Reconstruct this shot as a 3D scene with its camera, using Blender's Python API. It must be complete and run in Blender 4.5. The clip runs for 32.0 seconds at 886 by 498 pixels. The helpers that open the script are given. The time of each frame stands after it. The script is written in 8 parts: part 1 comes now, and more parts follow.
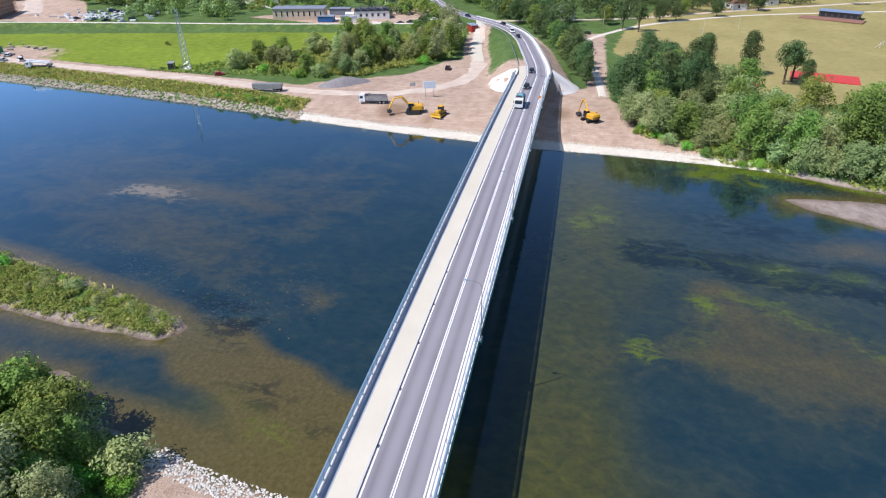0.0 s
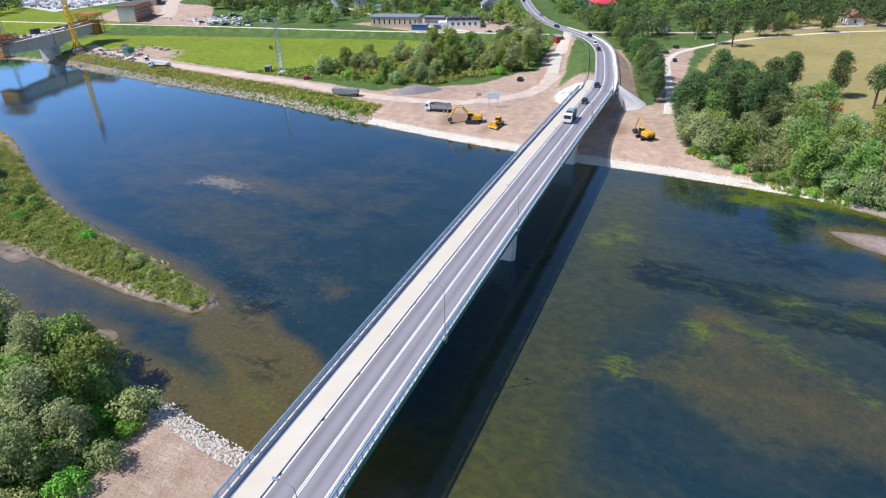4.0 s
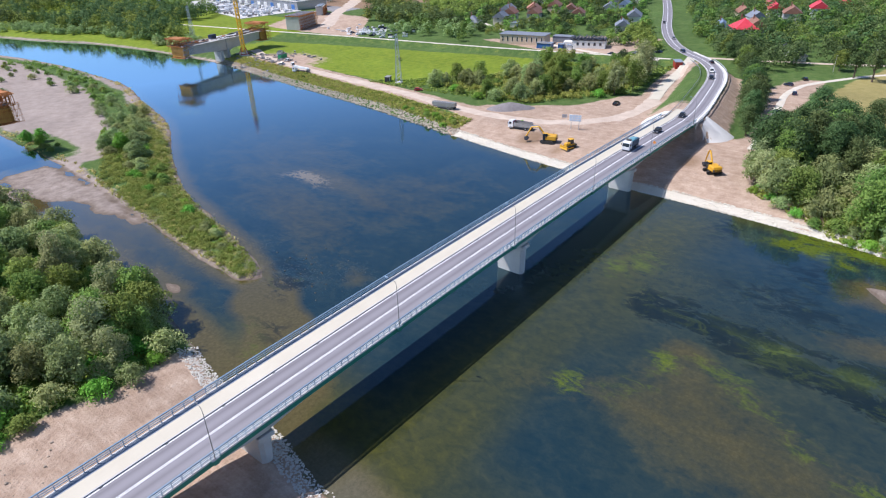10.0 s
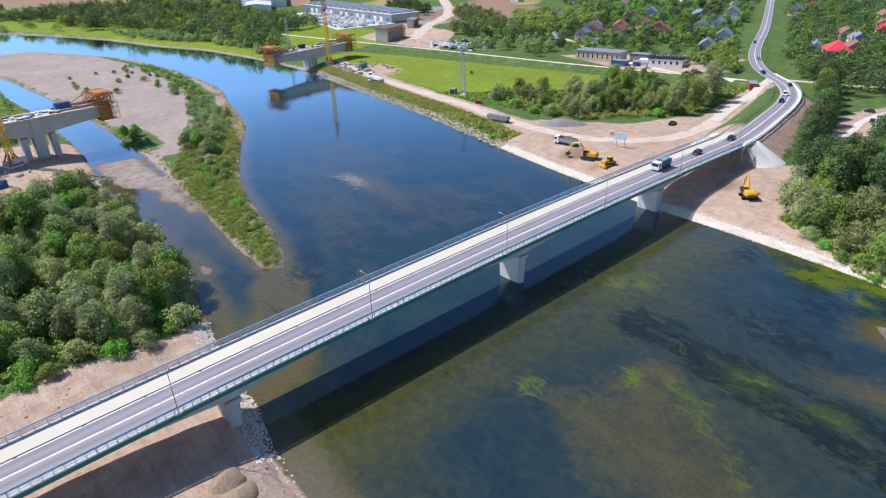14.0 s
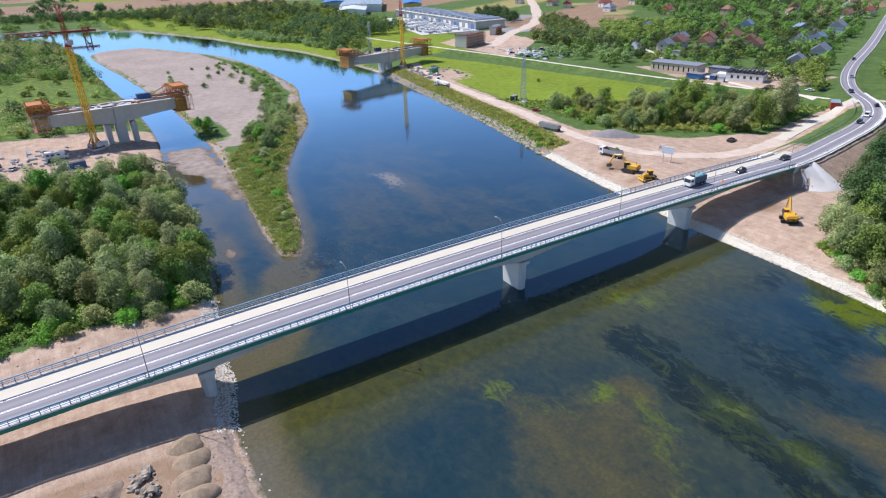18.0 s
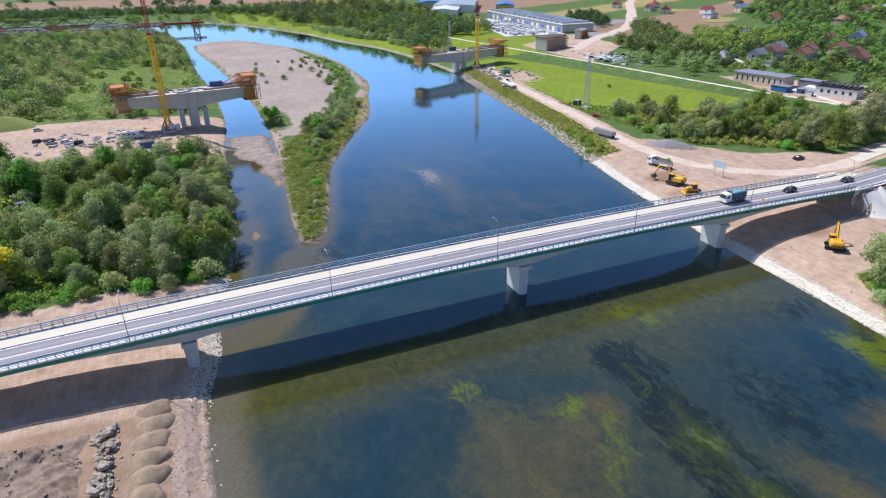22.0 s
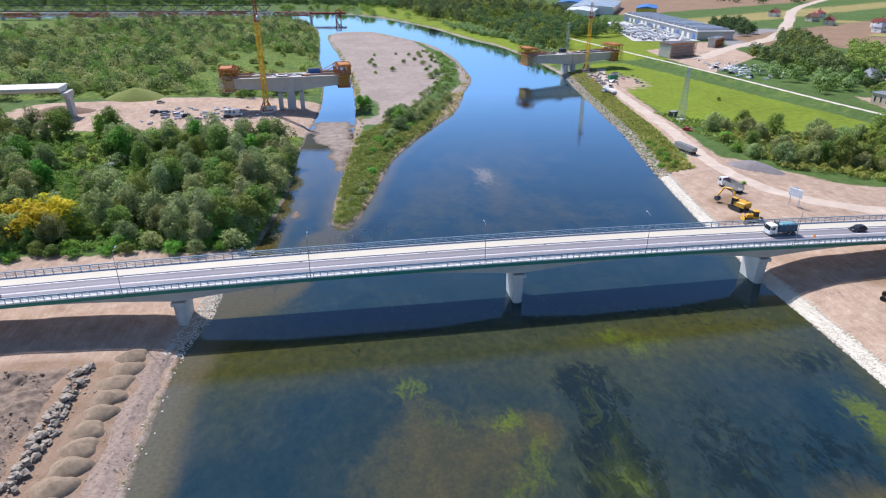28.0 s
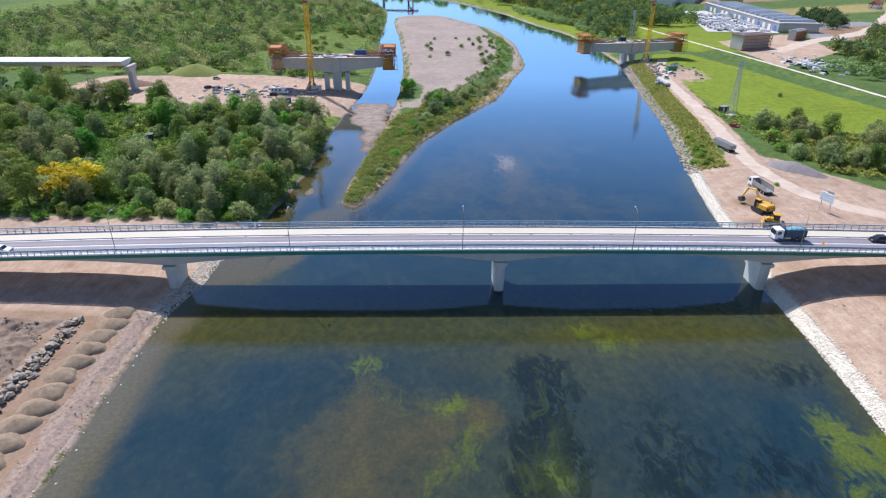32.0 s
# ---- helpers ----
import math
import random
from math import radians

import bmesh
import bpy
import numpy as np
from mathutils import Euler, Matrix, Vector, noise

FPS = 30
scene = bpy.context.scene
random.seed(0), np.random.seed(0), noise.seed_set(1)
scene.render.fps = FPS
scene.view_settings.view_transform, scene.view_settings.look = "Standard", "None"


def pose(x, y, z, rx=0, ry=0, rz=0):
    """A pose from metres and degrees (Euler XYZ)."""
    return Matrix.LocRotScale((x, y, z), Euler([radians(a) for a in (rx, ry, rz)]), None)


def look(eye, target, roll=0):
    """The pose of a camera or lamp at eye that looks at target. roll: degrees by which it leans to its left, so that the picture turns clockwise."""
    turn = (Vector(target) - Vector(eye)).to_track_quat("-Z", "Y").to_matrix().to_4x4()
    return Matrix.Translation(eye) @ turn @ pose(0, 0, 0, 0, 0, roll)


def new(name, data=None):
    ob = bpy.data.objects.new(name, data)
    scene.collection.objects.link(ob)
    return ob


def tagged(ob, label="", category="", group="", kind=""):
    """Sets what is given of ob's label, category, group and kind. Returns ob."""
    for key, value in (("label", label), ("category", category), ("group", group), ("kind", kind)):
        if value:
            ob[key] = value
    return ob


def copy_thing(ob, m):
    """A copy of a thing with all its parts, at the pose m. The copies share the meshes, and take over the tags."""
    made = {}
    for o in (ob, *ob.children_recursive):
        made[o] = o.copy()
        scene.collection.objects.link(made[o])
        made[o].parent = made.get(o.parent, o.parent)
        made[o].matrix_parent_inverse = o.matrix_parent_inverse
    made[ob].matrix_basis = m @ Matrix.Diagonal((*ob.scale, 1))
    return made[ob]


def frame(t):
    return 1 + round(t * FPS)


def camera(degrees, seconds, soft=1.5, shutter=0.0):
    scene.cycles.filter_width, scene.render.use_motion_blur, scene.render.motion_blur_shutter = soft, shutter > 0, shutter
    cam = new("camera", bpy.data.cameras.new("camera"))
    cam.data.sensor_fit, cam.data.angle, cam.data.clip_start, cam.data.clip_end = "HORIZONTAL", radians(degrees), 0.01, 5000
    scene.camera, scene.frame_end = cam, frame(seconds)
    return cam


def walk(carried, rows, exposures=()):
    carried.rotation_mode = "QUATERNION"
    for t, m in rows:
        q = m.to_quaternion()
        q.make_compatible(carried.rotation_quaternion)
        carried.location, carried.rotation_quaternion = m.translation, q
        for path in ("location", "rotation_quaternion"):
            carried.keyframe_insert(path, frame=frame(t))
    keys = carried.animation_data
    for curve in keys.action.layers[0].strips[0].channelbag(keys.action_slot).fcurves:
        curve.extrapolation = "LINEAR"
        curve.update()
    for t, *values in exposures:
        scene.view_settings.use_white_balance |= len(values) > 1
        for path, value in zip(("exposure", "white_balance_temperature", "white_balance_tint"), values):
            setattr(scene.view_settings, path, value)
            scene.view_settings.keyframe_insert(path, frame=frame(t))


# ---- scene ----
cam = camera(71.03, 32.0, 1.15)
PATH = [
    (0.0, (-107.55, -10.20, 66.70), (-22.68, 8.54, 17.25), -0.43),
    (1.0, (-107.98, -15.38, 67.71), (-24.12, 7.61, 18.33), -0.73),
    (2.0, (-108.32, -20.58, 68.70), (-25.60, 6.56, 19.48), -1.00),
    (3.0, (-108.52, -25.79, 69.73), (-27.09, 5.37, 20.75), -1.24),
    (6.0, (-108.43, -41.66, 73.46), (-31.75, 0.45, 25.02), -1.45),
    (7.0, (-107.71, -47.36, 74.47), (-32.92, -1.65, 26.34), -1.53),
    (8.0, (-106.71, -53.20, 75.31), (-33.97, -3.97, 27.49), -1.64),
    (9.0, (-105.45, -59.08, 76.00), (-34.93, -6.35, 28.60), -1.75),
    (10.0, (-103.84, -64.96, 76.57), (-35.61, -8.91, 29.63), -1.86),
    (11.0, (-101.94, -70.80, 77.07), (-36.13, -11.59, 30.56), -1.96),
    (12.0, (-99.65, -76.48, 77.48), (-36.37, -14.22, 31.45), -2.05),
    (13.0, (-96.92, -81.85, 77.78), (-36.14, -16.73, 32.33), -2.17),
    (14.0, (-93.81, -86.84, 77.91), (-35.52, -19.07, 33.08), -2.14),
    (17.0, (-82.45, -98.87, 77.22), (-32.36, -24.16, 33.53), -2.07),
    (18.0, (-78.10, -101.82, 76.66), (-30.95, -25.03, 33.28), -1.84),
    (19.0, (-73.61, -104.44, 76.07), (-29.50, -25.77, 32.86), -1.66),
    (20.0, (-69.01, -106.95, 75.63), (-27.98, -26.52, 32.65), -1.50),
    (21.0, (-64.27, -109.33, 75.27), (-26.39, -27.30, 32.42), -1.34),
    (22.0, (-59.35, -111.55, 74.97), (-24.79, -28.02, 32.21), -1.10),
    (23.0, (-54.31, -113.54, 74.74), (-23.16, -28.66, 32.02), -0.84),
    (24.0, (-49.22, -115.25, 74.59), (-21.39, -29.24, 31.83), -0.55),
    (25.0, (-44.11, -116.74, 74.52), (-19.67, -29.70, 31.77), -0.27),
    (28.0, (-28.85, -120.25, 74.50), (-14.42, -31.04, 31.69), 0.16),
    (29.0, (-23.63, -121.15, 74.44), (-12.33, -31.46, 31.67), 0.27),
    (29.5, (-21.00, -121.55, 74.39), (-10.86, -31.75, 31.59), 0.32),
    (30.0, (-18.38, -121.94, 74.35), (-9.28, -32.15, 31.28), 0.37),
    (30.5, (-15.76, -122.30, 74.31), (-7.63, -32.62, 30.81), 0.42),
    (31.0, (-13.16, -122.63, 74.29), (-6.22, -33.07, 30.34), 0.48),
    (31.5, (-10.59, -122.92, 74.30), (-5.54, -33.46, 29.91), 0.55),
    (32.0, (-8.05, -123.19, 74.32), (-5.36, -33.82, 29.53), 0.62),
]
walk(cam, [(t, look(e, g, r)) for t, e, g, r in PATH], exposures=[(0.0, 0.40, 6080, 17), (32.0, 0.40, 6080, 17)])

# ---- light ----
SUN = Vector((-0.42, 0.60, 1.0)).normalized()
world = bpy.data.worlds.new("sky")
scene.world = world
world.use_nodes = True
wn = world.node_tree
sky = wn.nodes.new("ShaderNodeTexSky")
sky.sky_type, sky.sun_disc = "NISHITA", False
sky.sun_elevation = math.asin(SUN.z)
sky.sun_rotation = math.atan2(SUN.x, SUN.y)
sky.air_density, sky.dust_density, sky.ozone_density = 1.0, 0.3, 5.0
wn.links.new(sky.outputs[0], wn.nodes["Background"].inputs[0])
wn.nodes["Background"].inputs[1].default_value = 0.10
sun_data = bpy.data.lights.new("sun", "SUN")
sun_data.energy, sun_data.angle, sun_data.color = 4.3, radians(0.53), (1.0, 0.955, 0.88)
sun = new("sun", sun_data)
sun.matrix_world = look(SUN * 300, (0, 0, 0))
scene.view_settings.exposure = 0.30


# ---- materials ----
def mat(name):
    m = bpy.data.materials.new(name)
    m.use_nodes = True
    return m, m.node_tree, m.node_tree.nodes["Principled BSDF"]


def noise_node(nt, scale, detail=4.0, rough=0.6, coords=None, dist=0.0):
    n = nt.nodes.new("ShaderNodeTexNoise")
    n.inputs["Scale"].default_value = scale
    n.inputs["Detail"].default_value = detail
    n.inputs["Roughness"].default_value = rough
    n.inputs["Distortion"].default_value = dist
    if coords is not None:
        nt.links.new(coords, n.inputs["Vector"])
    return n


def position(nt):
    return nt.nodes.new("ShaderNodeNewGeometry").outputs["Position"]


def ramp(nt, fac, stops):
    r = nt.nodes.new("ShaderNodeValToRGB")
    while len(r.color_ramp.elements) < len(stops):
        r.color_ramp.elements.new(0.5)
    for e, (p, c) in zip(r.color_ramp.elements, stops):
        e.position = p
        e.color = (*c, 1) if len(c) == 3 else c
    nt.links.new(fac, r.inputs[0])
    return r.outputs[0]


def mix(nt, fac, a, b, kind="MIX"):
    n = nt.nodes.new("ShaderNodeMix")
    n.data_type, n.blend_type = "RGBA", kind
    for sock, v in ((n.inputs[0], fac), (n.inputs[6], a), (n.inputs[7], b)):
        if hasattr(v, "is_linked"):
            nt.links.new(v, sock)
        elif isinstance(v, (int, float)):
            sock.default_value = v
        else:
            sock.default_value = (*v, 1)
    return n.outputs[2]


def calc(nt, op, a, b=0.0, clamp=False):
    n = nt.nodes.new("ShaderNodeMath")
    n.operation, n.use_clamp = op, clamp
    for sock, v in zip(n.inputs, (a, b)):
        if hasattr(v, "is_linked"):
            nt.links.new(v, sock)
        else:
            sock.default_value = v
    return n.outputs[0]


def bump(nt, bsdf, height, strength, dist):
    n = nt.nodes.new("ShaderNodeBump")
    n.inputs["Strength"].default_value = strength
    n.inputs["Distance"].default_value = dist
    nt.links.new(height, n.inputs["Height"])
    nt.links.new(n.outputs[0], bsdf.inputs["Normal"])


def surface(name, a, b, rough=0.8, metal=0.0, scale=0.6, fine=9.0, relief=0.0, spread=(0.3, 0.7), each=0.0):
    """Two close colours mixed by a broad and a fine noise, in the world's metres. each: how far single pieces differ."""
    m, nt, p = mat(name)
    pos = position(nt)
    n1, n2 = noise_node(nt, scale, 5, 0.6, pos), noise_node(nt, fine, 3, 0.6, pos)
    f = calc(nt, "ADD", calc(nt, "MULTIPLY", n1.outputs[0], 0.65), calc(nt, "MULTIPLY", n2.outputs[0], 0.35))
    col = ramp(nt, f, [(spread[0], a), (spread[1], b)])
    if each:
        rnd = nt.nodes.new("ShaderNodeObjectInfo").outputs["Random"]
        v = calc(nt, "ADD", calc(nt, "MULTIPLY", rnd, each), 1 - each / 2)
        h = nt.nodes.new("ShaderNodeHueSaturation")
        nt.links.new(v, h.inputs["Value"])
        nt.links.new(col, h.inputs["Color"])
        col = h.outputs[0]
    nt.links.new(col, p.inputs["Base Color"])
    p.inputs["Roughness"].default_value = rough
    p.inputs["Metallic"].default_value = metal
    if relief:
        bump(nt, p, n2.outputs[0], 0.6, relief)
    return m


def near(c, k):
    return tuple(min(1.0, v * k) for v in c)


def paint(name, c, rough=0.45, metal=0.0, dirt=0.82):
    return surface(name, near(c, dirt), c, rough, metal, scale=0.9, fine=14, spread=(0.25, 0.55))


M_CONCRETE = surface("concrete", (0.44, 0.43, 0.41), (0.56, 0.55, 0.52), 0.85, scale=0.35, fine=6, relief=0.01)
M_CONCRETE_NEW = surface("pale_concrete", (0.58, 0.57, 0.54), (0.70, 0.69, 0.66), 0.85, scale=0.3, fine=5, relief=0.01)
M_PATH = surface("pale_resin_footway", (0.52, 0.475, 0.375), (0.60, 0.555, 0.45), 0.8, scale=0.15, fine=5)
# pale concrete darkened to grey-blue: the railing's shadow put into its colour
M_RAILSHADE = surface("rail_shaded_edge_strip", (0.20, 0.23, 0.27), (0.30, 0.33, 0.37), 0.8, scale=0.3, fine=6)
M_WHITE = surface("white_road_paint", (0.70, 0.70, 0.70), (0.84, 0.84, 0.84), 0.6, scale=1.5, fine=18)
M_GREEN = paint("green_painted_edge", (0.014, 0.19, 0.135), 0.5)
M_STEEL = surface("galvanised_steel", (0.42, 0.46, 0.52), (0.55, 0.59, 0.66), 0.4, 0.7, scale=0.8, fine=20)
M_RAIL = surface("blue_grey_rail_paint", (0.15, 0.24, 0.33), (0.24, 0.34, 0.44), 0.45, 0.2, scale=0.8, fine=20)
M_DARKSTEEL = surface("dark_steel", (0.05, 0.05, 0.055), (0.10, 0.10, 0.11), 0.5, 0.5)
M_RUST = surface("rusty_orange_formwork_steel", (0.30, 0.10, 0.025), (0.48, 0.20, 0.05), 0.75, 0.1, scale=0.8, fine=8)
M_PLY = surface("yellow_formwork_panel", (0.40, 0.22, 0.04), (0.55, 0.33, 0.07), 0.65, scale=0.5, fine=6)
M_CRANE = paint("crane_yellow", (0.78, 0.47, 0.02), 0.45)
M_CRANERED = paint("crane_red", (0.33, 0.03, 0.02), 0.5)
M_YELLOW = paint("machine_yellow", (0.68, 0.36, 0.02), 0.45)
M_BLACK = surface("black_rubber", (0.015, 0.015, 0.015), (0.035, 0.034, 0.032), 0.8)
M_GLASS = surface("dark_window_glass", (0.012, 0.016, 0.02), (0.03, 0.035, 0.04), 0.06)
M_CARWHITE = paint("white_car_paint", (0.78, 0.78, 0.77), 0.25)
M_CARBLACK = paint("black_car_paint", (0.015, 0.017, 0.022), 0.2)
M_CARNAVY = paint("navy_car_paint", (0.02, 0.035, 0.08), 0.2)
M_CARSILVER = paint("silver_car_paint", (0.45, 0.47, 0.50), 0.25, 0.5)
M_CARRED = paint("red_car_paint", (0.42, 0.02, 0.02), 0.25)
M_BLUE = paint("blue_container_paint", (0.03, 0.12, 0.32), 0.5)
M_TEAL = paint("green_plastic", (0.02, 0.30, 0.12), 0.5)
M_LAMP_RED = paint("red_lens", (0.4, 0.01, 0.01), 0.2)
M_LAMP_CLEAR = paint("clear_lens", (0.7, 0.7, 0.68), 0.15)
M_DIRTSTEEL = surface("muddy_grey_steel", (0.20, 0.19, 0.18), (0.38, 0.37, 0.36), 0.6, 0.3, scale=1.2, fine=8)
M_BARK = surface("bark", (0.09, 0.065, 0.045), (0.17, 0.13, 0.10), 0.9, scale=2, fine=12, relief=0.02)
M_STONE = surface("pale_riprap_stone", (0.46, 0.43, 0.37), (0.70, 0.67, 0.60), 0.9, scale=1.6, fine=7, relief=0.02)
M_WHITESTONE = surface("white_riprap_stone", (0.46, 0.42, 0.34), (0.72, 0.68, 0.58), 0.9, scale=1.6, fine=7, relief=0.02)
M_BOULDER = surface("grey_boulder", (0.19, 0.16, 0.125), (0.47, 0.405, 0.325), 0.9, scale=1.0, fine=5, relief=0.03, each=0.35)
M_WETSTONE = surface("wet_dark_stone", (0.02, 0.02, 0.018), (0.06, 0.055, 0.045), 0.7, scale=1.0, fine=5)
M_BANKSTONE = surface("brown_grey_bank_stone", (0.22, 0.17, 0.12), (0.46, 0.39, 0.31), 0.9, scale=1.0, fine=5, relief=0.02)
M_BANKROCK = surface("beige_bank_boulder", (0.26, 0.22, 0.16), (0.52, 0.46, 0.37), 0.9, scale=1.0, fine=5, relief=0.02)
M_BERM = surface("graded_pink_gravel", (0.16, 0.115, 0.09), (0.42, 0.325, 0.26), 0.95, scale=1.6, fine=8, relief=0.06)
M_SOIL = surface("rough_brown_soil", (0.10, 0.072, 0.052), (0.34, 0.255, 0.19), 0.95, scale=1.1, fine=7, relief=0.06)
M_GRAVELPILE = surface("heaped_gravel", (0.17, 0.125, 0.08), (0.36, 0.275, 0.19), 0.95, scale=1.2, fine=9, relief=0.05)
M_DIRTROAD = surface("pale_dirt_track", (0.42, 0.33, 0.26), (0.62, 0.52, 0.42), 0.95, scale=0.22, fine=3, relief=0.03)
M_GRAVELPATH = surface("pale_gravel_path", (0.52, 0.47, 0.38), (0.66, 0.61, 0.52), 0.95, scale=0.3, fine=3)
M_REDPAVE = surface("red_crossing_paint", (0.50, 0.12, 0.08), (0.62, 0.20, 0.14), 0.8)
M_TARTAN = surface("red_sports_court", (0.45, 0.03, 0.025), (0.55, 0.06, 0.05), 0.8)
M_ORANGE = paint("orange_sign", (0.8, 0.28, 0.02), 0.5)
M_SAND = surface("bright_sand", (0.6, 0.48, 0.30), (0.72, 0.6, 0.4), 0.95)


def asphalt_material():
    m, nt, p = mat("grey_asphalt")
    pos = position(nt)
    n1, n2 = noise_node(nt, 0.10, 4, 0.6, pos), noise_node(nt, 12, 2, 0.6, pos)
    f = calc(nt, "ADD", calc(nt, "MULTIPLY", n1.outputs[0], 0.7), calc(nt, "MULTIPLY", n2.outputs[0], 0.3))
    col = ramp(nt, f, [(0.3, (0.155, 0.145, 0.157)), (0.7, (0.21, 0.198, 0.214))])
    a = nt.nodes.new("ShaderNodeAttribute")
    a.attribute_name = "lane"
    # tyre tracks polished paler along the lanes
    w = calc(nt, "MULTIPLY", calc(nt, "ABSOLUTE", calc(nt, "SINE", calc(nt, "MULTIPLY", a.outputs["Fac"], math.pi * 1.75))), 0.6)
    col = mix(nt, w, col, (0.29, 0.275, 0.295))
    nt.links.new(col, p.inputs["Base Color"])
    p.inputs["Roughness"].default_value = 0.8
    bump(nt, p, n2.outputs[0], 0.3, 0.01)
    return m


M_ASPHALT = asphalt_material()


def leaf_material(name, dark, light, each=0.5):
    m, nt, p = mat(name)
    rnd = nt.nodes.new("ShaderNodeNewGeometry").outputs["Random Per Island"]
    ob = nt.nodes.new("ShaderNodeObjectInfo").outputs["Random"]
    n = noise_node(nt, 0.35, 3, 0.6, position(nt))
    f = calc(nt, "ADD", calc(nt, "MULTIPLY", rnd, 0.40), calc(nt, "MULTIPLY", n.outputs[0], 0.60))
    col = ramp(nt, f, [(0.15, dark), (0.8, light)])
    h = nt.nodes.new("ShaderNodeHueSaturation")
    nt.links.new(calc(nt, "ADD", calc(nt, "MULTIPLY", ob, each), 1 - each / 2), h.inputs["Value"])
    nt.links.new(calc(nt, "ADD", calc(nt, "MULTIPLY", calc(nt, "FRACT", calc(nt, "MULTIPLY", ob, 7.0)), 0.07), 0.470), h.inputs["Hue"])
    nt.links.new(col, h.inputs["Color"])
    nt.links.new(h.outputs[0], p.inputs["Base Color"])
    p.inputs["Roughness"].default_value = 0.7
    p.inputs["Specular IOR Level"].default_value = 0.12
    tr = nt.nodes.new("ShaderNodeBsdfTranslucent")
    nt.links.new(h.outputs[0], tr.inputs[0])
    sh = nt.nodes.new("ShaderNodeMixShader")
    sh.inputs[0].default_value = 0.30
    nt.links.new(p.outputs[0], sh.inputs[1])
    nt.links.new(tr.outputs[0], sh.inputs[2])
    nt.links.new(sh.outputs[0], nt.nodes["Material Output"].inputs[0])
    return m


L_WILLOW = leaf_material("grey_green_willow_leaf", (0.179, 0.235, 0.082), (0.448, 0.505, 0.205))
L_SILVER = leaf_material("silvery_willow_leaf", (0.213, 0.258, 0.110), (0.482, 0.510, 0.235))
L_GREEN = leaf_material("green_leaf", (0.106, 0.175, 0.036), (0.325, 0.412, 0.095))
L_BRIGHT = leaf_material("bright_green_leaf", (0.125, 0.270, 0.030), (0.290, 0.500, 0.080))
L_DARK = leaf_material("dark_green_leaf", (0.050, 0.095, 0.034), (0.162, 0.235, 0.085))
L_YELLOW = leaf_material("yellow_leaf", (0.58, 0.44, 0.02), (0.85, 0.64, 0.05))
L_HERB = leaf_material("meadow_herb", (0.190, 0.235, 0.050), (0.480, 0.500, 0.125))
L_LUSH = leaf_material("lush_undergrowth", (0.112, 0.206, 0.035), (0.280, 0.412, 0.090))
L_TAN = leaf_material("dry_reed", (0.390, 0.286, 0.117), (0.676, 0.520, 0.234))


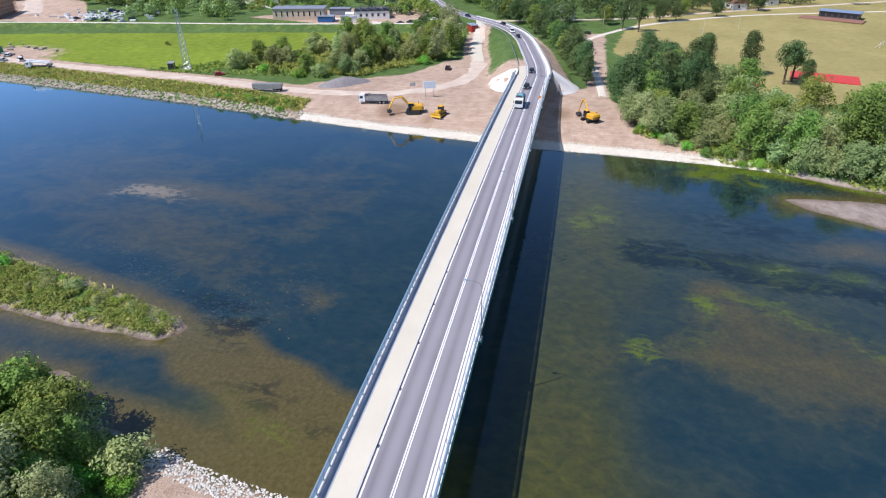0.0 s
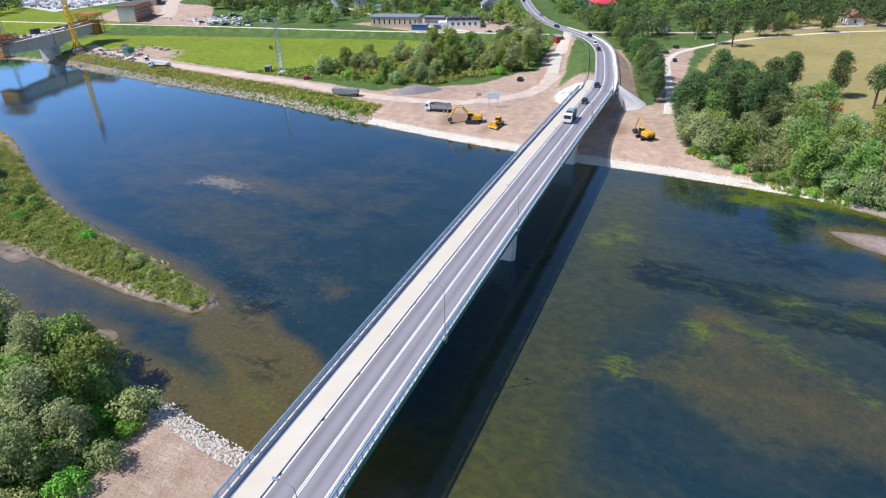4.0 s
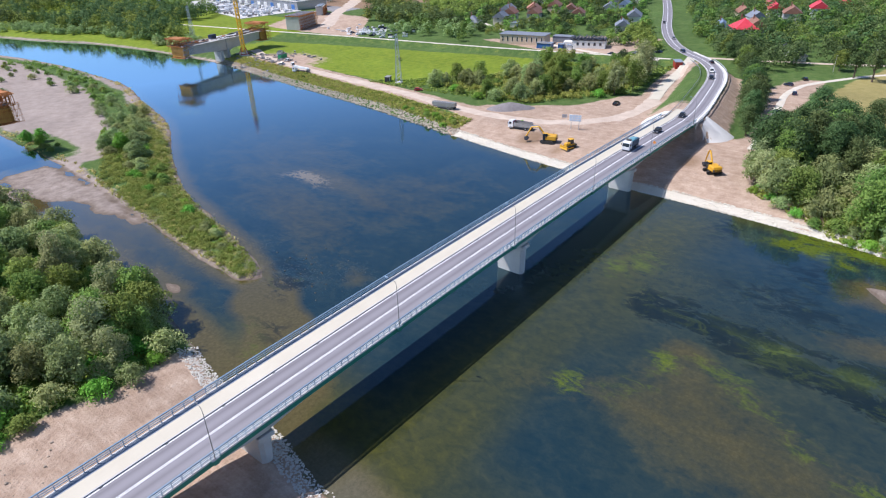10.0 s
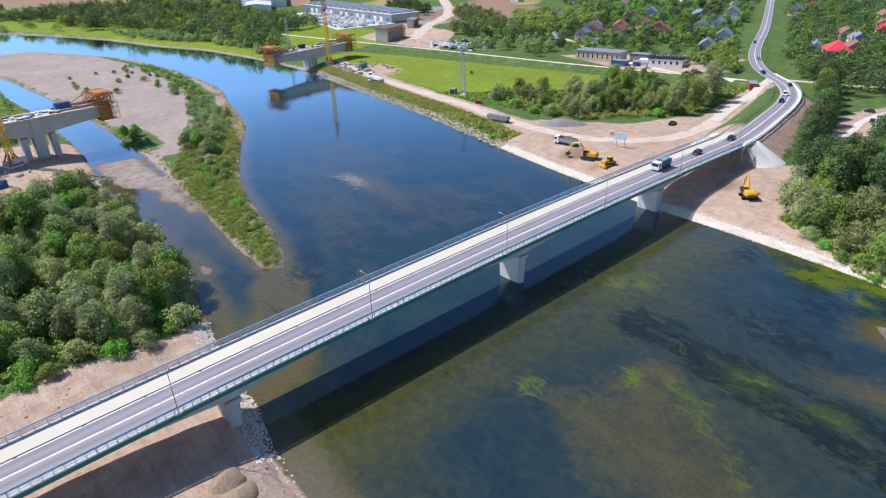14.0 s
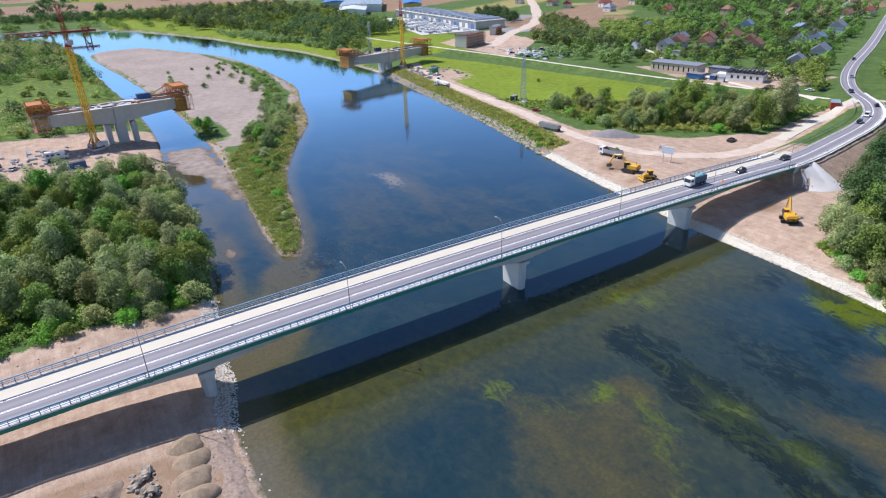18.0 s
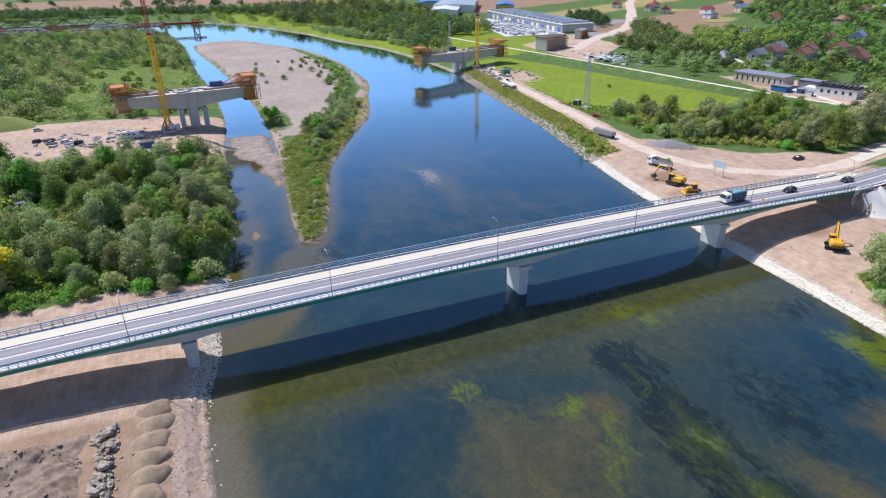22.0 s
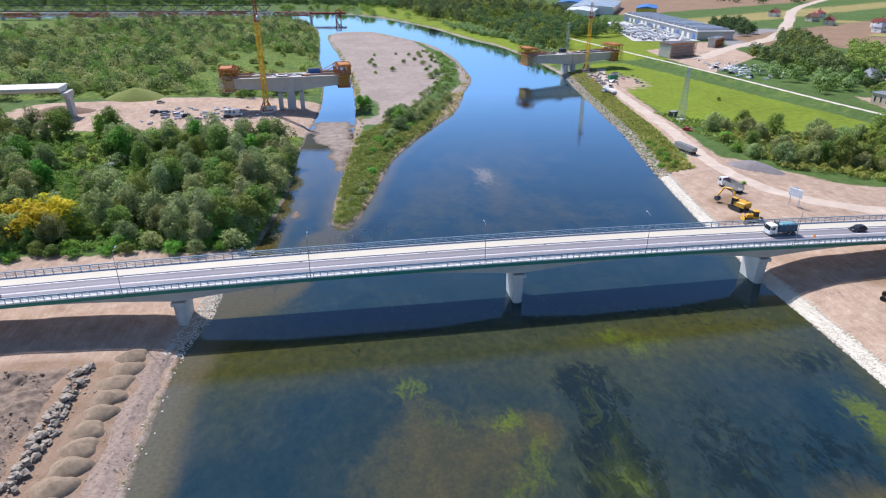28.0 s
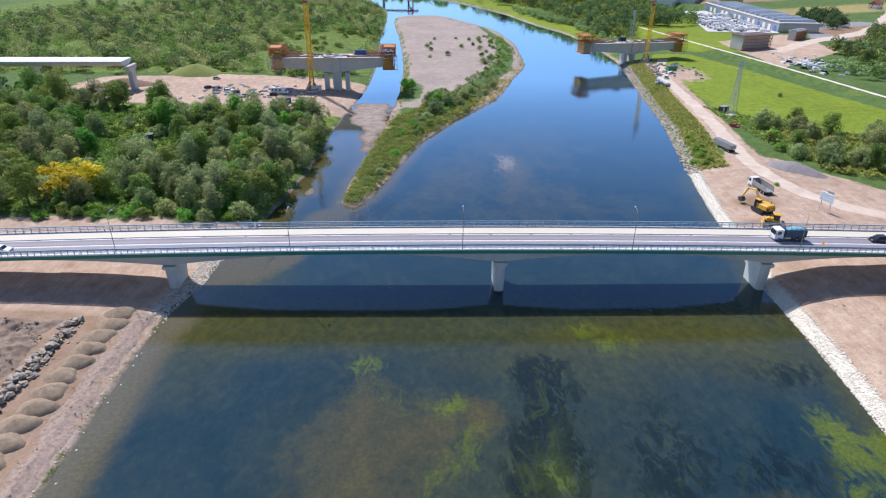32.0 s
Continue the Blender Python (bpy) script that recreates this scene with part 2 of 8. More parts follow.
def ground_material():
    m, nt, p = mat("floodplain_ground")
    pos = position(nt)

    def attr(name):
        a = nt.nodes.new("ShaderNodeAttribute")
        a.attribute_name = name
        return a.outputs["Fac"]

    big, mid, fine = noise_node(nt, 0.035, 5, 0.6, pos), noise_node(nt, 0.3, 5, 0.65, pos), noise_node(nt, 2.2, 4, 0.7, pos)
    f = calc(nt, "ADD", calc(nt, "MULTIPLY", mid.outputs[0], 0.6), calc(nt, "MULTIPLY", fine.outputs[0], 0.4))
    along_bank = nt.nodes.new("ShaderNodeMapping")
    along_bank.inputs["Scale"].default_value = (1.0, 0.09, 1.0)
    nt.links.new(pos, along_bank.inputs[0])
    tracks_n = noise_node(nt, 1.1, 4, 0.7, along_bank.outputs[0], 0.5)
    rut = calc(nt, "ADD", calc(nt, "MULTIPLY", f, 0.72), calc(nt, "MULTIPLY", tracks_n.outputs[0], 0.28))
    grass = ramp(nt, f, [(0.28, (0.042, 0.082, 0.020)), (0.5, (0.080, 0.140, 0.034)), (0.72, (0.17, 0.20, 0.070))])
    meadow = ramp(nt, f, [(0.28, (0.088, 0.150, 0.014)), (0.5, (0.168, 0.232, 0.018)), (0.72, (0.29, 0.31, 0.040))])
    lawn = ramp(nt, f, [(0.3, (0.24, 0.21, 0.07)), (0.7, (0.37, 0.31, 0.13))])
    dirt = ramp(nt, rut, [(0.28, (0.21, 0.142, 0.10)), (0.45, (0.39, 0.28, 0.205)), (0.58, (0.50, 0.38, 0.29)), (0.75, (0.70, 0.57, 0.46))])
    sand = ramp(nt, f, [(0.3, (0.25, 0.20, 0.17)), (0.7, (0.42, 0.355, 0.31))])
    plough = ramp(nt, f, [(0.3, (0.22, 0.14, 0.09)), (0.7, (0.32, 0.22, 0.14))])
    grey = ramp(nt, f, [(0.3, (0.20, 0.19, 0.19)), (0.7, (0.33, 0.32, 0.32))])

    def edge(a, soft=0.25):
        v = calc(nt, "ADD", a, calc(nt, "MULTIPLY", calc(nt, "SUBTRACT", f, 0.5), 1.2))
        return calc(nt, "DIVIDE", calc(nt, "SUBTRACT", v, 0.5 - soft / 2), soft, True)

    col = grass
    for name, c in (("meadow", meadow), ("lawn", lawn), ("grey", grey), ("dirt", dirt), ("plough", plough), ("sand", sand)):
        col = mix(nt, edge(attr(name)), col, c)
    tone = ramp(nt, big.outputs[0], [(0.3, (0.86, 0.86, 0.86)), (0.7, (1.1, 1.1, 1.1))])
    col = mix(nt, 1.0, col, tone, "MULTIPLY")
    # wet ground close to the water line
    sep = nt.nodes.new("ShaderNodeSeparateXYZ")
    nt.links.new(pos, sep.inputs[0])
    wet = calc(nt, "DIVIDE", calc(nt, "SUBTRACT", calc(nt, "ADD", sep.outputs[2], calc(nt, "MULTIPLY", calc(nt, "SUBTRACT", f, 0.5), 0.5)), 0.02), 0.25, True)
    col = mix(nt, wet, mix(nt, 1.0, col, (0.50, 0.47, 0.42), "MULTIPLY"), col)
    nt.links.new(col, p.inputs["Base Color"])
    p.inputs["Roughness"].default_value = 0.95
    p.inputs["Specular IOR Level"].default_value = 0.2
    bump(nt, p, f, 1.0, 0.6)
    return m


def water_material():
    m, nt, p = mat("river_water")
    pos = position(nt)

    def attr(name):
        a = nt.nodes.new("ShaderNodeAttribute")
        a.attribute_name = name
        return a.outputs["Fac"]

    mp = nt.nodes.new("ShaderNodeMapping")
    mp.inputs["Scale"].default_value = (1.0, 0.7, 1.0)
    mp.inputs["Rotation"].default_value = (0, 0, radians(-12))
    nt.links.new(pos, mp.inputs[0])
    n1 = noise_node(nt, 0.10, 6, 0.62, mp.outputs[0], 0.6)
    n2 = noise_node(nt, 0.55, 5, 0.7, mp.outputs[0], 0.4)
    f = calc(nt, "ADD", calc(nt, "MULTIPLY", n1.outputs[0], 0.6), calc(nt, "MULTIPLY", n2.outputs[0], 0.4))

    def edge(a, soft, amt):
        v = calc(nt, "ADD", a, calc(nt, "MULTIPLY", calc(nt, "SUBTRACT", f, 0.5), amt))
        return calc(nt, "DIVIDE", calc(nt, "SUBTRACT", v, 0.5 - soft / 2), soft, True)

    streak = nt.nodes.new("ShaderNodeMapping")
    streak.inputs["Scale"].default_value = (1.0, 0.5, 1.0)
    streak.inputs["Rotation"].default_value = (0, 0, radians(14))
    nt.links.new(pos, streak.inputs[0])
    n3 = noise_node(nt, 0.42, 6, 0.72, streak.outputs[0], 0.8)

    def tuft(a, soft, amt, base):
        v = calc(nt, "ADD", a, calc(nt, "MULTIPLY", calc(nt, "SUBTRACT", n3.outputs[0], base), amt))
        g = calc(nt, "DIVIDE", calc(nt, "SUBTRACT", v, 0.5 - soft / 2), soft, True)
        return calc(nt, "MULTIPLY", g, calc(nt, "MULTIPLY", a, 1.4, True))

    grit = noise_node(nt, 1.3, 5, 0.75, pos)
    fleck = noise_node(nt, 0.25, 6, 0.75, streak.outputs[0], 1.2)
    deep = ramp(nt, f, [(0.32, (0.008, 0.024, 0.033)), (0.68, (0.015, 0.037, 0.047))])
    olive = ramp(nt, n2.outputs[0], [(0.3, (0.046, 0.046, 0.002)), (0.7, (0.096, 0.086, 0.003))])
    brown = ramp(nt, grit.outputs[0], [(0.25, (0.056, 0.046, 0.012)), (0.5, (0.088, 0.070, 0.021)), (0.75, (0.125, 0.100, 0.038))])
    green = ramp(nt, grit.outputs[0], [(0.35, (0.060, 0.090, 0.006)), (0.65, (0.130, 0.165, 0.010))])
    # olive: shallow bed, and the bridge's sky-blocking reflection painted as a strip
    col = mix(nt, calc(nt, "MULTIPLY", edge(attr("olive"), 1.1, 0.5), 0.9), deep, olive)
    col = mix(nt, calc(nt, "MULTIPLY", edge(attr("brown"), 0.55, 0.9), 0.9), col, brown)
    col = mix(nt, calc(nt, "MULTIPLY", tuft(attr("algae"), 0.45, 3.2, 0.50), 0.85), col, green)
    col = mix(nt, calc(nt, "MULTIPLY", tuft(attr("weed"), 0.35, 4.0, 0.5), 0.8), col, (0.005, 0.010, 0.009))
    # green threads growing between the dark weed
    thread = calc(nt, "MULTIPLY", attr("weed"), calc(nt, "DIVIDE", calc(nt, "SUBTRACT", fleck.outputs[0], 0.53), 0.10, True))
    col = mix(nt, calc(nt, "MULTIPLY", thread, 0.36), col, (0.065, 0.085, 0.012))
    col = mix(nt, tuft(attr("pale"), 0.5, 4.5, 0.5), col, (0.20, 0.16, 0.095))
    col = mix(nt, calc(nt, "MULTIPLY", edge(attr("silt"), 1.0, 0.35), 0.8), col, ramp(nt, grit.outputs[0], [(0.3, (0.085, 0.080, 0.052)), (0.7, (0.135, 0.125, 0.088))]))
    # riffles: glints on broken water over the shallows, painted as pale flecks
    rip = noise_node(nt, 2.4, 4, 0.7, streak.outputs[0], 1.5)
    glint = calc(nt, "MULTIPLY", attr("riffle"), calc(nt, "DIVIDE", calc(nt, "SUBTRACT", rip.outputs[0], 0.56), 0.08, True))
    col = mix(nt, calc(nt, "MULTIPLY", glint, 0.22), col, (0.24, 0.27, 0.30))
    w1 = noise_node(nt, 0.9, 4, 0.6, mp.outputs[0])
    w2 = noise_node(nt, 4.0, 2, 0.5, mp.outputs[0])
    nt.links.new(col, p.inputs["Base Color"])
    p.inputs["Roughness"].default_value = 1.0
    p.inputs["Specular IOR Level"].default_value = 0.0
    # the mirror of the sky, stronger at grazing sight
    gl = nt.nodes.new("ShaderNodeBsdfGlossy")
    gl.inputs["Color"].default_value = (0.66, 0.85, 0.98, 1)
    gl.inputs["Roughness"].default_value = 0.055
    bump(nt, gl, calc(nt, "ADD", w1.outputs[0], calc(nt, "MULTIPLY", w2.outputs[0], 0.25)), 0.10, 0.12)
    fr = nt.nodes.new("ShaderNodeFresnel")
    fr.inputs["IOR"].default_value = 1.33
    sh = nt.nodes.new("ShaderNodeMixShader")
    keen = calc(nt, "MULTIPLY", calc(nt, "MULTIPLY", fr.outputs[0], fr.outputs[0]), 6.0)
    nt.links.new(calc(nt, "ADD", calc(nt, "MULTIPLY", fr.outputs[0], 1.4), keen, True), sh.inputs[0])
    nt.links.new(p.outputs[0], sh.inputs[1])
    nt.links.new(gl.outputs[0], sh.inputs[2])
    nt.links.new(sh.outputs[0], nt.nodes["Material Output"].inputs[0])
    return m


M_GROUND, M_WATER = ground_material(), water_material()


# ---- mesh building ----
class Shape:
    """Vertices and faces gathered for one mesh."""

    def __init__(self):
        self.v, self.f = [], []

    def add(self, verts, faces):
        k = len(self.v)
        self.v += [tuple(p) for p in verts]
        self.f += [tuple(i + k for i in q) for q in faces]
        return self

    def box(self, c, s, rz=0.0, ry=0.0, taper=1.0, bevel=0.0):
        """A box round c of size s; bevel chamfers its upright and top edges, taper narrows the top."""
        x, y, z = s[0] / 2, s[1] / 2, s[2] / 2
        rot = Euler((0, radians(ry), radians(rz))).to_matrix()
        if bevel:
            b = min(bevel, x * 0.9, y * 0.9, z * 0.9)
            ring = lambda ix, iy: [(-ix + b, -iy), (ix - b, -iy), (ix, -iy + b), (ix, iy - b), (ix - b, iy), (-ix + b, iy), (-ix, iy - b), (-ix, -iy + b)]
            rows = [(ring(x, y), -z), (ring(x * taper, y * taper), z - b), (ring(x * taper - b, y * taper - b), z)]
            vs = [rot @ Vector((px, py, h)) + Vector(c) for r, h in rows for px, py in r]
            fs = [tuple(range(7, -1, -1)), tuple(range(16, 24))]
            for k in (0, 8):
                fs += [(k + i, k + (i + 1) % 8, k + 8 + (i + 1) % 8, k + 8 + i) for i in range(8)]
            return self.add(vs, fs)
        t = taper
        vs = [(-x, -y, -z), (x, -y, -z), (x, y, -z), (-x, y, -z), (-x * t, -y * t, z), (x * t, -y * t, z), (x * t, y * t, z), (-x * t, y * t, z)]
        return self.add([rot @ Vector(p) + Vector(c) for p in vs], [(3, 2, 1, 0), (4, 5, 6, 7), (0, 1, 5, 4), (1, 2, 6, 5), (2, 3, 7, 6), (3, 0, 4, 7)])

    def move(self, d):
        self.v = [(x + d[0], y + d[1], z + d[2]) for x, y, z in self.v]
        return self

    def rod(self, a, b, r, r2=None, n=6):
        a, b = Vector(a), Vector(b)
        r2 = r if r2 is None else r2
        q = (b - a).to_track_quat("Z", "Y").to_matrix()
        ring = [Vector((math.cos(2 * math.pi * i / n), math.sin(2 * math.pi * i / n), 0)) for i in range(n)]
        vs = [a + q @ (p * r) for p in ring] + [b + q @ (p * r2) for p in ring]
        fs = [(i, (i + 1) % n, n + (i + 1) % n, n + i) for i in range(n)]
        return self.add(vs, fs + [tuple(range(n - 1, -1, -1)), tuple(range(n, 2 * n))])

    def prism(self, prof, lo, hi, axis="y"):
        """A closed outline of (a, z) drawn out along y (or x)."""
        n = len(prof)
        put = (lambda a, h, d: (a, d, h)) if axis == "y" else (lambda a, h, d: (d, a, h))
        vs = [put(a, h, lo) for a, h in prof] + [put(a, h, hi) for a, h in prof]
        fs = [(i, (i + 1) % n, n + (i + 1) % n, n + i) for i in range(n)]
        fs += [tuple(range(n - 1, -1, -1)), tuple(range(n, 2 * n))]
        return self.add(vs, fs)

    def sweep(self, line, prof, closed=True):
        """An outline of (side, up) carried along a line of points; side is to the left of the way."""
        n, vs, fs = len(prof), [], []
        pts = [Vector(p) for p in line]
        for i, p in enumerate(pts):
            d = pts[min(i + 1, len(pts) - 1)] - pts[max(i - 1, 0)]
            d.z = 0
            d.normalize()
            left = Vector((-d.y, d.x, 0))
            vs += [p + left * s + Vector((0, 0, u)) for s, u in prof]
        m = n if closed else n - 1
        for i in range(len(pts) - 1):
            fs += [(i * n + j, (i + 1) * n + j, (i + 1) * n + (j + 1) % n, i * n + (j + 1) % n) for j in range(m)]
        if closed:
            fs += [tuple(range(n)), tuple(range((len(pts) - 1) * n + n - 1, (len(pts) - 1) * n - 1, -1))]
        return self.add(vs, fs)

    def blob(self, c, r, seed=0, squash=0.7, rough=0.25):
        rng = random.Random(seed)
        lat, lon = 4, 7
        vs, fs = [], []
        off = [[1 + rng.uniform(-rough, rough) for _ in range(lon)] for _ in range(lat + 1)]
        vs.append((c[0], c[1], c[2] - r * squash))
        for i in range(1, lat):
            th = math.pi * i / lat
            for j in range(lon):
                ph = 2 * math.pi * (j + 0.5 * (i % 2)) / lon
                k = r * off[i][j]
                vs.append((c[0] + k * math.sin(th) * math.cos(ph), c[1] + k * math.sin(th) * math.sin(ph), c[2] - k * squash * math.cos(th)))
        vs.append((c[0], c[1], c[2] + r * squash))
        top = len(vs) - 1
        for j in range(lon):
            a, b = 1 + j, 1 + (j + 1) % lon
            fs.append((0, b, a))
            for i in range(lat - 2):
                fs.append((a + i * lon, b + i * lon, b + (i + 1) * lon, a + (i + 1) * lon))
            fs.append((a + (lat - 2) * lon, b + (lat - 2) * lon, top))
        return self.add(vs, fs)

    def mesh(self, name, material, smooth=False):
        me = bpy.data.meshes.new(name)
        me.from_pydata(self.v, [], self.f)
        bm = bmesh.new()
        bm.from_mesh(me)
        bmesh.ops.recalc_face_normals(bm, faces=bm.faces)
        bm.to_mesh(me)
        bm.free()
        if smooth:
            me.shade_smooth()
        me.materials.append(material)
        return me


def part(name, shape, material, parent, label="", smooth=False):
    ob = new(name, shape if isinstance(shape, bpy.types.Mesh) else shape.mesh(name, material, smooth))
    ob.parent = parent
    if label:
        ob["label"] = label
    return ob


def thing(name, label, category, m=None, group="", kind=""):
    ob = new(name)
    ob.empty_display_size = 0.5
    if m is not None:
        ob.matrix_world = m
    return tagged(ob, label, category, group, kind)


def piece(name, shape, material, label, category="", kind="", group="", smooth=False):
    return tagged(new(name, shape.mesh(name, material, smooth)), label, category, group, kind)


# ---- the plan ----
def deck_z(x):
    return 12.3 - (x - 4) ** 2 / 7200


EAST = [(20, -260), (40, -150), (57, -89), (63, -73), (68, -60), (71, -32), (72.5, -6), (73, 4), (75.5, 20), (78, 40), (80.5, 56), (85.5, 83), (92, 114), (98, 142),
        (105, 190), (114, 250), (121, 300), (120, 385), (112, 455), (96, 512), (72, 620), (20, 755), (-48, 825), (-130, 850), (-500, 880)]
WEST = [(-72, -260), (-66, -100), (-65.5, -56), (-65.5, -35), (-65.5, -16), (-64.5, -4), (-62, 6), (-61, 18), (-58, 36), (-55, 46), (-52, 67), (-49, 97), (-48, 131),
        (-45, 176), (-41, 215), (-40, 304), (-45, 404), (-47, 534), (-55, 641), (-81, 715), (-130, 775), (-500, 790)]
ISLAND = [(-34.5, 57), (-30.5, 53), (-24, 67), (-17, 95), (-8, 126), (8, 160), (29, 200), (44, 250), (56, 290), (60, 340), (61, 400), (53, 470), (35, 520), (10, 575),
          (-15, 580), (-39, 552), (-29, 399), (-23, 299), (-22, 230), (-23, 192), (-26, 150), (-29, 118), (-33, 83)]
FLAT = [(-42, 188), (-24, 190), (-25, 150), (-28, 114), (-33, 104), (-36, 118), (-36, 140), (-41, 150), (-45, 168)]
FLAT_SMALL = [(-49, 62), (-44, 63), (-43, 78), (-46, 82)]
FLAT_EAST = [(49, -63), (43, -67), (36, -82), (30, -110), (48, -104), (51, -86), (50, -74)]
LEVEE = [(152, 640), (166, 540), (179, 455), (194, 355), (204, 295), (212, 240), (222, 165), (230, 120), (237, 85), (242, 55)]
ROAD = [(112, 6.75), (125, 7.4), (140, 9.2), (165, 13.6), (195, 19.5), (220, 27.5), (243, 40), (262, 56), (290, 74), (340, 97), (454, 140), (700, 240), (1300, 480)]
ROAD_Z = [(112, 10.6), (140, 9.8), (195, 8.2), (243, 6.6), (290, 6.0), (1300, 6.0)]
TRACK = [(150, 300), (133, 254), (124, 190), (117, 140), (112, 112), (108, 82), (112, 56), (124, 40), (140, 33), (160, 33), (190, 39), (214, 42), (236, 44)]


def smooth_line(pts, step):
    """A Catmull-Rom curve through points, sampled about every step metres."""
    out, n = [], len(pts)
    P = [np.array(p, float) for p in pts]
    for i in range(n - 1):
        a, b, c, d = P[max(i - 1, 0)], P[i], P[i + 1], P[min(i + 2, n - 1)]
        k = max(1, int(np.linalg.norm(c - b) / step))
        for j in range(k):
            t = j / k
            out.append(tuple(0.5 * (2 * b + (c - a) * t + (2 * a - 5 * b + 4 * c - d) * t * t + (3 * b - a - 3 * c + d) * t ** 3)))
    return out + [tuple(P[-1])]


EAST_S, WEST_S, ISLAND_S = smooth_line(EAST, 4), smooth_line(WEST, 4), smooth_line(ISLAND + ISLAND[:1], 4)
RIVER = WEST_S + EAST_S[::-1]


def inside(x, y, poly):
    r = np.zeros(np.shape(x), bool)
    n = len(poly)
    for i in range(n):
        (x0, y0), (x1, y1) = poly[i][:2], poly[(i + 1) % n][:2]
        if y0 == y1:
            continue
        r ^= ((y0 > y) != (y1 > y)) & (x < (x1 - x0) * (y - y0) / (y1 - y0) + x0)
    return r


def away(x, y, line, closed=False):
    """Distance of points from a line."""
    best = np.full(np.shape(x), 1e9)
    pts = list(line) + ([line[0]] if closed else [])
    for (x0, y0), (x1, y1) in zip(pts[:-1], pts[1:]):
        dx, dy = x1 - x0, y1 - y0
        t = np.clip(((x - x0) * dx + (y - y0) * dy) / (dx * dx + dy * dy + 1e-12), 0, 1)
        best = np.minimum(best, (x - x0 - t * dx) ** 2 + (y - y0 - t * dy) ** 2)
    return np.sqrt(best)


def signed(x, y, poly):
    """Distance into a closed outline; below nothing outside it."""
    d = away(x, y, poly, True)
    return np.where(inside(x, y, poly), d, -d)


def wobble(x, y, s, seed=0.0):
    """Cheap smooth unevenness between about -1 and 1."""
    return (np.sin(x / s + 1.3 * np.sin(y / s * 0.7 + seed)) * np.cos(y / s * 1.1 + seed + 0.8 * np.sin(x / s * 1.3)) +
            0.5 * np.sin(x / s * 2.3 + seed * 2 + np.sin(y / s * 1.9)) * np.cos(y / s * 2.1 - seed)) / 1.5


def step(d, a, b):
    t = np.clip((d - a) / (b - a), 0, 1)
    return t * t * (3 - 2 * t)


def road_z(x):
    return np.interp(x, [p[0] for p in ROAD_Z], [p[1] for p in ROAD_Z])


def ground_z(x, y, info=False):
    """Height of the ground, and how far each point lies up the bank from the water."""
    x, y = np.asarray(x, float), np.asarray(y, float)
    jag = wobble(x, y, 5.0) * 0.5 + wobble(x, y, 2.1, 2.0) * 0.25
    out = -signed(x, y, RIVER) + jag * 0.6
    mid = x > 5
    isl = signed(x, y, ISLAND_S) + jag
    flat = np.maximum.reduce([signed(x, y, FLAT) + jag * 4.5 - 1, signed(x, y, FLAT_SMALL) + jag * 2.0 - 1.5, signed(x, y, FLAT_EAST) + jag * 1.5])
    east = np.interp(out, [-12, 0, 4, 14, 40], [-1.6, 0.0, 1.7, 3.2, 3.6])
    west = np.interp(out, [-12, 0, 3, 12, 30, 60], [-1.2, 0.0, 0.9, 1.9, 2.6, 3.0])
    z = np.where(mid, east, west)
    z = np.where(out < 0, np.maximum(z, np.clip(isl * 0.22, -1.6, 1.0)), z)
    z = np.where(out < 0, np.maximum(z, np.clip(flat * 0.08, -1.6, 0.2)), z)
    z = z + np.where(z > 0.5, 0.12 * wobble(x, y, 4.0, 1.0) + 0.25 * wobble(x, y, 23.0, 3.0), 0.0)
    lv = away(x, y, LEVEE)
    z = np.maximum(z, np.interp(lv, [0, 2.2, 11, 14], [6.0, 6.0, 3.2, -9.0]))
    z = np.where((x > 225) & (out > 60), np.maximum(z, np.interp(x, [225, 300, 2000], [3.6, 5.0, 6.0])), z)
    rd = away(x, y, ROAD)
    z = np.where(x > 117, np.maximum(z, np.where(rd < 7.2, road_z(x) - 0.35, road_z(x) - 0.35 - (rd - 7.2) / 1.6) - 2.2 * np.maximum(0, 119.5 + 0.75 * np.maximum(np.maximum(-y, y - 12.7), 0) - x) * ((y < 0.2) | (y > 12.5))), z)
    rw = np.abs(y - 6.4)
    z = np.where(x < -128, np.maximum(z, np.minimum(deck_z(x) - 0.6, deck_z(x) - 0.6 - (rw - 8.0) / 1.6)), z)
    tr = away(x, y, TRACK)
    return (z, out, isl, flat, lv, rd, tr) if info else z


GRID = {}


def gz(x, y):
    """Height of the ground sheet at one place."""
    xs, ys, z = GRID["x"], GRID["y"], GRID["z"]
    i = min(max(int(np.searchsorted(xs, x)) - 1, 0), len(xs) - 2)
    j = min(max(int(np.searchsorted(ys, y)) - 1, 0), len(ys) - 2)
    u, v = (x - xs[i]) / (xs[i + 1] - xs[i]), (y - ys[j]) / (ys[j + 1] - ys[j])
    return float((z[j, i] * (1 - u) + z[j, i + 1] * u) * (1 - v) + (z[j + 1, i] * (1 - u) + z[j + 1, i + 1] * u) * v)


def spaced(lo, hi, inner_lo, inner_hi, d, grow):
    a = list(np.arange(inner_lo, inner_hi + 1e-6, d))
    s, v = d, inner_hi
    while v < hi:
        s *= grow
        v += s
        a.append(v)
    s, v = d, inner_lo
    while v > lo:
        s *= grow
        v -= s
        a.insert(0, v)
    return np.array(a)


def soften(a):
    """Mean of each grid value and its neighbours."""
    p = np.pad(np.asarray(a, float), 1, mode="edge")
    return sum(p[i:i + a.shape[0], j:j + a.shape[1]] for i in range(3) for j in range(3)) / 9


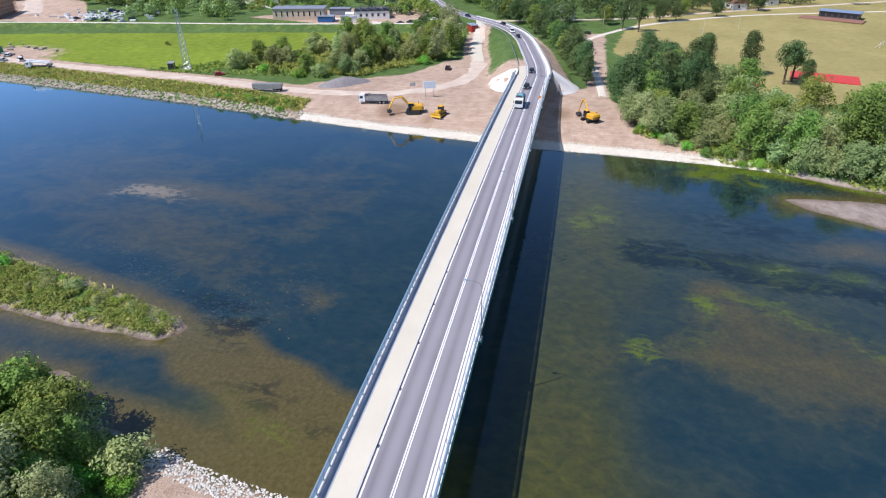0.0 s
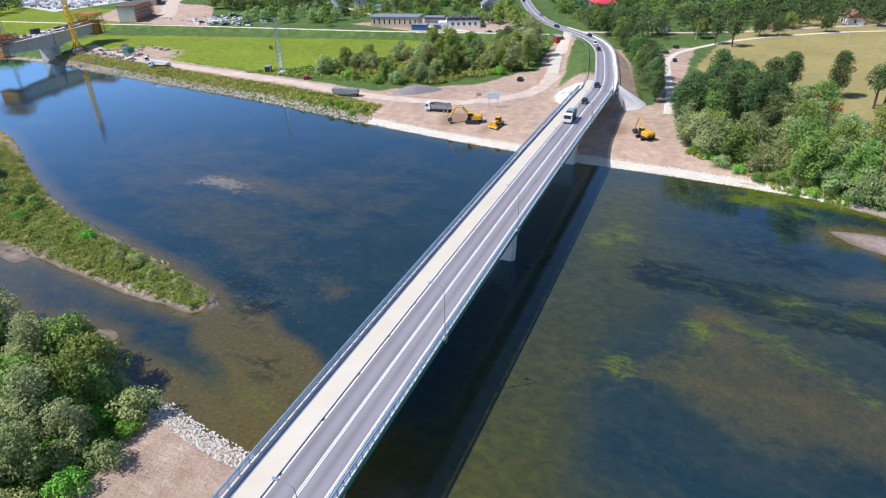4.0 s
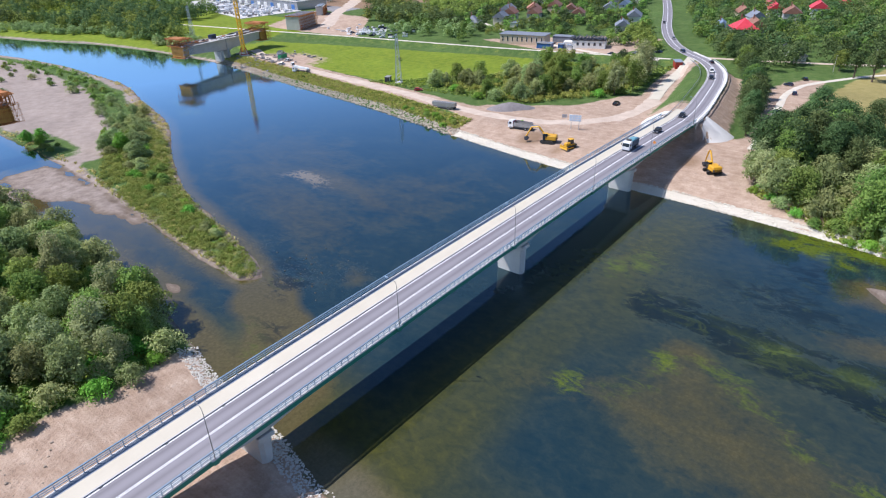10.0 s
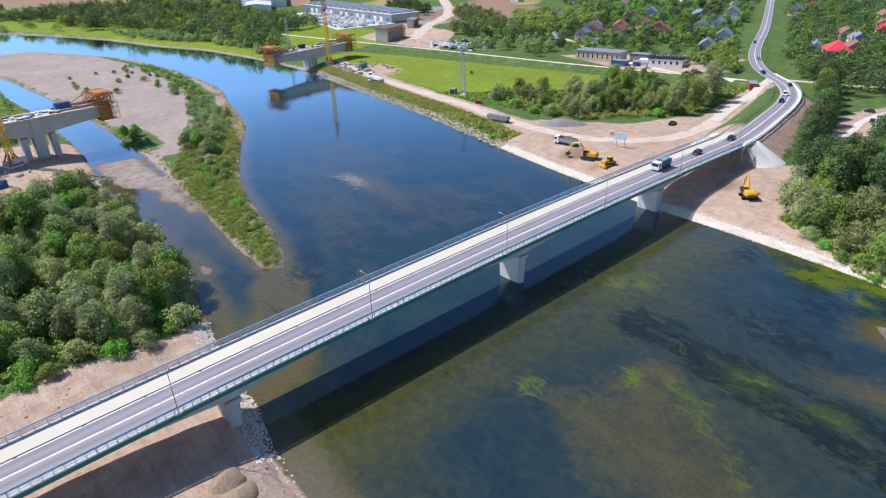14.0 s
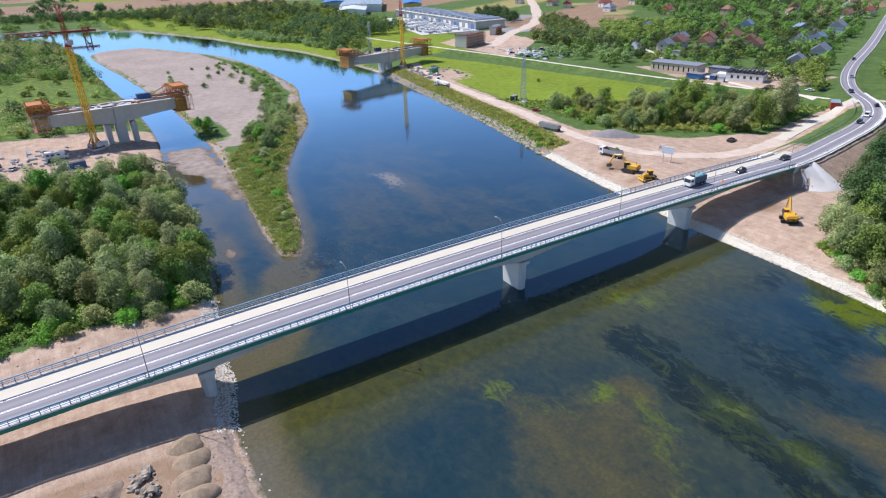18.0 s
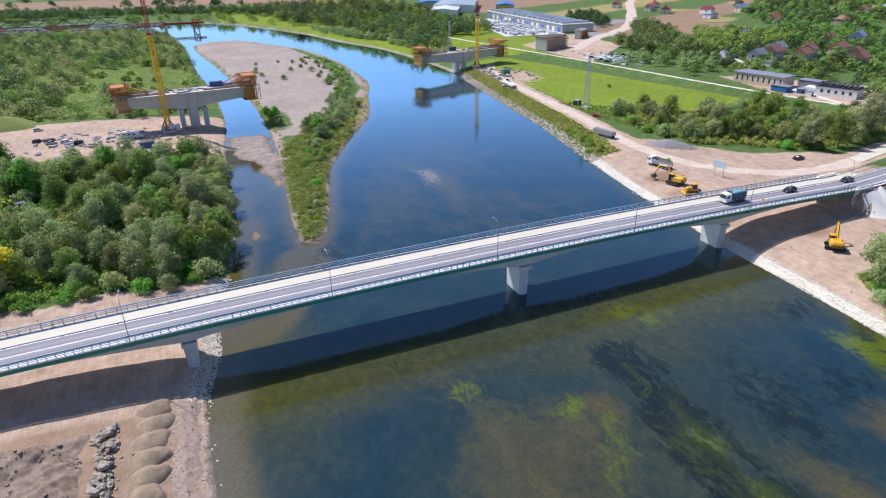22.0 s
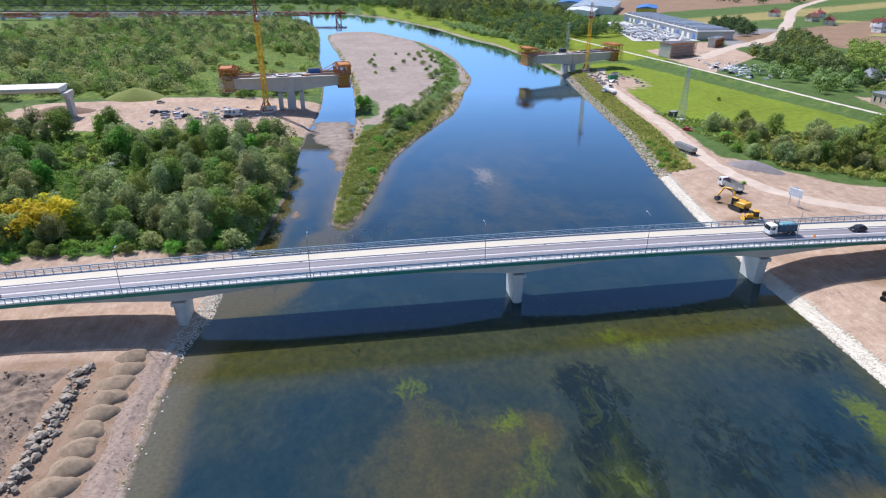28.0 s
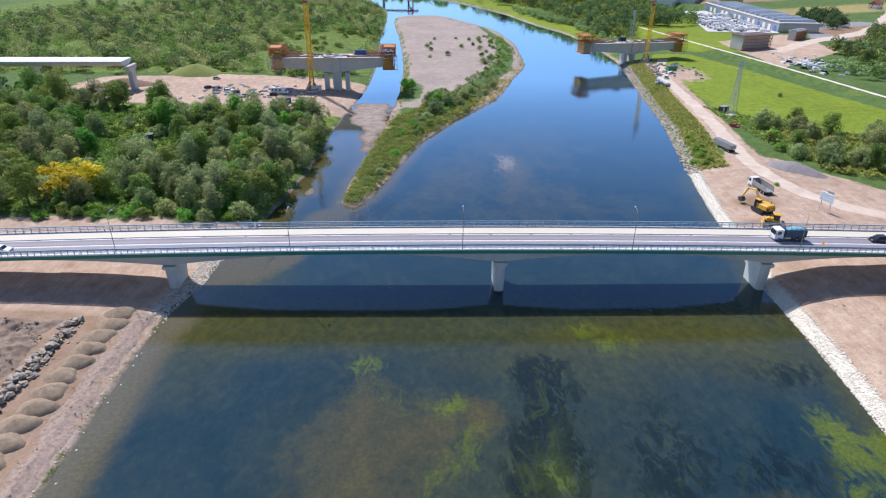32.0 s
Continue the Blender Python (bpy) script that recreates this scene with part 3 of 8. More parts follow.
def sheet(name, xs, ys, z, material, masks, keep=None):
    masks = {k: soften(v) for k, v in masks.items()}
    nx, ny = len(xs), len(ys)
    X, Y = np.meshgrid(xs, ys)
    co = np.stack([X, Y, z], -1).reshape(-1, 3)
    i = (np.arange(ny - 1)[:, None] * nx + np.arange(nx - 1)[None, :]).ravel()
    q = np.stack([i, i + 1, i + nx + 1, i + nx], 1)
    if keep is not None:
        k = keep.ravel()
        q = q[k[q].any(1)]
    me = bpy.data.meshes.new(name)
    me.vertices.add(len(co))
    me.vertices.foreach_set("co", co.ravel())
    me.loops.add(q.size)
    me.loops.foreach_set("vertex_index", q.ravel())
    me.polygons.add(len(q))
    me.polygons.foreach_set("loop_start", np.arange(0, q.size, 4))
    me.polygons.foreach_set("loop_total", np.full(len(q), 4))
    me.update(calc_edges=True)
    for key, val in masks.items():
        a = me.attributes.new(key, "FLOAT", "POINT")
        a.data.foreach_set("value", np.clip(val, 0, 1).astype(np.float32).ravel())
    me.shade_smooth()
    me.materials.append(material)
    return new(name, me)


def spot(x, y, cx, cy, rx, ry, turn=0.0):
    c, s = math.cos(radians(turn)), math.sin(radians(turn))
    u, v = ((x - cx) * c + (y - cy) * s) / rx, (-(x - cx) * s + (y - cy) * c) / ry
    return np.clip(1.25 - 0.75 * np.sqrt(u * u + v * v), 0, 1)


# ---- ground and water ----
def build_ground():
    xs = spaced(-2600, 4200, -150, 262, 1.6, 1.045)
    ys = spaced(-1800, 4600, -118, 320, 1.6, 1.04)
    X, Y = np.meshgrid(xs, ys)
    z, out, isl, flat, lv, rd, tr = ground_z(X, Y, True)
    GRID.update(x=xs, y=ys, z=z)
    land = out > 0
    e = (X > 5) & land
    w = (X <= 5) & land
    north_e = Y > 86
    site_e = inside(X, Y, [(60, -75), (68, -60), (86, -38), (100, -31), (116, -22), (128, -12), (124, 24), (150, 30), (168, 36), (168, 46), (140, 58), (128, 75), (120, 92), (102, 96), (84, 86), (70, 0)])
    dirt = np.where(site_e, 1.0, 0.0)
    dirt = np.maximum(dirt, np.where(e & (out < 9) & (Y < 86) & (Y > -58), 1.0, 0.0))
    dirt = np.maximum(dirt, step(-tr, -8, -3.5) * (Y < 262))
    dirt = np.maximum(dirt, spot(X, Y, 133, 258, 22, 30, 20))
    dirt = np.maximum(dirt, spot(X, Y, 128, 14, 20, 16))
    slope_s = (rd > 7) & (rd < 15) & (X > 116) & (X < 225) & (Y < np.interp(X, [p[0] for p in ROAD], [p[1] for p in ROAD]))
    dirt = np.maximum(dirt, slope_s * 0.9)
    strip_w = w & (Y < 40.5 + wobble(X, Y, 9.0) * 2.5) & (Y > -140) & (X > -170)
    dirt = np.maximum(dirt, strip_w * 1.0)
    dirt = np.maximum(dirt, inside(X, Y, [(-44, 160), (-40, 228), (-70, 240), (-125, 244), (-190, 236), (-200, 184), (-136, 174), (-112, 172), (-84, 166), (-66, 156)]) * 1.0)
    dirt = np.maximum(dirt, inside(X, Y, [(215, 270), (290, 330), (300, 420), (220, 380)]) * 0.9)
    dirt = np.maximum(dirt, inside(X, Y, [(240, 88), (300, 80), (300, 120), (252, 190), (238, 130)]) * 0.75)
    dirt = np.maximum(dirt, inside(X, Y, [(118, -12), (150, -13), (190, -6), (212, -4), (236, -12), (240, -22), (215, -20), (150, -22), (118, -22)]) * 0.9)
    dirt = np.maximum(dirt, spot(X, Y, 214, -12, 16, 8) * 0.9)
    veg = step(isl + 1.6 * wobble(X, Y, 6.0, 3.0), 1.8, 4.4)
    bar = (isl > -3) & (out < 0)
    veg = veg * np.where(Y < 175, 1.0, np.where(X > np.interp(Y, [175, 215, 260, 300, 400, 480, 560], [-2, 10, 26, 38, 48, 40, 5]), 0.8 * step(isl + 2.0 * wobble(X, Y, 9.0, 1.0), 4.0, 8.0), 0.0))
    veg = np.maximum(veg, spot(X, Y, -17, 212, 7, 22) * 1.2)
    veg = np.maximum(veg, np.where((X < -5) & (isl > 0.8) & (isl < 3.6) & (Y > 225), 0.85, 0.0))
    sand = np.where((out < 0) | ((X < 5) & (out < 0.4) & (Y > 36)), 1.0 - veg, 0.0)
    sand = np.maximum(sand, np.where(e & north_e & (Y > 300) & (out < 2.5), 0.7, 0.0))
    sand = np.maximum(sand, np.where(e & (Y < -70) & (out < 3), 0.6, 0.0))
    meadow = inside(X, Y, [(140, 290), (128, 160), (130, 140), (185, 118), (222, 84), (212, 150), (196, 225), (188, 270), (176, 320), (150, 320)]) * 1.0
    meadow = np.maximum(meadow, np.where(e & (Y > 330) & (X < 260), 0.75, 0.0))
    meadow = np.maximum(meadow, (lv < 9) * 0.35)
    meadow = np.maximum(meadow, np.where(w & (Y > 246) & (X > -480) & (Y < 760), 0.45, 0.0))
    meadow = np.maximum(meadow, np.where(w & (Y > 42) & (Y < 175) & (X > -220), 0.5, 0.0))
    lawn = inside(X, Y, [(120, -84), (146, -50), (168, -38), (196, -24), (240, -30), (345, -60), (400, -190), (330, -300), (200, -260), (150, -150)]) * 1.0
    lawn = np.maximum(lawn, inside(X, Y, [(430, -60), (760, -60), (900, 120), (480, 20)]) * 0.5)
    far = (X > 330) & (Y > 260)
    stripes = np.floor((X * 0.45 - Y * 0.9 + 2000) / 70) % 4
    plough = np.where(far & (stripes == 1), 0.9, 0.0)
    plough = np.maximum(plough, inside(X, Y, [(300, 760), (330, 700), (620, 820), (700, 980), (420, 1040)]) * 1.0)
    lawn = np.maximum(lawn, np.where(far & (stripes == 3) & (Y > 450), 0.8, 0.0))
    strips = np.floor((X * 0.22 + Y + 3000) / 105) % 4
    beyond = (X < 430) & (Y > 1000 + 25 * wobble(X, Y, 70.0, 2.0))
    plough = np.maximum(plough, np.where(beyond & (strips != 2), 0.85, 0.0))
    lawn = np.maximum(lawn, np.where(beyond & (strips == 1), 0.7, 0.0))
    plough = np.maximum(plough, np.where(strip_w & (Y < -7 + 2.5 * wobble(X, Y, 5.0, 2.0)), 0.55, 0.0))
    plough = np.maximum.reduce([plough, spot(X, Y, 93, 51, 8, 7) * 0.75, spot(X, Y, 87, 37, 7, 4) * 0.6, spot(X, Y, 98, -6, 9, 5) * 0.65, spot(X, Y, 84, 12, 6, 9) * 0.5, spot(X, Y, 110, 66, 9, 5) * 0.5])
    grey = inside(X, Y, [(296, 380), (330, 380), (400, 450), (440, 512), (384, 512), (335, 490), (318, 430)]) * 1.0
    lawn = np.maximum(lawn, inside(X, Y, [(530, 560), (560, 590), (650, 505), (600, 480)]) * 1.0)
    lawn = np.maximum(lawn, inside(X, Y, [(440, 470), (500, 500), (545, 450), (495, 415)]) * 1.0)
    plough = np.maximum(plough, inside(X, Y, [(384, 372), (436, 462), (490, 412), (398, 338)]) * 1.0)
    ob = sheet("ground", xs, ys, z, M_GROUND, dict(dirt=dirt, sand=sand, meadow=meadow, lawn=lawn, plough=plough, grey=grey))
    return tagged(ob, "river floodplain with grass, bare earth and gravel banks", "ground", kind="structure")


def build_water():
    xs = spaced(-700, 220, -72, 125, 1.5, 1.08)
    ys = spaced(-400, 950, -95, 300, 1.8, 1.06)
    X, Y = np.meshgrid(xs, ys)
    z, out, isl, flat, lv, rd, tr = ground_z(X, Y, True)
    shore_e, shore_w = away(X, Y, EAST_S), away(X, Y, WEST_S)
    di = np.maximum(-isl, 0)
    XW = X + 2.6 * wobble(X, Y, 7.0, 1.0) + 4.0 * wobble(X, Y, 21.0, 2.0)
    YW = Y + 2.6 * wobble(X, Y, 8.0, 3.0) + 4.0 * wobble(X, Y, 23.0, 4.0)
    S = lambda *a: spot(XW, YW, *a)
    mx = np.maximum.reduce
    lobe = lambda poly, lo, hi: step(signed(XW, YW, poly), lo, hi)
    delta = lobe([(-33, 54), (-26, 47), (-27, 36), (-32, 27), (-39, 19), (-47, 9), (-63, 4), (-62, 22), (-53, 29), (-46, 38), (-42, 47)], -1.5, 2.0)
    bank_s = lobe([(-28, -13), (-22, -16), (-19, -26), (-8, -33), (0, -37), (-1, -46), (-5, -55), (-11, -66), (-20, -90), (-46, -96), (-36, -72), (-29, -53), (-25, -39), (-23, -28)], -12.0, 10.0)
    brown = mx([step(-shore_w, -10, -3) * 0.9, step(-di, -6, -1) * 0.85, step(-np.maximum(-flat, 0), -5, 0) * 0.9, delta * 0.95, bank_s * 0.52,
                S(20, 66, 6, 18, -10) * 0.55, S(24, 88, 8, 20, -10) * 0.62, S(2, -40, 4, 6) * 0.7, S(-50, 73, 7, 9) * 0.8,
                step(-shore_e, -3, 0) * 0.5, S(24, -72, 6, 14, -10) * 0.6, S(48, -92, 14, 18, -12) * 0.65, S(46, -68, 6, 10) * 0.7, S(-40, 120, 9, 50, -5) * 0.65, S(-14, 34, 4, 4) * 0.5, S(28, 60, 34, 30, -10) * 0.36, S(30, 120, 30, 50, -12) * 0.40, S(0, 80, 14, 40, -14) * 0.45])
    # strip south of the bridge paints its reflection hiding the sky; others are bed
    olive = mx([step(-np.abs(Y + 12), -15, -5) * (0.56 + 0.16 * wobble(X, Y, 12.0, 2.0)) * np.interp(X, [-60, -40, 0, 40], [1.35, 1.2, 0.8, 1.0]), S(40, -18, 40, 12) * 0.8, S(-54, 16, 10, 34) * 0.9, S(2, -50, 26, 26) * 0.32, S(26, -28, 16, 14) * 0.4, step(-shore_e, -7, -1) * 0.7 * (Y < 84)])
    band = mx([step(-away(XW, YW, [(14, -25), (13, -41), (9, -57), (5.5, -68), (3, -90)]), -6.5, -1.5), step(-away(XW, YW, [(21, -34), (17, -59), (13, -76)]), -5.0, -1.0) * 0.8])
    algae = mx([S(-20.8, -27, 3.2, 2.6, 10), S(-3.2, -36.4, 3.8, 2.2, 20) * 1.1, S(14, -54, 4.6, 4.2, -20) * 0.95, S(12, -64, 5, 6) * 0.7, S(0.5, -47, 1.4, 8, -8) * 0.8, S(17, -46, 2.6, 10, -8) * 0.6,
                step(-away(XW, YW, [(-2, -44), (-7, -54.6), (-13, -67), (-18, -80)]), -2.6, -0.6) * 0.62, S(24, -15, 4, 6) * 0.6, S(30, -22, 6, 5) * 0.6, S(61, -48, 2.5, 8, 20), S(66, -66, 3, 10, 14) * 0.95,
                step(-np.abs(shore_e - 1.6), -2.2, -0.6) * ((Y < -44) & (Y > -90)) * 0.95, S(59, -50, 3.4, 6, 14) * 0.85, S(57.5, -59, 3, 4) * 0.8, S(54, 226, 6, 10) * 0.7, S(46, 208, 4, 9) * 0.6, S(-14, -34, 6, 3) * 0.4, S(-50, 27, 4, 5) * 0.55, S(-44, 36, 3, 4) * 0.5])
    weed = mx([band * 0.95, S(34, -52, 7, 14, -8) * 0.6, S(58.9, -28.5, 6, 5) * 0.85, S(49, -53, 7, 8) * 0.65, S(10, -72, 8, 8) * 0.6, S(-26, 44, 6, 6, -20) * 0.8, S(-20, 52, 5, 6) * 0.6, S(-42, 33, 4, 6) * 0.6, S(-47, 22, 3, 4) * 0.5])
    pale = mx([S(21, 93, 3.6, 9, 8) * 0.95, S(17, 84, 2, 4, 5) * 0.6, step(-di, -1.2, 0) * 0.5])
    silt = np.where(Y < 2, step(-shore_w + 2.5 * wobble(X, Y, 9.0, 5.0), -8.5, -1.5), 0.0)
    riffle = mx([S(-23, 46, 7, 7), S(-13, 36, 4, 5) * 0.9, S(-16, 70, 5, 12, -14) * 0.8, S(-10, 90, 4, 14, -14) * 0.7])
    ob = sheet("water", xs, ys, np.zeros_like(X), M_WATER, dict(brown=brown, olive=olive, algae=algae, weed=weed, pale=pale, riffle=riffle, silt=silt), keep=(z < 0.12))
    return tagged(ob, "dark blue-green river with weed and shallow brown patches", "water", kind="structure")


build_ground()
build_water()


# ---- the road bridge ----
BX0, BX1 = -150.0, 118.0
PIERS = [-66.5, 9.0, 71.5]


def girder_depth(x):
    """Haunched over the piers, slender between them."""
    d = 2.1
    for p, reach in zip(PIERS, (34.0, 34.0, 30.0)):
        d = max(d, 2.1 + 2.2 * max(0.0, 1 - abs(x - p) / reach) ** 1.8)
    return d


def along(x0, x1, d=2.0):
    n = max(1, int(round((x1 - x0) / d)))
    return [x0 + (x1 - x0) * i / n for i in range(n + 1)]


def strip(x0, x1, y0, y1, up, thick):
    """A bar of the deck that follows its crown."""
    return Shape().sweep([(x, 0, deck_z(x)) for x in along(x0, x1)], [(y0, up - thick), (y1, up - thick), (y1, up), (y0, up)])


def build_bridge():
    b = thing("bridge", "long concrete road bridge with grey asphalt lanes and pale footway", "bridge")
    s = Shape()
    for x in along(BX0, BX1):
        k, z, d = len(s.v), deck_z(x), girder_depth(x)
        prof = [(0.25, -0.12), (0.25, -0.42), (1.7, -0.8), (2.5, -d), (10.1, -d), (10.9, -0.8), (12.45, -0.42), (12.45, -0.12)]
        s.v += [(x, y, z + h) for y, h in prof]
        if k:
            s.f += [(k - 8 + j, k + j, k + (j + 1) % 8, k - 8 + (j + 1) % 8) for j in range(8)]
    n = len(s.v)
    s.f += [tuple(range(8)), tuple(range(n - 1, n - 9, -1))]
    part("girder", s, M_CONCRETE, b, "haunched concrete box girder")
    # carriageway with a lane coordinate for its wheel tracks
    s = Shape()
    ys = [1.15, 2.0, 2.9, 3.8, 4.75, 5.7, 6.6, 7.5, 8.35]
    xs = along(BX0, BX1)
    for x in xs:
        s.v += [(x, y, deck_z(x) + 0.0) for y in ys]
    m = len(ys)
    for i in range(len(xs) - 1):
        s.f += [(i * m + j, (i + 1) * m + j, (i + 1) * m + j + 1, i * m + j + 1) for j in range(m - 1)]
    k = len(s.v)
    s.v += [(x, y, deck_z(x) - 0.12) for x in (BX0, BX1) for y in (1.15, 8.35)]
    me = s.mesh("carriageway", M_ASPHALT)
    a = me.attributes.new("lane", "FLOAT", "POINT")
    a.data.foreach_set("value", np.array([(v[1] - 1.15) / 3.6 for v in s.v], np.float32))
    part("carriageway", me, None, b, "grey asphalt with paler wheel tracks")
    part("footway", strip(BX0, BX1, 8.6, 11.40, 0.16, 0.28), M_PATH, b, "pale resin footway and cycle path")
    # strip below the railing, its colour carrying the shade of the rails
    part("edge_strip", strip(BX0, BX1, 11.40, 12.42, 0.155, 0.275), M_RAILSHADE, b, "concrete edge strip toned grey-blue for railing shade")
    part("kerb", strip(BX0, BX1, 8.37, 8.60, 0.17, 0.29), M_CONCRETE, b)
    part("kerb", strip(BX0, BX1, 0.92, 1.13, 0.17, 0.29), M_CONCRETE_NEW, b)
    part("verge", strip(BX0, BX1, 0.17, 0.92, 0.155, 0.275), M_CONCRETE_NEW, b, "pale concrete safety strip")
    for y in (0.0, 12.45):
        part("edge_beam", strip(BX0, BX1, y, y + 0.17, 0.20, 0.30), M_CONCRETE_NEW, b)
        part("fascia", strip(BX0, BX1, y - 0.03 if y < 1 else y + 0.09, y + 0.08 if y < 1 else y + 0.20, -0.10, 0.78), M_GREEN, b, "green fascia panels")
    for y in (4.62, 4.88):
        part("centre_line", strip(BX0, BX1, y - 0.07, y + 0.07, 0.006, 0.01), M_WHITE, b)
    for y in (1.42, 8.08):
        part("edge_line", strip(BX0, BX1, y - 0.1, y + 0.1, 0.006, 0.01), M_WHITE, b)
    # drain grates along the footway kerb
    g = Shape().box((0, 0, 0.012), (0.5, 0.3, 0.02), bevel=0.006).mesh("drain", M_DARKSTEEL)
    for x in np.arange(-145, 117, 9.5):
        d = part("drain", g, None, b)
        d.location = (x, 8.19, deck_z(x))
    # outer railings
    for y, tall in ((0.10, 1.12), (12.53, 1.25)):
        rail = thing("railing", "blue-grey steel railing along the bridge edge", "railing", Matrix.Identity(4), "bridge railings")
        line = along(BX0, BX1, 4)
        for h, r in ((tall, 0.10), (tall * 0.66, 0.05), (tall * 0.36, 0.05)):
            s = Shape()
            s.sweep([(x, y, deck_z(x) + 0.2 + h) for x in line], [(-r, -r), (r, -r), (r, r), (-r, r)])
            part("rail", s, M_RAIL, rail)
        p = Shape().box((0, 0, tall / 2), (0.11, 0.13, tall)).box((0, 0, 0.012), (0.2, 0.18, 0.024)).mesh("post", M_RAIL)
        for x in np.arange(BX0 + 1, BX1, 1.9 if y > 1 else 1.45):
            q = part("post", p, None, rail)
            q.location = (x, y, deck_z(x) + 0.19)
    # low steel guard rail on the safety strip
    gr = thing("guard_rail", "galvanised steel guard rail beside the carriageway", "guard rail", Matrix.Identity(4))
    s = Shape().sweep([(x, 0.62, deck_z(x) + 0.62) for x in along(BX0, BX1, 4)], [(0, 0), (0.06, 0.05), (0.02, 0.15), (0.06, 0.25), (0, 0.31), (-0.03, 0.15)])
    part("beam", s, M_STEEL, gr)
    p = Shape().box((0, 0, 0.4), (0.06, 0.10, 0.8)).mesh("post", M_STEEL)
    for x in np.arange(BX0 + 1, BX1, 3.8):
        q = part("post", p, None, gr)
        q.location = (x, 0.5, deck_z(x) + 0.15)
    # piers: walls with a pointed upstream end and a cap
    for px, foot in zip(PIERS, (-0.3, -2.0, -1.0)):
        pier = thing("bridge_pier", "tapered concrete bridge pier", "pier", pose(px, 6.3, 0), "bridge piers")
        top = deck_z(px) - girder_depth(px)
        s = Shape()
        for z, hx, hy in ((foot, 1.05, 3.5), (top - 1.0, 1.25, 3.8)):
            s.v += [(-hx, -hy + 0.5, z), (-hx * 0.45, -hy, z), (hx * 0.45, -hy, z), (hx, -hy + 0.5, z), (hx, hy - 0.5, z), (hx * 0.45, hy, z), (-hx * 0.45, hy, z), (-hx, hy - 0.5, z)]
        s.f += [(j, (j + 1) % 8, 8 + (j + 1) % 8, 8 + j) for j in range(8)] + [tuple(range(7, -1, -1)), tuple(range(8, 16))]
        part("shaft", s, M_CONCRETE, pier)
        part("cap", Shape().box((0, 0, top - 0.6), (3.0, 8.4, 0.8), bevel=0.15), M_CONCRETE, pier)
        for y in (-2.2, 2.2):
            part("bearing", Shape().box((0, y, top - 0.1), (0.8, 0.8, 0.2)), M_DARKSTEEL, pier)
    # abutment with its wing walls and paved slopes
    for ax, sgn in ((118.0, 1), (-132.0, -1)):
        ab = thing("abutment", "pale concrete bridge abutment", "abutment", pose(ax, 6.35, 0))
        z = deck_z(ax)
        part("wall", Shape().box((sgn * 0.7, 0, (z - 2.3) / 2 + 0.3), (1.4, 12.6, z - 2.3 + 0.6)), M_CONCRETE, ab)
        for y in (-6.1, 6.1):
            part("wing_wall", Shape().prism([(0, 1.0), (sgn * 8.0, z - 3.5), (sgn * 8.0, z + 0.1), (0, z + 0.1)] if sgn > 0 else [(0, 1.0), (0, z + 0.1), (-8.0, z + 0.1), (-8.0, z - 3.5)], y - 0.3, y + 0.3), M_CONCRETE_NEW, ab)
    for sy, y0 in ((-1, 0.1), (1, 12.6)):
        top, low, n, m = deck_z(118) - 0.02, 3.0, 24, 9
        s = Shape()
        for k in range(n + 1):
            a = math.pi * (0.44 + 0.50 * k / n)
            for q in range(m):
                t = 0.03 + 0.97 * q / (m - 1)
                x, y = 129.0 + 11.8 * t * math.cos(a), y0 + sy * 11.8 * t * math.sin(a)
                s.v.append((x, y, max(top + (low - top) * t, float(ground_z(x, y)) + 0.22) if q < m - 1 else low - 0.4))
        for k in range(n):
            for q in range(m - 1):
                i, j = k * m + q, (k + 1) * m + q
                s.f.append((i, j, j + 1, i + 1))
        piece("slope_paving", s, M_CONCRETE_NEW, "pale concrete paved cone beside the abutment", kind="structure", smooth=True)


build_bridge()


def build_lamps():
    z = 0.0
    lamp = thing("street_lamp", "slim grey street lamp on a bracket outside the railing", "street lamp", pose(0, 0, 0), "bridge street lamps")
    part("bracket", Shape().prism([(-0.9, 0.12), (-0.35, -0.75), (0.35, -0.75), (0.9, 0.12)], -0.42, -0.02), M_GREEN, lamp, "green bracket")
    part("plinth", Shape().box((0, -0.2, 0.17), (1.3, 0.42, 0.12), bevel=0.04), M_CONCRETE_NEW, lamp)
    part("pole", Shape().rod((0, -0.2, 0.2), (0, -0.2, 8.6), 0.09, 0.05, 8), M_DIRTSTEEL, lamp)
    s = Shape()
    pts = [(0, -0.2, 8.5), (0, -0.1, 9.1), (0, 0.3, 9.5), (0, 1.0, 9.65), (0, 1.7, 9.72)]
    for a, c in zip(pts[:-1], pts[1:]):
        s.rod(a, c, 0.045, 0.04)
    part("arm", s, M_DIRTSTEEL, lamp)
    part("head", Shape().box((0, 2.05, 9.74), (0.3, 0.8, 0.12), bevel=0.05), M_RAIL, lamp)
    first = True
    for k in range(-4, 4):
        x = 38.0 * k
        if x > 116 or x < -148:
            continue
        m = pose(x, 0, deck_z(x))
        if first:
            lamp.matrix_world = m
            first = False
        else:
            copy_thing(lamp, m)


build_lamps()


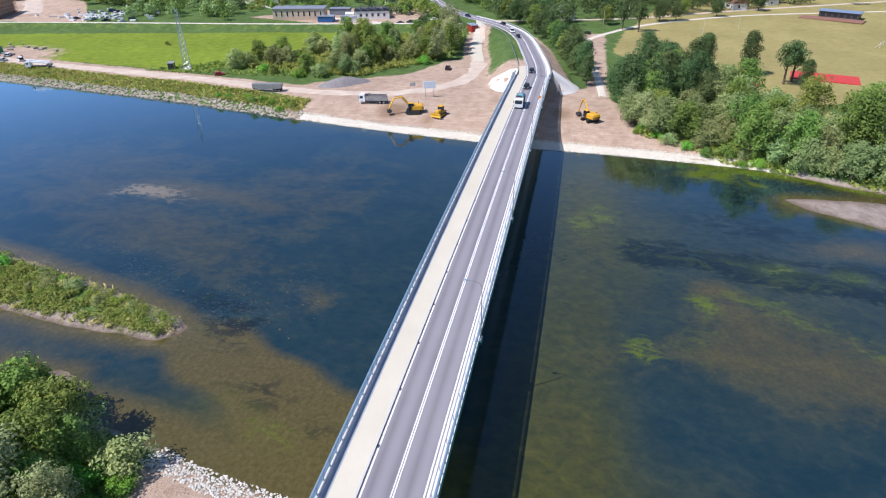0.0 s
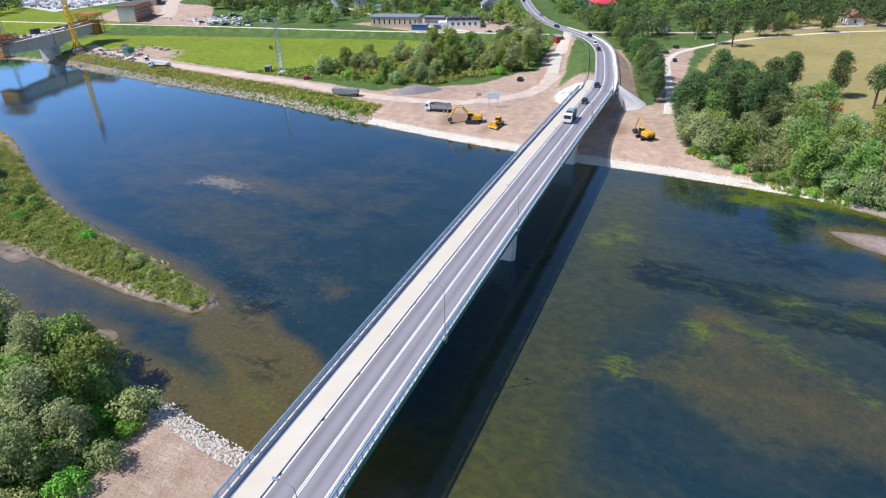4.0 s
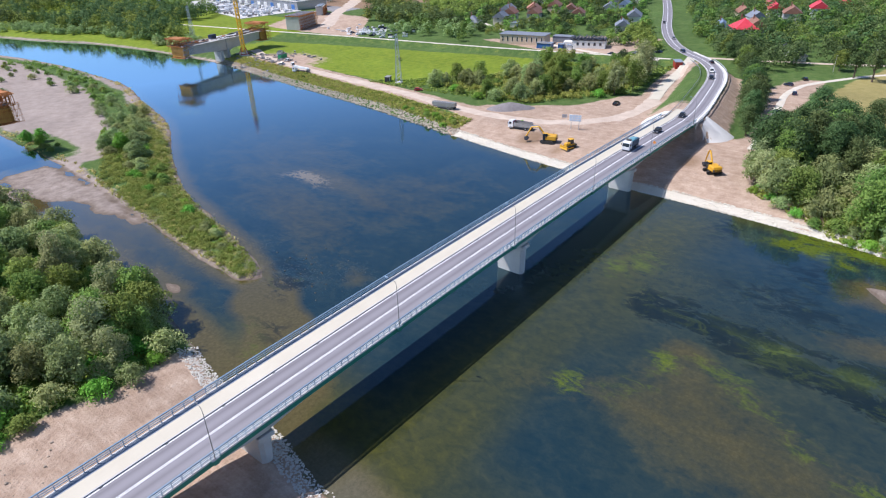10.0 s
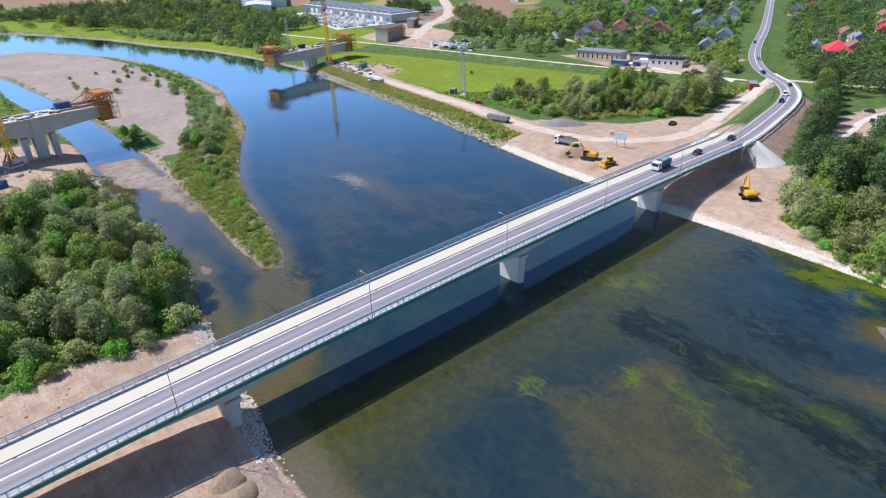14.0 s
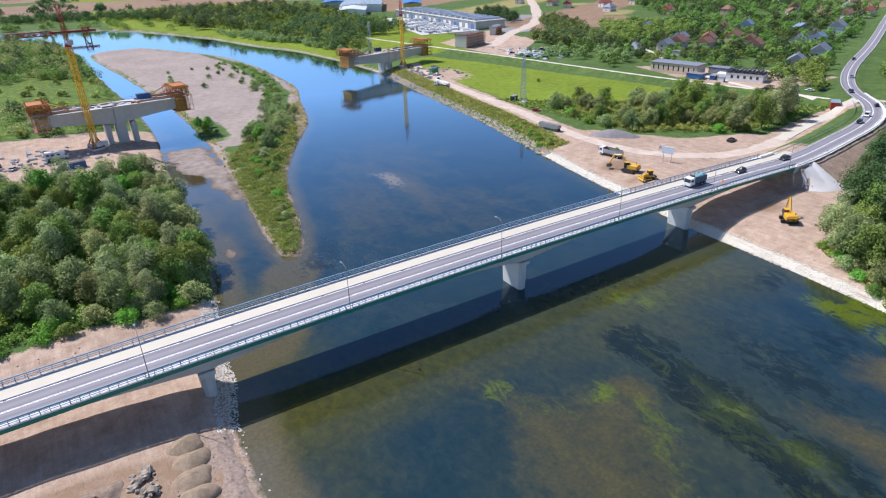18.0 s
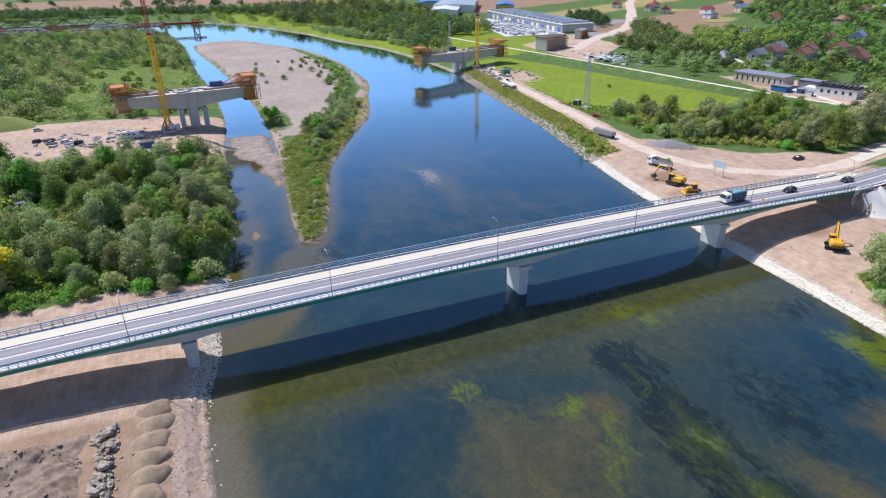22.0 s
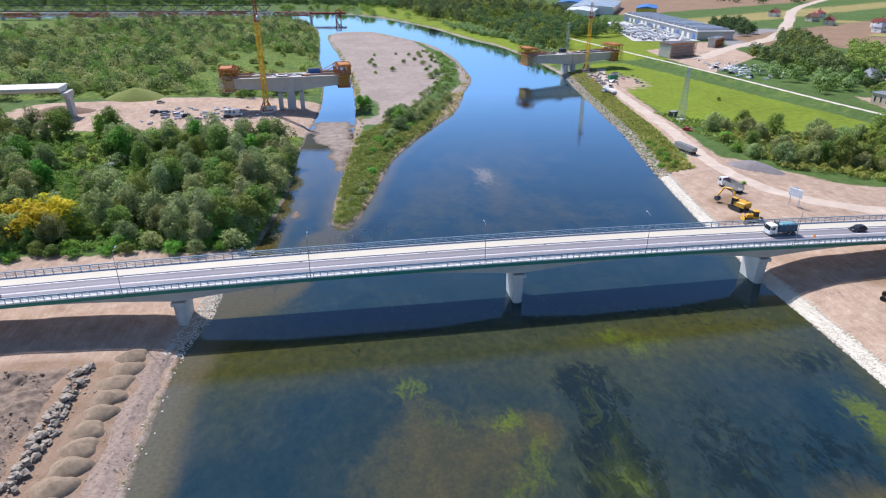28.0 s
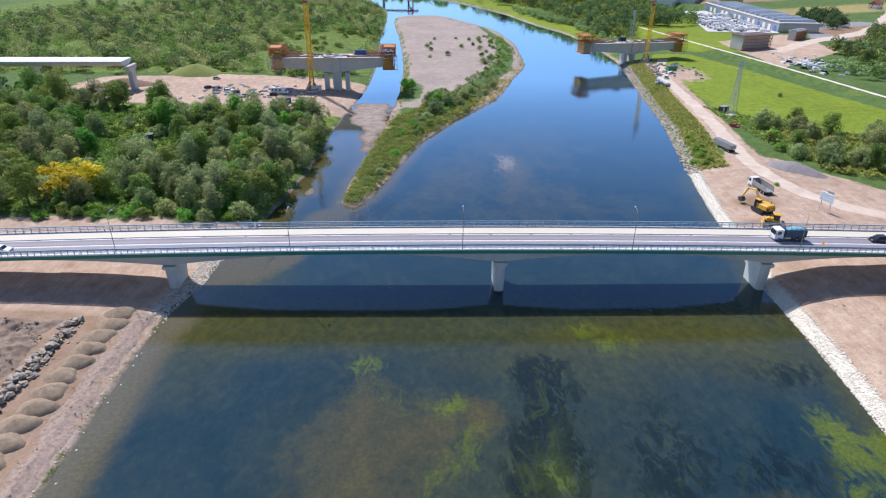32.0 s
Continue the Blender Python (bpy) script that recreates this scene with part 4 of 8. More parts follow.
def build_roads():
    line = smooth_line(ROAD, 5)
    pts = [(x, y, float(road_z(x)) if x > 118 else deck_z(x)) for x, y in line if x > 117.4]
    pts[0] = (118.0, 6.75 - 0.0, deck_z(118))

    def lay(name, lo, hi, up, thick, material, label, lane=False, only=None):
        q = [p for p in pts if only is None or only[0] <= p[0] <= only[1]]
        s = Shape()
        w = [lo + (hi - lo) * i / 8 for i in range(9)] if lane else [lo, hi]
        s.sweep(q, [(a, up) for a in w] + [(hi, up - thick), (lo, up - thick)])
        me = s.mesh(name, material)
        if lane:
            a = me.attributes.new("lane", "FLOAT", "POINT")
            a.data.foreach_set("value", np.array((list(np.linspace(0, 2, 9)) + [2, 0]) * len(q), np.float32))
        return tagged(new(name, me), label, kind="structure")

    c = -2.0
    lay("road", c - 3.6, c + 3.6, 0.0, 0.4, M_ASPHALT, "grey asphalt road curving away from the bridge", True)
    for o in (-3.3, -0.13, 0.13, 3.3):
        lay("road_marking", c + o - 0.08, c + o + 0.08, 0.008, 0.01, M_WHITE, "white painted road line")
    lay("pavement", c + 3.9, c + 6.6, 0.10, 0.4, M_PATH, "pale pavement beside the road", only=(117, 136))
    lay("verge", c - 5.0, c - 3.62, 0.02, 0.3, M_CONCRETE_NEW, "pale gravel verge of the road", only=(117, 262))
    lay("kerb", c + 3.62, c + 3.85, 0.13, 0.3, M_CONCRETE, "concrete road kerb", only=(117, 250))
    gl = [p for p in pts if p[0] < 245]
    for o, nm in ((c - 5.1, -1), (c + 6.9, 1)):
        s = Shape()
        g = thing("guard_rail", "galvanised steel guard rail on the curving approach", "guard rail", Matrix.Identity(4), "approach guard rails")
        s.sweep(gl, [(o, 0.45), (o + 0.05, 0.45), (o + 0.05, 0.8), (o, 0.8)])
        part("beam", s, M_STEEL, g)
        pm = Shape().box((0, 0, 0.2), (0.08, 0.08, 1.2)).mesh("post", M_STEEL)
        for i in range(0, len(gl) - 1):
            p0, p1 = Vector(gl[i]), Vector(gl[i + 1])
            d = (p1 - p0).normalized()
            q = part("post", pm, None, g)
            q.location = p0 + Vector((-d.y, d.x, 0)) * o
    # dirt track, levee path and other ways
    def ribbon(name, line, width, material, label, lift=0.07, d=4, jag=0.0):
        s = Shape()
        q = smooth_line(line, d)
        X, Y = np.array([p[0] for p in q]), np.array([p[1] for p in q])
        D = np.gradient(np.stack([X, Y], 1), axis=0)
        D /= np.linalg.norm(D, axis=1)[:, None]
        rows = 5
        for k in range(rows):
            o = (k / (rows - 1) - 0.5) * width
            wob = jag * wobble(X, Y, 4.0, k) if k in (0, rows - 1) else 0
            px, py = X - D[:, 1] * (o + wob), Y + D[:, 0] * (o + wob)
            pz = ground_z(px, py) + (lift if 0 < k < rows - 1 else -0.05)
            s.v += list(zip(px, py, pz))
        n = len(q)
        s.f = [(k * n + i, k * n + i + 1, (k + 1) * n + i + 1, (k + 1) * n + i) for k in range(rows - 1) for i in range(n - 1)]
        return piece(name, s, material, label, kind="structure")

    ribbon("dirt_road", TRACK, 7.5, M_DIRTROAD, "pale dusty dirt road worn by trucks", jag=1.2, d=2.5)
    ribbon("levee_path", LEVEE, 3.2, M_GRAVELPATH, "pale gravel path on the levee", 0.10)
    ribbon("lane", [(238, 60), (247, 100), (262, 150), (285, 190), (330, 260)], 4.0, M_GRAVELPATH, "pale village lane", 0.12)
    ribbon("park_path", [(120, -19), (150, -17), (185, -13), (205, -11), (225, -14), (242, -24), (262, -40), (285, -70), (310, -120), (345, -230)], 3.4, M_GRAVELPATH, "pale path round the sports field", 0.1)
    ribbon("side_road", [(262, 46), (270, 10), (285, -40), (320, -100), (380, -210)], 4.5, M_DIRTROAD, "pale side street", 0.1)
    ribbon("earth_road", [(240, 330), (300, 380), (380, 440), (480, 560), (640, 760), (900, 1000), (1500, 1500)], 14, M_DIRTROAD, "broad earth road works", 0.12, jag=3)
    piece("pedestrian_crossing", Shape().box((259, 49, 6.06), (8, 3.4, 0.1), 40), M_REDPAVE, "red painted crossing by the junction", kind="structure")


build_roads()


# ---- banks: stones, gravel heaps ----
def stones(name, spots, material, label, kind="stuff"):
    s = Shape()
    for i, (x, y, z, r) in enumerate(spots):
        s.blob((x, y, z), r, i, 0.62, 0.35)
    return piece(name, s, material, label, "stones", kind)


def bank_spots(line, y0, y1, across, per_m, r0, r1, seed, side=1):
    rng = random.Random(seed)
    pts = [p for p in smooth_line(line, 1.0) if y0 <= p[1] <= y1]
    out = []
    for (xa, ya), (xb, yb) in zip(pts[:-1], pts[1:]):
        d = math.hypot(xb - xa, yb - ya)
        for _ in range(int(per_m * d + rng.random())):
            t, o = rng.random(), rng.uniform(*across)
            nx, ny = (yb - ya) / d * side, -(xb - xa) / d * side
            out.append((xa + (xb - xa) * t + nx * o, ya + (yb - ya) * t + ny * o, rng.uniform(r0, r1)))
    X, Y = np.array([p[0] for p in out]), np.array([p[1] for p in out])
    Z = np.maximum(ground_z(X, Y), -0.2)
    return [(x, y, z + r * 0.15, r) for (x, y, r), z in zip(out, Z)]


stones("riprap", bank_spots(EAST, -64, 84, (-0.4, 3.4), 40, 0.13, 0.26, 1), M_WHITESTONE, "pale broken stone riprap along the river bank")
line = [p for p in smooth_line(EAST, 1.5) if -64 <= p[1] <= 84]
s = Shape()
for (xa, ya), (xb, yb) in zip(line, line[1:] + [(2 * line[-1][0] - line[-2][0], 2 * line[-1][1] - line[-2][1])]):
    d = math.hypot(xb - xa, yb - ya)
    for o in (-0.6, 0.4, 1.4, 2.4, 3.5):
        px, py = xa + (yb - ya) / d * o, ya - (xb - xa) / d * o
        s.v.append((px, py, float(ground_z(px, py)) + (0.09 if -0.5 < o < 3.4 else -0.1)))
s.f = [(i * 5 + j, i * 5 + j + 1, i * 5 + j + 6, i * 5 + j + 5) for i in range(len(line) - 1) for j in range(4)]
piece("riprap_bed", s, M_GRAVELPATH, "bed of fine pale crushed stone under the riprap", kind="structure")
stones("riprap", bank_spots(EAST, 83, 300, (-0.8, 3.8), 7.0, 0.3, 0.65, 2), M_BANKROCK, "coarse pale boulders along the grassy bank")
stones("riprap", bank_spots(WEST, -9, 42, (-0.8, 3.2), 36, 0.11, 0.24, 3, -1), M_STONE, "pale broken stone riprap round the bridge pier")
stones("shore_pebbles", bank_spots(WEST, -95, -8, (-4.0, 1.5), 1.3, 0.10, 0.24, 4, -1), M_STONE, "scattered pale pebbles on the shore")
stones("river_rocks", [(random.Random(i).gauss(-22, 5), random.Random(i + 900).gauss(45, 5), -0.08, random.Random(i + 40).uniform(0.12, 0.34)) for i in range(90)], M_WETSTONE,
       "dark stones breaking the surface in the rapids")


def heap(x, y, rx, ry, h, turn, material, name, label, seed, kind=""):
    s, n, m = Shape(), 20, 7
    rng = random.Random(seed)
    ph = [rng.uniform(0, 6.28) for _ in range(4)]
    c, sn = math.cos(radians(turn)), math.sin(radians(turn))
    base = gz(x, y)
    s.v.append((x, y, base + h))
    for i in range(1, m + 1):
        for j in range(n):
            a, k = 2 * math.pi * j / n, i / m
            w = 1 + 0.10 * math.sin(3 * a + ph[0]) + 0.06 * math.sin(5 * a + ph[1])
            u, v = rx * k * w * math.cos(a), ry * k * w * math.sin(a)
            px, py = x + u * c - v * sn, y + u * sn + v * c
            z = base + h * (1 - k ** 1.35) + 0.06 * h * math.sin(7 * a + ph[2] + 5 * k) * (1 - k)
            s.v.append((px, py, z if i < m else gz(px, py) - 0.15))
    s.f += [(0, 1 + j, 1 + (j + 1) % n) for j in range(n)]
    for i in range(m - 1):
        s.f += [(1 + i * n + j, 1 + (i + 1) * n + j, 1 + (i + 1) * n + (j + 1) % n, 1 + i * n + (j + 1) % n) for j in range(n)]
    return piece(name, s, material, label, "heap", kind, smooth=True)


for i in range(12):
    x, y = -73.9 - 0.05 * i * 4.25, -8.8 - 4.25 * i
    heap(x + 0.3 * math.sin(i * 2.1), y, 3.3 + 0.3 * math.sin(i), 2.75, 1.35 + 0.15 * math.cos(i * 1.7), 12, M_GRAVELPILE, "gravel_mound", "mound of brown gravel tipped by a lorry", i)["group"] = "gravel heaps"
heap(120, 79, 4.5, 11, 2.8, 35, surface("grey_spoil", (0.17, 0.15, 0.15), (0.27, 0.25, 0.25), 0.95, relief=0.04), "spoil_mound", "grey heap of crushed stone beside the track", 23)
heap(-140, 246, 15, 10, 5.5, 0, surface("overgrown_earth", (0.13, 0.17, 0.03), (0.22, 0.25, 0.06), 0.95, relief=0.05), "overgrown_mound", "rounded earth mound grown over with grass", 24)
heap(-168, 215, 16, 8, 3.5, 10, surface("dark_topsoil", (0.16, 0.10, 0.07), (0.24, 0.16, 0.11), 0.95, relief=0.05), "soil_mound", "dark brown heap of topsoil", 25)
rng = random.Random(77)
spots = []
for i in range(1500):
    x, y = rng.uniform(-112, -67.5), rng.uniform(-62, 34)
    if -3 < y < 15 and rng.random() < 0.7 or wobble(x, y, 6.0, 1.0) < 0.0:
        continue
    r = rng.uniform(0.05, 0.13) if rng.random() < 0.8 else rng.uniform(0.13, 0.30)
    spots.append((x, y, gz(x, y) + r * 0.2, r))
stones("rubble", spots, M_BANKSTONE, "loose stones and clods strewn over the bare bank")
spots = []
for i in range(900):
    x, y = rng.uniform(76, 128), rng.uniform(-40, 84)
    if wobble(x, y, 7.0, 2.0) < 0.1 or 0 < y < 12:
        continue
    r = rng.uniform(0.06, 0.2)
    spots.append((x, y, gz(x, y) + r * 0.2, r))
stones("rubble", spots, M_BANKSTONE, "loose stones and clods on the bare site ground")


def rough_ground(name, x0, x1, y0, y1, d, height, material, label, kind=""):
    """A sheet of uneven earth laid over the ground; its rim dips below it."""
    xs, ys = np.arange(x0, x1, d), np.arange(y0, y1, d)
    X, Y = np.meshgrid(xs, ys)
    rim = np.minimum.reduce([X - x0, xs[-1] - X, Y - y0, ys[-1] - Y])
    Z = ground_z(X, Y) + np.where(rim <= 0.01, -0.4, np.clip((rim - 1.2 + 1.4 * wobble(X, Y, 2.6, 1.0)) / 2.5, -0.1, 1) * np.maximum(height(X, Y), 0.03))
    n = len(xs)
    sh = Shape()
    sh.v = list(zip(X.ravel(), Y.ravel(), Z.ravel()))
    sh.f = [(j * n + i, j * n + i + 1, (j + 1) * n + i + 1, (j + 1) * n + i) for j in range(len(ys) - 1) for i in range(n - 1)]
    return piece(name, sh, material, label, "earth" if not kind else "", kind, smooth=True)


lumps = lambda x, y: 0.75 + 0.7 * wobble(x, y, 3.6, 1.0) + 0.5 * wobble(x, y, 1.3, 2.0) + 0.3 * wobble(x, y, 0.55, 3.0)
rough_ground("soil_bank", -104, -83.2, -66, -10.5, 0.36, lumps, M_SOIL, "rough low bank of dug brown soil and rubble", "structure")
ridges = lambda x, y: 0.2 + 0.16 * np.sin(x * 2.6 + 0.8 * wobble(x, y, 6.0, 1.0)) + 0.2 * wobble(x, y, 1.1, 4.0) + 0.1 * wobble(x, y, 0.5, 2.0)
rough_ground("gravel_berm", -72.2, -65.6, -66, -6.0, 0.36, ridges, M_BERM, "pinkish gravel berm graded along the water", "structure")
spots = []
for i in range(1500):
    x, y = rng.uniform(-101, -84.5), rng.uniform(-62, -13)
    r = rng.uniform(0.06, 0.14) if rng.random() < 0.8 else rng.uniform(0.14, 0.34)
    if wobble(x, y, 3.0, 5.0) > -0.1:
        spots.append((x, y, gz(x, y) + max(float(lumps(x, y)), 0.03) + r * 0.1, r))
stones("rubble", spots, M_SOIL, "clods and broken stone on the dug soil")
spots = []
for i in range(140):
    x, y = rng.uniform(-71.5, -66.0), rng.uniform(-60, -8)
    r = rng.uniform(0.05, 0.14)
    spots.append((x, y, gz(x, y) + max(float(ridges(x, y)), 0.03) + r * 0.05, r))
stones("rubble", spots, M_BERM, "gravel lumps on the graded berm")
pile = thing("boulder_pile", "long pile of rough grey quarry boulders", "boulders", Matrix.Identity(4))
rng = random.Random(8)
for i in range(290):
    t = rng.random()
    w = rng.uniform(-2.0, 2.0) * (0.75 + 0.25 * math.sin(t * 17))
    x, y = -81.0 - 1.0 * t + w, -11.5 - 40 * t
    r = rng.choice([0.2, 0.27, 0.33, 0.42, 0.55, 0.78])
    z = gz(x, y) + r * 0.3 + max(0.0, 1.6 - abs(w)) * rng.uniform(0.1, 0.7)
    q = part("boulder", Shape().blob((0, 0, 0), r, i, 0.7, 0.38), M_BOULDER, pile)
    q.location = (x, y, z)


# ---- trees ----
def leaf_mesh(name, clumps, material, rng, leaf, core=True, upright=0.0):
    """A crown: every clump is a ball of small leaf cards round a rough core of larger ones."""
    V, F = [], []
    for cx, cy, cz, cr, n in clumps:
        d = rng.normal(size=(n, 3))
        d /= np.linalg.norm(d, axis=1)[:, None]
        d[:, 2] = np.where(d[:, 2] < -0.5, -d[:, 2], d[:, 2])
        p = np.array([cx, cy, cz]) + d * cr * np.where(rng.random((n, 1)) < 0.82, rng.uniform(0.80, 1.14, (n, 1)), rng.uniform(0.4, 0.8, (n, 1))) * np.array([1, 1, 0.85])
        nrm = d + rng.normal(size=(n, 3)) * 0.34 + np.array([0, 0, 0.25])
        nrm /= np.linalg.norm(nrm, axis=1)[:, None]
        u = np.cross(nrm, rng.normal(size=(n, 3)))
        u /= np.linalg.norm(u, axis=1)[:, None]
        v = np.cross(nrm, u)
        s = leaf * rng.uniform(0.6, 1.35, (n, 1))
        q = np.stack([p - u * s * 0.5, p - v * s * 0.32 + nrm * s * 0.06, p + u * s * 0.5, p + v * s * 0.32 + nrm * s * 0.06], 1)
        k = sum(len(a) for a in V)
        V.append(q.reshape(-1, 3))
        F.append((np.arange(n * 4) + k).reshape(-1, 4))
    V, F = np.concatenate(V), np.concatenate(F)
    me = bpy.data.meshes.new(name)
    me.vertices.add(len(V))
    me.vertices.foreach_set("co", V.ravel())
    me.loops.add(F.size)
    me.loops.foreach_set("vertex_index", F.ravel())
    me.polygons.add(len(F))
    me.polygons.foreach_set("loop_start", np.arange(0, F.size, 4))
    me.polygons.foreach_set("loop_total", np.full(len(F), 4))
    me.update(calc_edges=True)
    me.materials.append(material)
    return me


def make_clumps(rng, h, w, base, count, per, shape="round"):
    """Clumps laid on limbs: round heads, tall poplars or low spreading bushes."""
    out = []
    lobes = [(0.42 * math.cos(q * 2.1 + w), 0.42 * math.sin(q * 2.1 + w), k) for q, k in enumerate(rng.uniform(0.62, 1.05, 3))] + [(0.0, 0.0, 1.08)]
    for i in range(count):
        t = (i + rng.uniform(0.1, 0.9)) / count
        a = i * 2.399 + rng.uniform(-0.5, 0.5)
        if shape == "round":
            z = base + (h - base) * (0.12 + 0.80 * t)
            prof = math.sqrt(max(0.05, 1 - (2 * t - 0.85) ** 2 / 1.35))
            cr = w * rng.uniform(0.20, 0.44)
        elif shape == "tall":
            z = base + (h - base) * (0.05 + 0.9 * t)
            prof = 0.35 + 0.65 * math.sin(math.pi * min(0.97, 0.15 + 0.8 * t))
            cr = w * rng.uniform(0.30, 0.46)
        else:
            z = h * (0.22 + 0.62 * t)
            prof = math.sqrt(max(0.06, 1 - t ** 1.8))
            cr = w * rng.uniform(0.34, 0.5)
        r = w * prof * rng.uniform(0.2, 1.0) * (0.78 if shape == "tall" else 1)
        ox, oy = 0.0, 0.0
        if shape == "round":
            lx, ly, lh = lobes[i % len(lobes)]
            ox, oy, r = lx * w, ly * w, r * 0.62
            z = base + (z - base) * lh
        out.append((ox + r * math.cos(a), oy + r * math.sin(a), z, cr, per))
    return out


def trunk_shape(h, r, clumps, rng, limbs):
    s = Shape()
    bend = rng.normal(size=2) * 0.3
    top = (bend[0], bend[1], h)
    s.rod((0, 0, -0.3), (bend[0] * 0.4, bend[1] * 0.4, h * 0.5), r, r * 0.7, 7)
    s.rod((bend[0] * 0.4, bend[1] * 0.4, h * 0.48), top, r * 0.7, r * 0.25, 6)
    for c in clumps[:limbs]:
        z = h * rng.uniform(0.35, 0.8)
        s.rod((bend[0] * z / h, bend[1] * z / h, z), (c[0] * 0.85, c[1] * 0.85, c[2]), r * 0.38, r * 0.10, 5)
    return s


TREES = {}


def tree_kind(key, name, label, h, w, base, count, per, leaf, material, seed, shape="round", category="tree", lr=None):
    rng = np.random.default_rng(seed)
    cl = make_clumps(rng, h, w, base, count, per, shape)
    root = thing(name, label, category, pose(0, 0, -60), "trees" if category == "tree" else "bushes")
    part("trunk", trunk_shape(h * 0.75, (lr or w * 0.055), cl, rng, 7), M_BARK, root)
    part("crown", leaf_mesh("crown", cl, material, rng, leaf), None, root)
    TREES[key] = [root, h, w, False]


tree_kind("willow_a", "willow_tree", "grey-green willow tree with a rounded crown", 9, 3.9, 1.0, 49, 80, 0.45, L_WILLOW, 1)
tree_kind("willow_b", "willow_tree", "grey-green willow tree with a broad uneven crown", 7.5, 4.2, 0.6, 49, 80, 0.45, L_WILLOW, 2)
tree_kind("willow_c", "willow_tree", "tall pale silvery willow tree", 11, 4.2, 1.5, 52, 81, 0.45, L_SILVER, 3)
tree_kind("green_a", "tree", "leafy green riverside tree", 9.5, 4.0, 1.2, 49, 80, 0.47, L_GREEN, 4)
tree_kind("green_b", "tree", "dense green broadleaf tree", 13, 5.0, 2.0, 60, 86, 0.50, L_GREEN, 5)
tree_kind("bright_a", "tree", "bright fresh green maple tree", 8.5, 4.0, 0.8, 49, 81, 0.50, L_BRIGHT, 6)
tree_kind("dark_a", "tree", "tall dark green poplar tree", 16, 4.6, 2.5, 63, 86, 0.50, L_DARK, 7, "tall")
tree_kind("dark_b", "tree", "large dark green broadleaf tree", 14, 6.0, 2.0, 69, 91, 0.53, L_DARK, 8)
tree_kind("pollard", "tree", "lopped tree with a bare trunk and round dark head", 15, 4.4, 6.0, 34, 60, 0.67, L_DARK, 9, lr=0.5)
tree_kind("yellow", "tree", "small tree turned yellow", 5.5, 3.2, 0.6, 24, 84, 0.45, L_YELLOW, 10)
tree_kind("bush_a", "bush", "low green leafy bush on rough ground", 3.4, 2.6, 0.2, 18, 80, 0.38, L_GREEN, 11, "bush", "bush")
tree_kind("bush_b", "bush", "low grey-green willow bush on the gravel", 3.8, 2.8, 0.2, 20, 80, 0.38, L_WILLOW, 12, "bush", "bush")
tree_kind("bush_c", "bush", "low bright green bush by the bank", 2.6, 2.4, 0.2, 16, 75, 0.38, L_BRIGHT, 13, "bush", "bush")
tree_kind("conifer", "spruce_tree", "dark pointed spruce in a garden", 11, 2.6, 0.8, 30, 50, 0.61, L_DARK, 14, "bush")


def plant(key, x, y, size=1.0, turn=None, z=None):
    rec = TREES[key]
    rng = random.Random(int(x * 131 + y * 977))
    turn = rng.uniform(0, 360) if turn is None else turn
    k = size * rng.uniform(0.9, 1.1)
    m = pose(x, y, (gz(x, y) if z is None else z) - 0.1, 0, 0, turn) @ Matrix.Diagonal((k, k, k * rng.uniform(0.9, 1.08), 1))
    if not rec[3]:
        rec[0].matrix_world = m
        rec[3] = True
        return rec[0]
    ob = copy_thing(rec[0], Matrix.Identity(4))
    ob.matrix_basis = m
    return ob


def scatter(poly, n, kinds, gap, seed, lo=0.75, hi=1.2, avoid=None):
    """Plants spread over an outline, no nearer to each other than gap."""
    rng = random.Random(seed)
    xs, ys = [p[0] for p in poly], [p[1] for p in poly]
    got, tries = [], 0
    while len(got) < n and tries < n * 40:
        tries += 1
        x, y = rng.uniform(min(xs), max(xs)), rng.uniform(min(ys), max(ys))
        if not inside(np.array([x]), np.array([y]), poly)[0] or any((x - a) ** 2 + (y - b) ** 2 < gap * gap for a, b in got):
            continue
        if avoid and avoid(x, y):
            continue
        got.append((x, y))
        plant(rng.choice(kinds), x, y, rng.uniform(lo, hi))


# woods on the west bank beyond the bridge
glades = [(-104, 92, 8), (-114, 103, 12), (-124, 112, 13), (-130, 128, 12), (-120, 86, 9), (-100, 48, 6), (-106, 66, 6), (-128, 60, 9), (-150, 90, 12), (-140, 150, 14), (-164, 148, 12), (-84, 110, 4), (-93, 84, 4)]
glade = lambda x, y: any((x - a) ** 2 + (y - b) ** 2 < r * r for a, b, r in glades)
scatter([(-118, 43), (-66, 44), (-59, 47), (-55, 60), (-52, 82), (-51, 108), (-51, 132), (-56, 139), (-66, 141), (-80, 144), (-100, 148), (-118, 158)], 128, ["willow_a", "willow_b", "willow_a", "green_a", "willow_b", "green_a", "bush_b", "bush_a", "willow_c", "green_a"], 4.3, 11, 0.7, 1.3, glade)
scatter([(-200, 46), (-118, 43), (-118, 164), (-140, 168), (-200, 180)], 120, ["willow_a", "willow_b", "green_a", "willow_c", "green_a", "green_b", "bright_a"], 4.6, 12, 0.85, 1.25, glade)
scatter([(-118, 38), (-66, 38), (-62, 43), (-118, 46)], 14, ["bush_a", "bush_b", "bush_c"], 4.0, 13)
scatter([(-132, 92), (-104, 86), (-108, 116), (-134, 140)], 14, ["bush_a", "bush_c", "bush_b"], 5.0, 43, 0.5, 0.9)
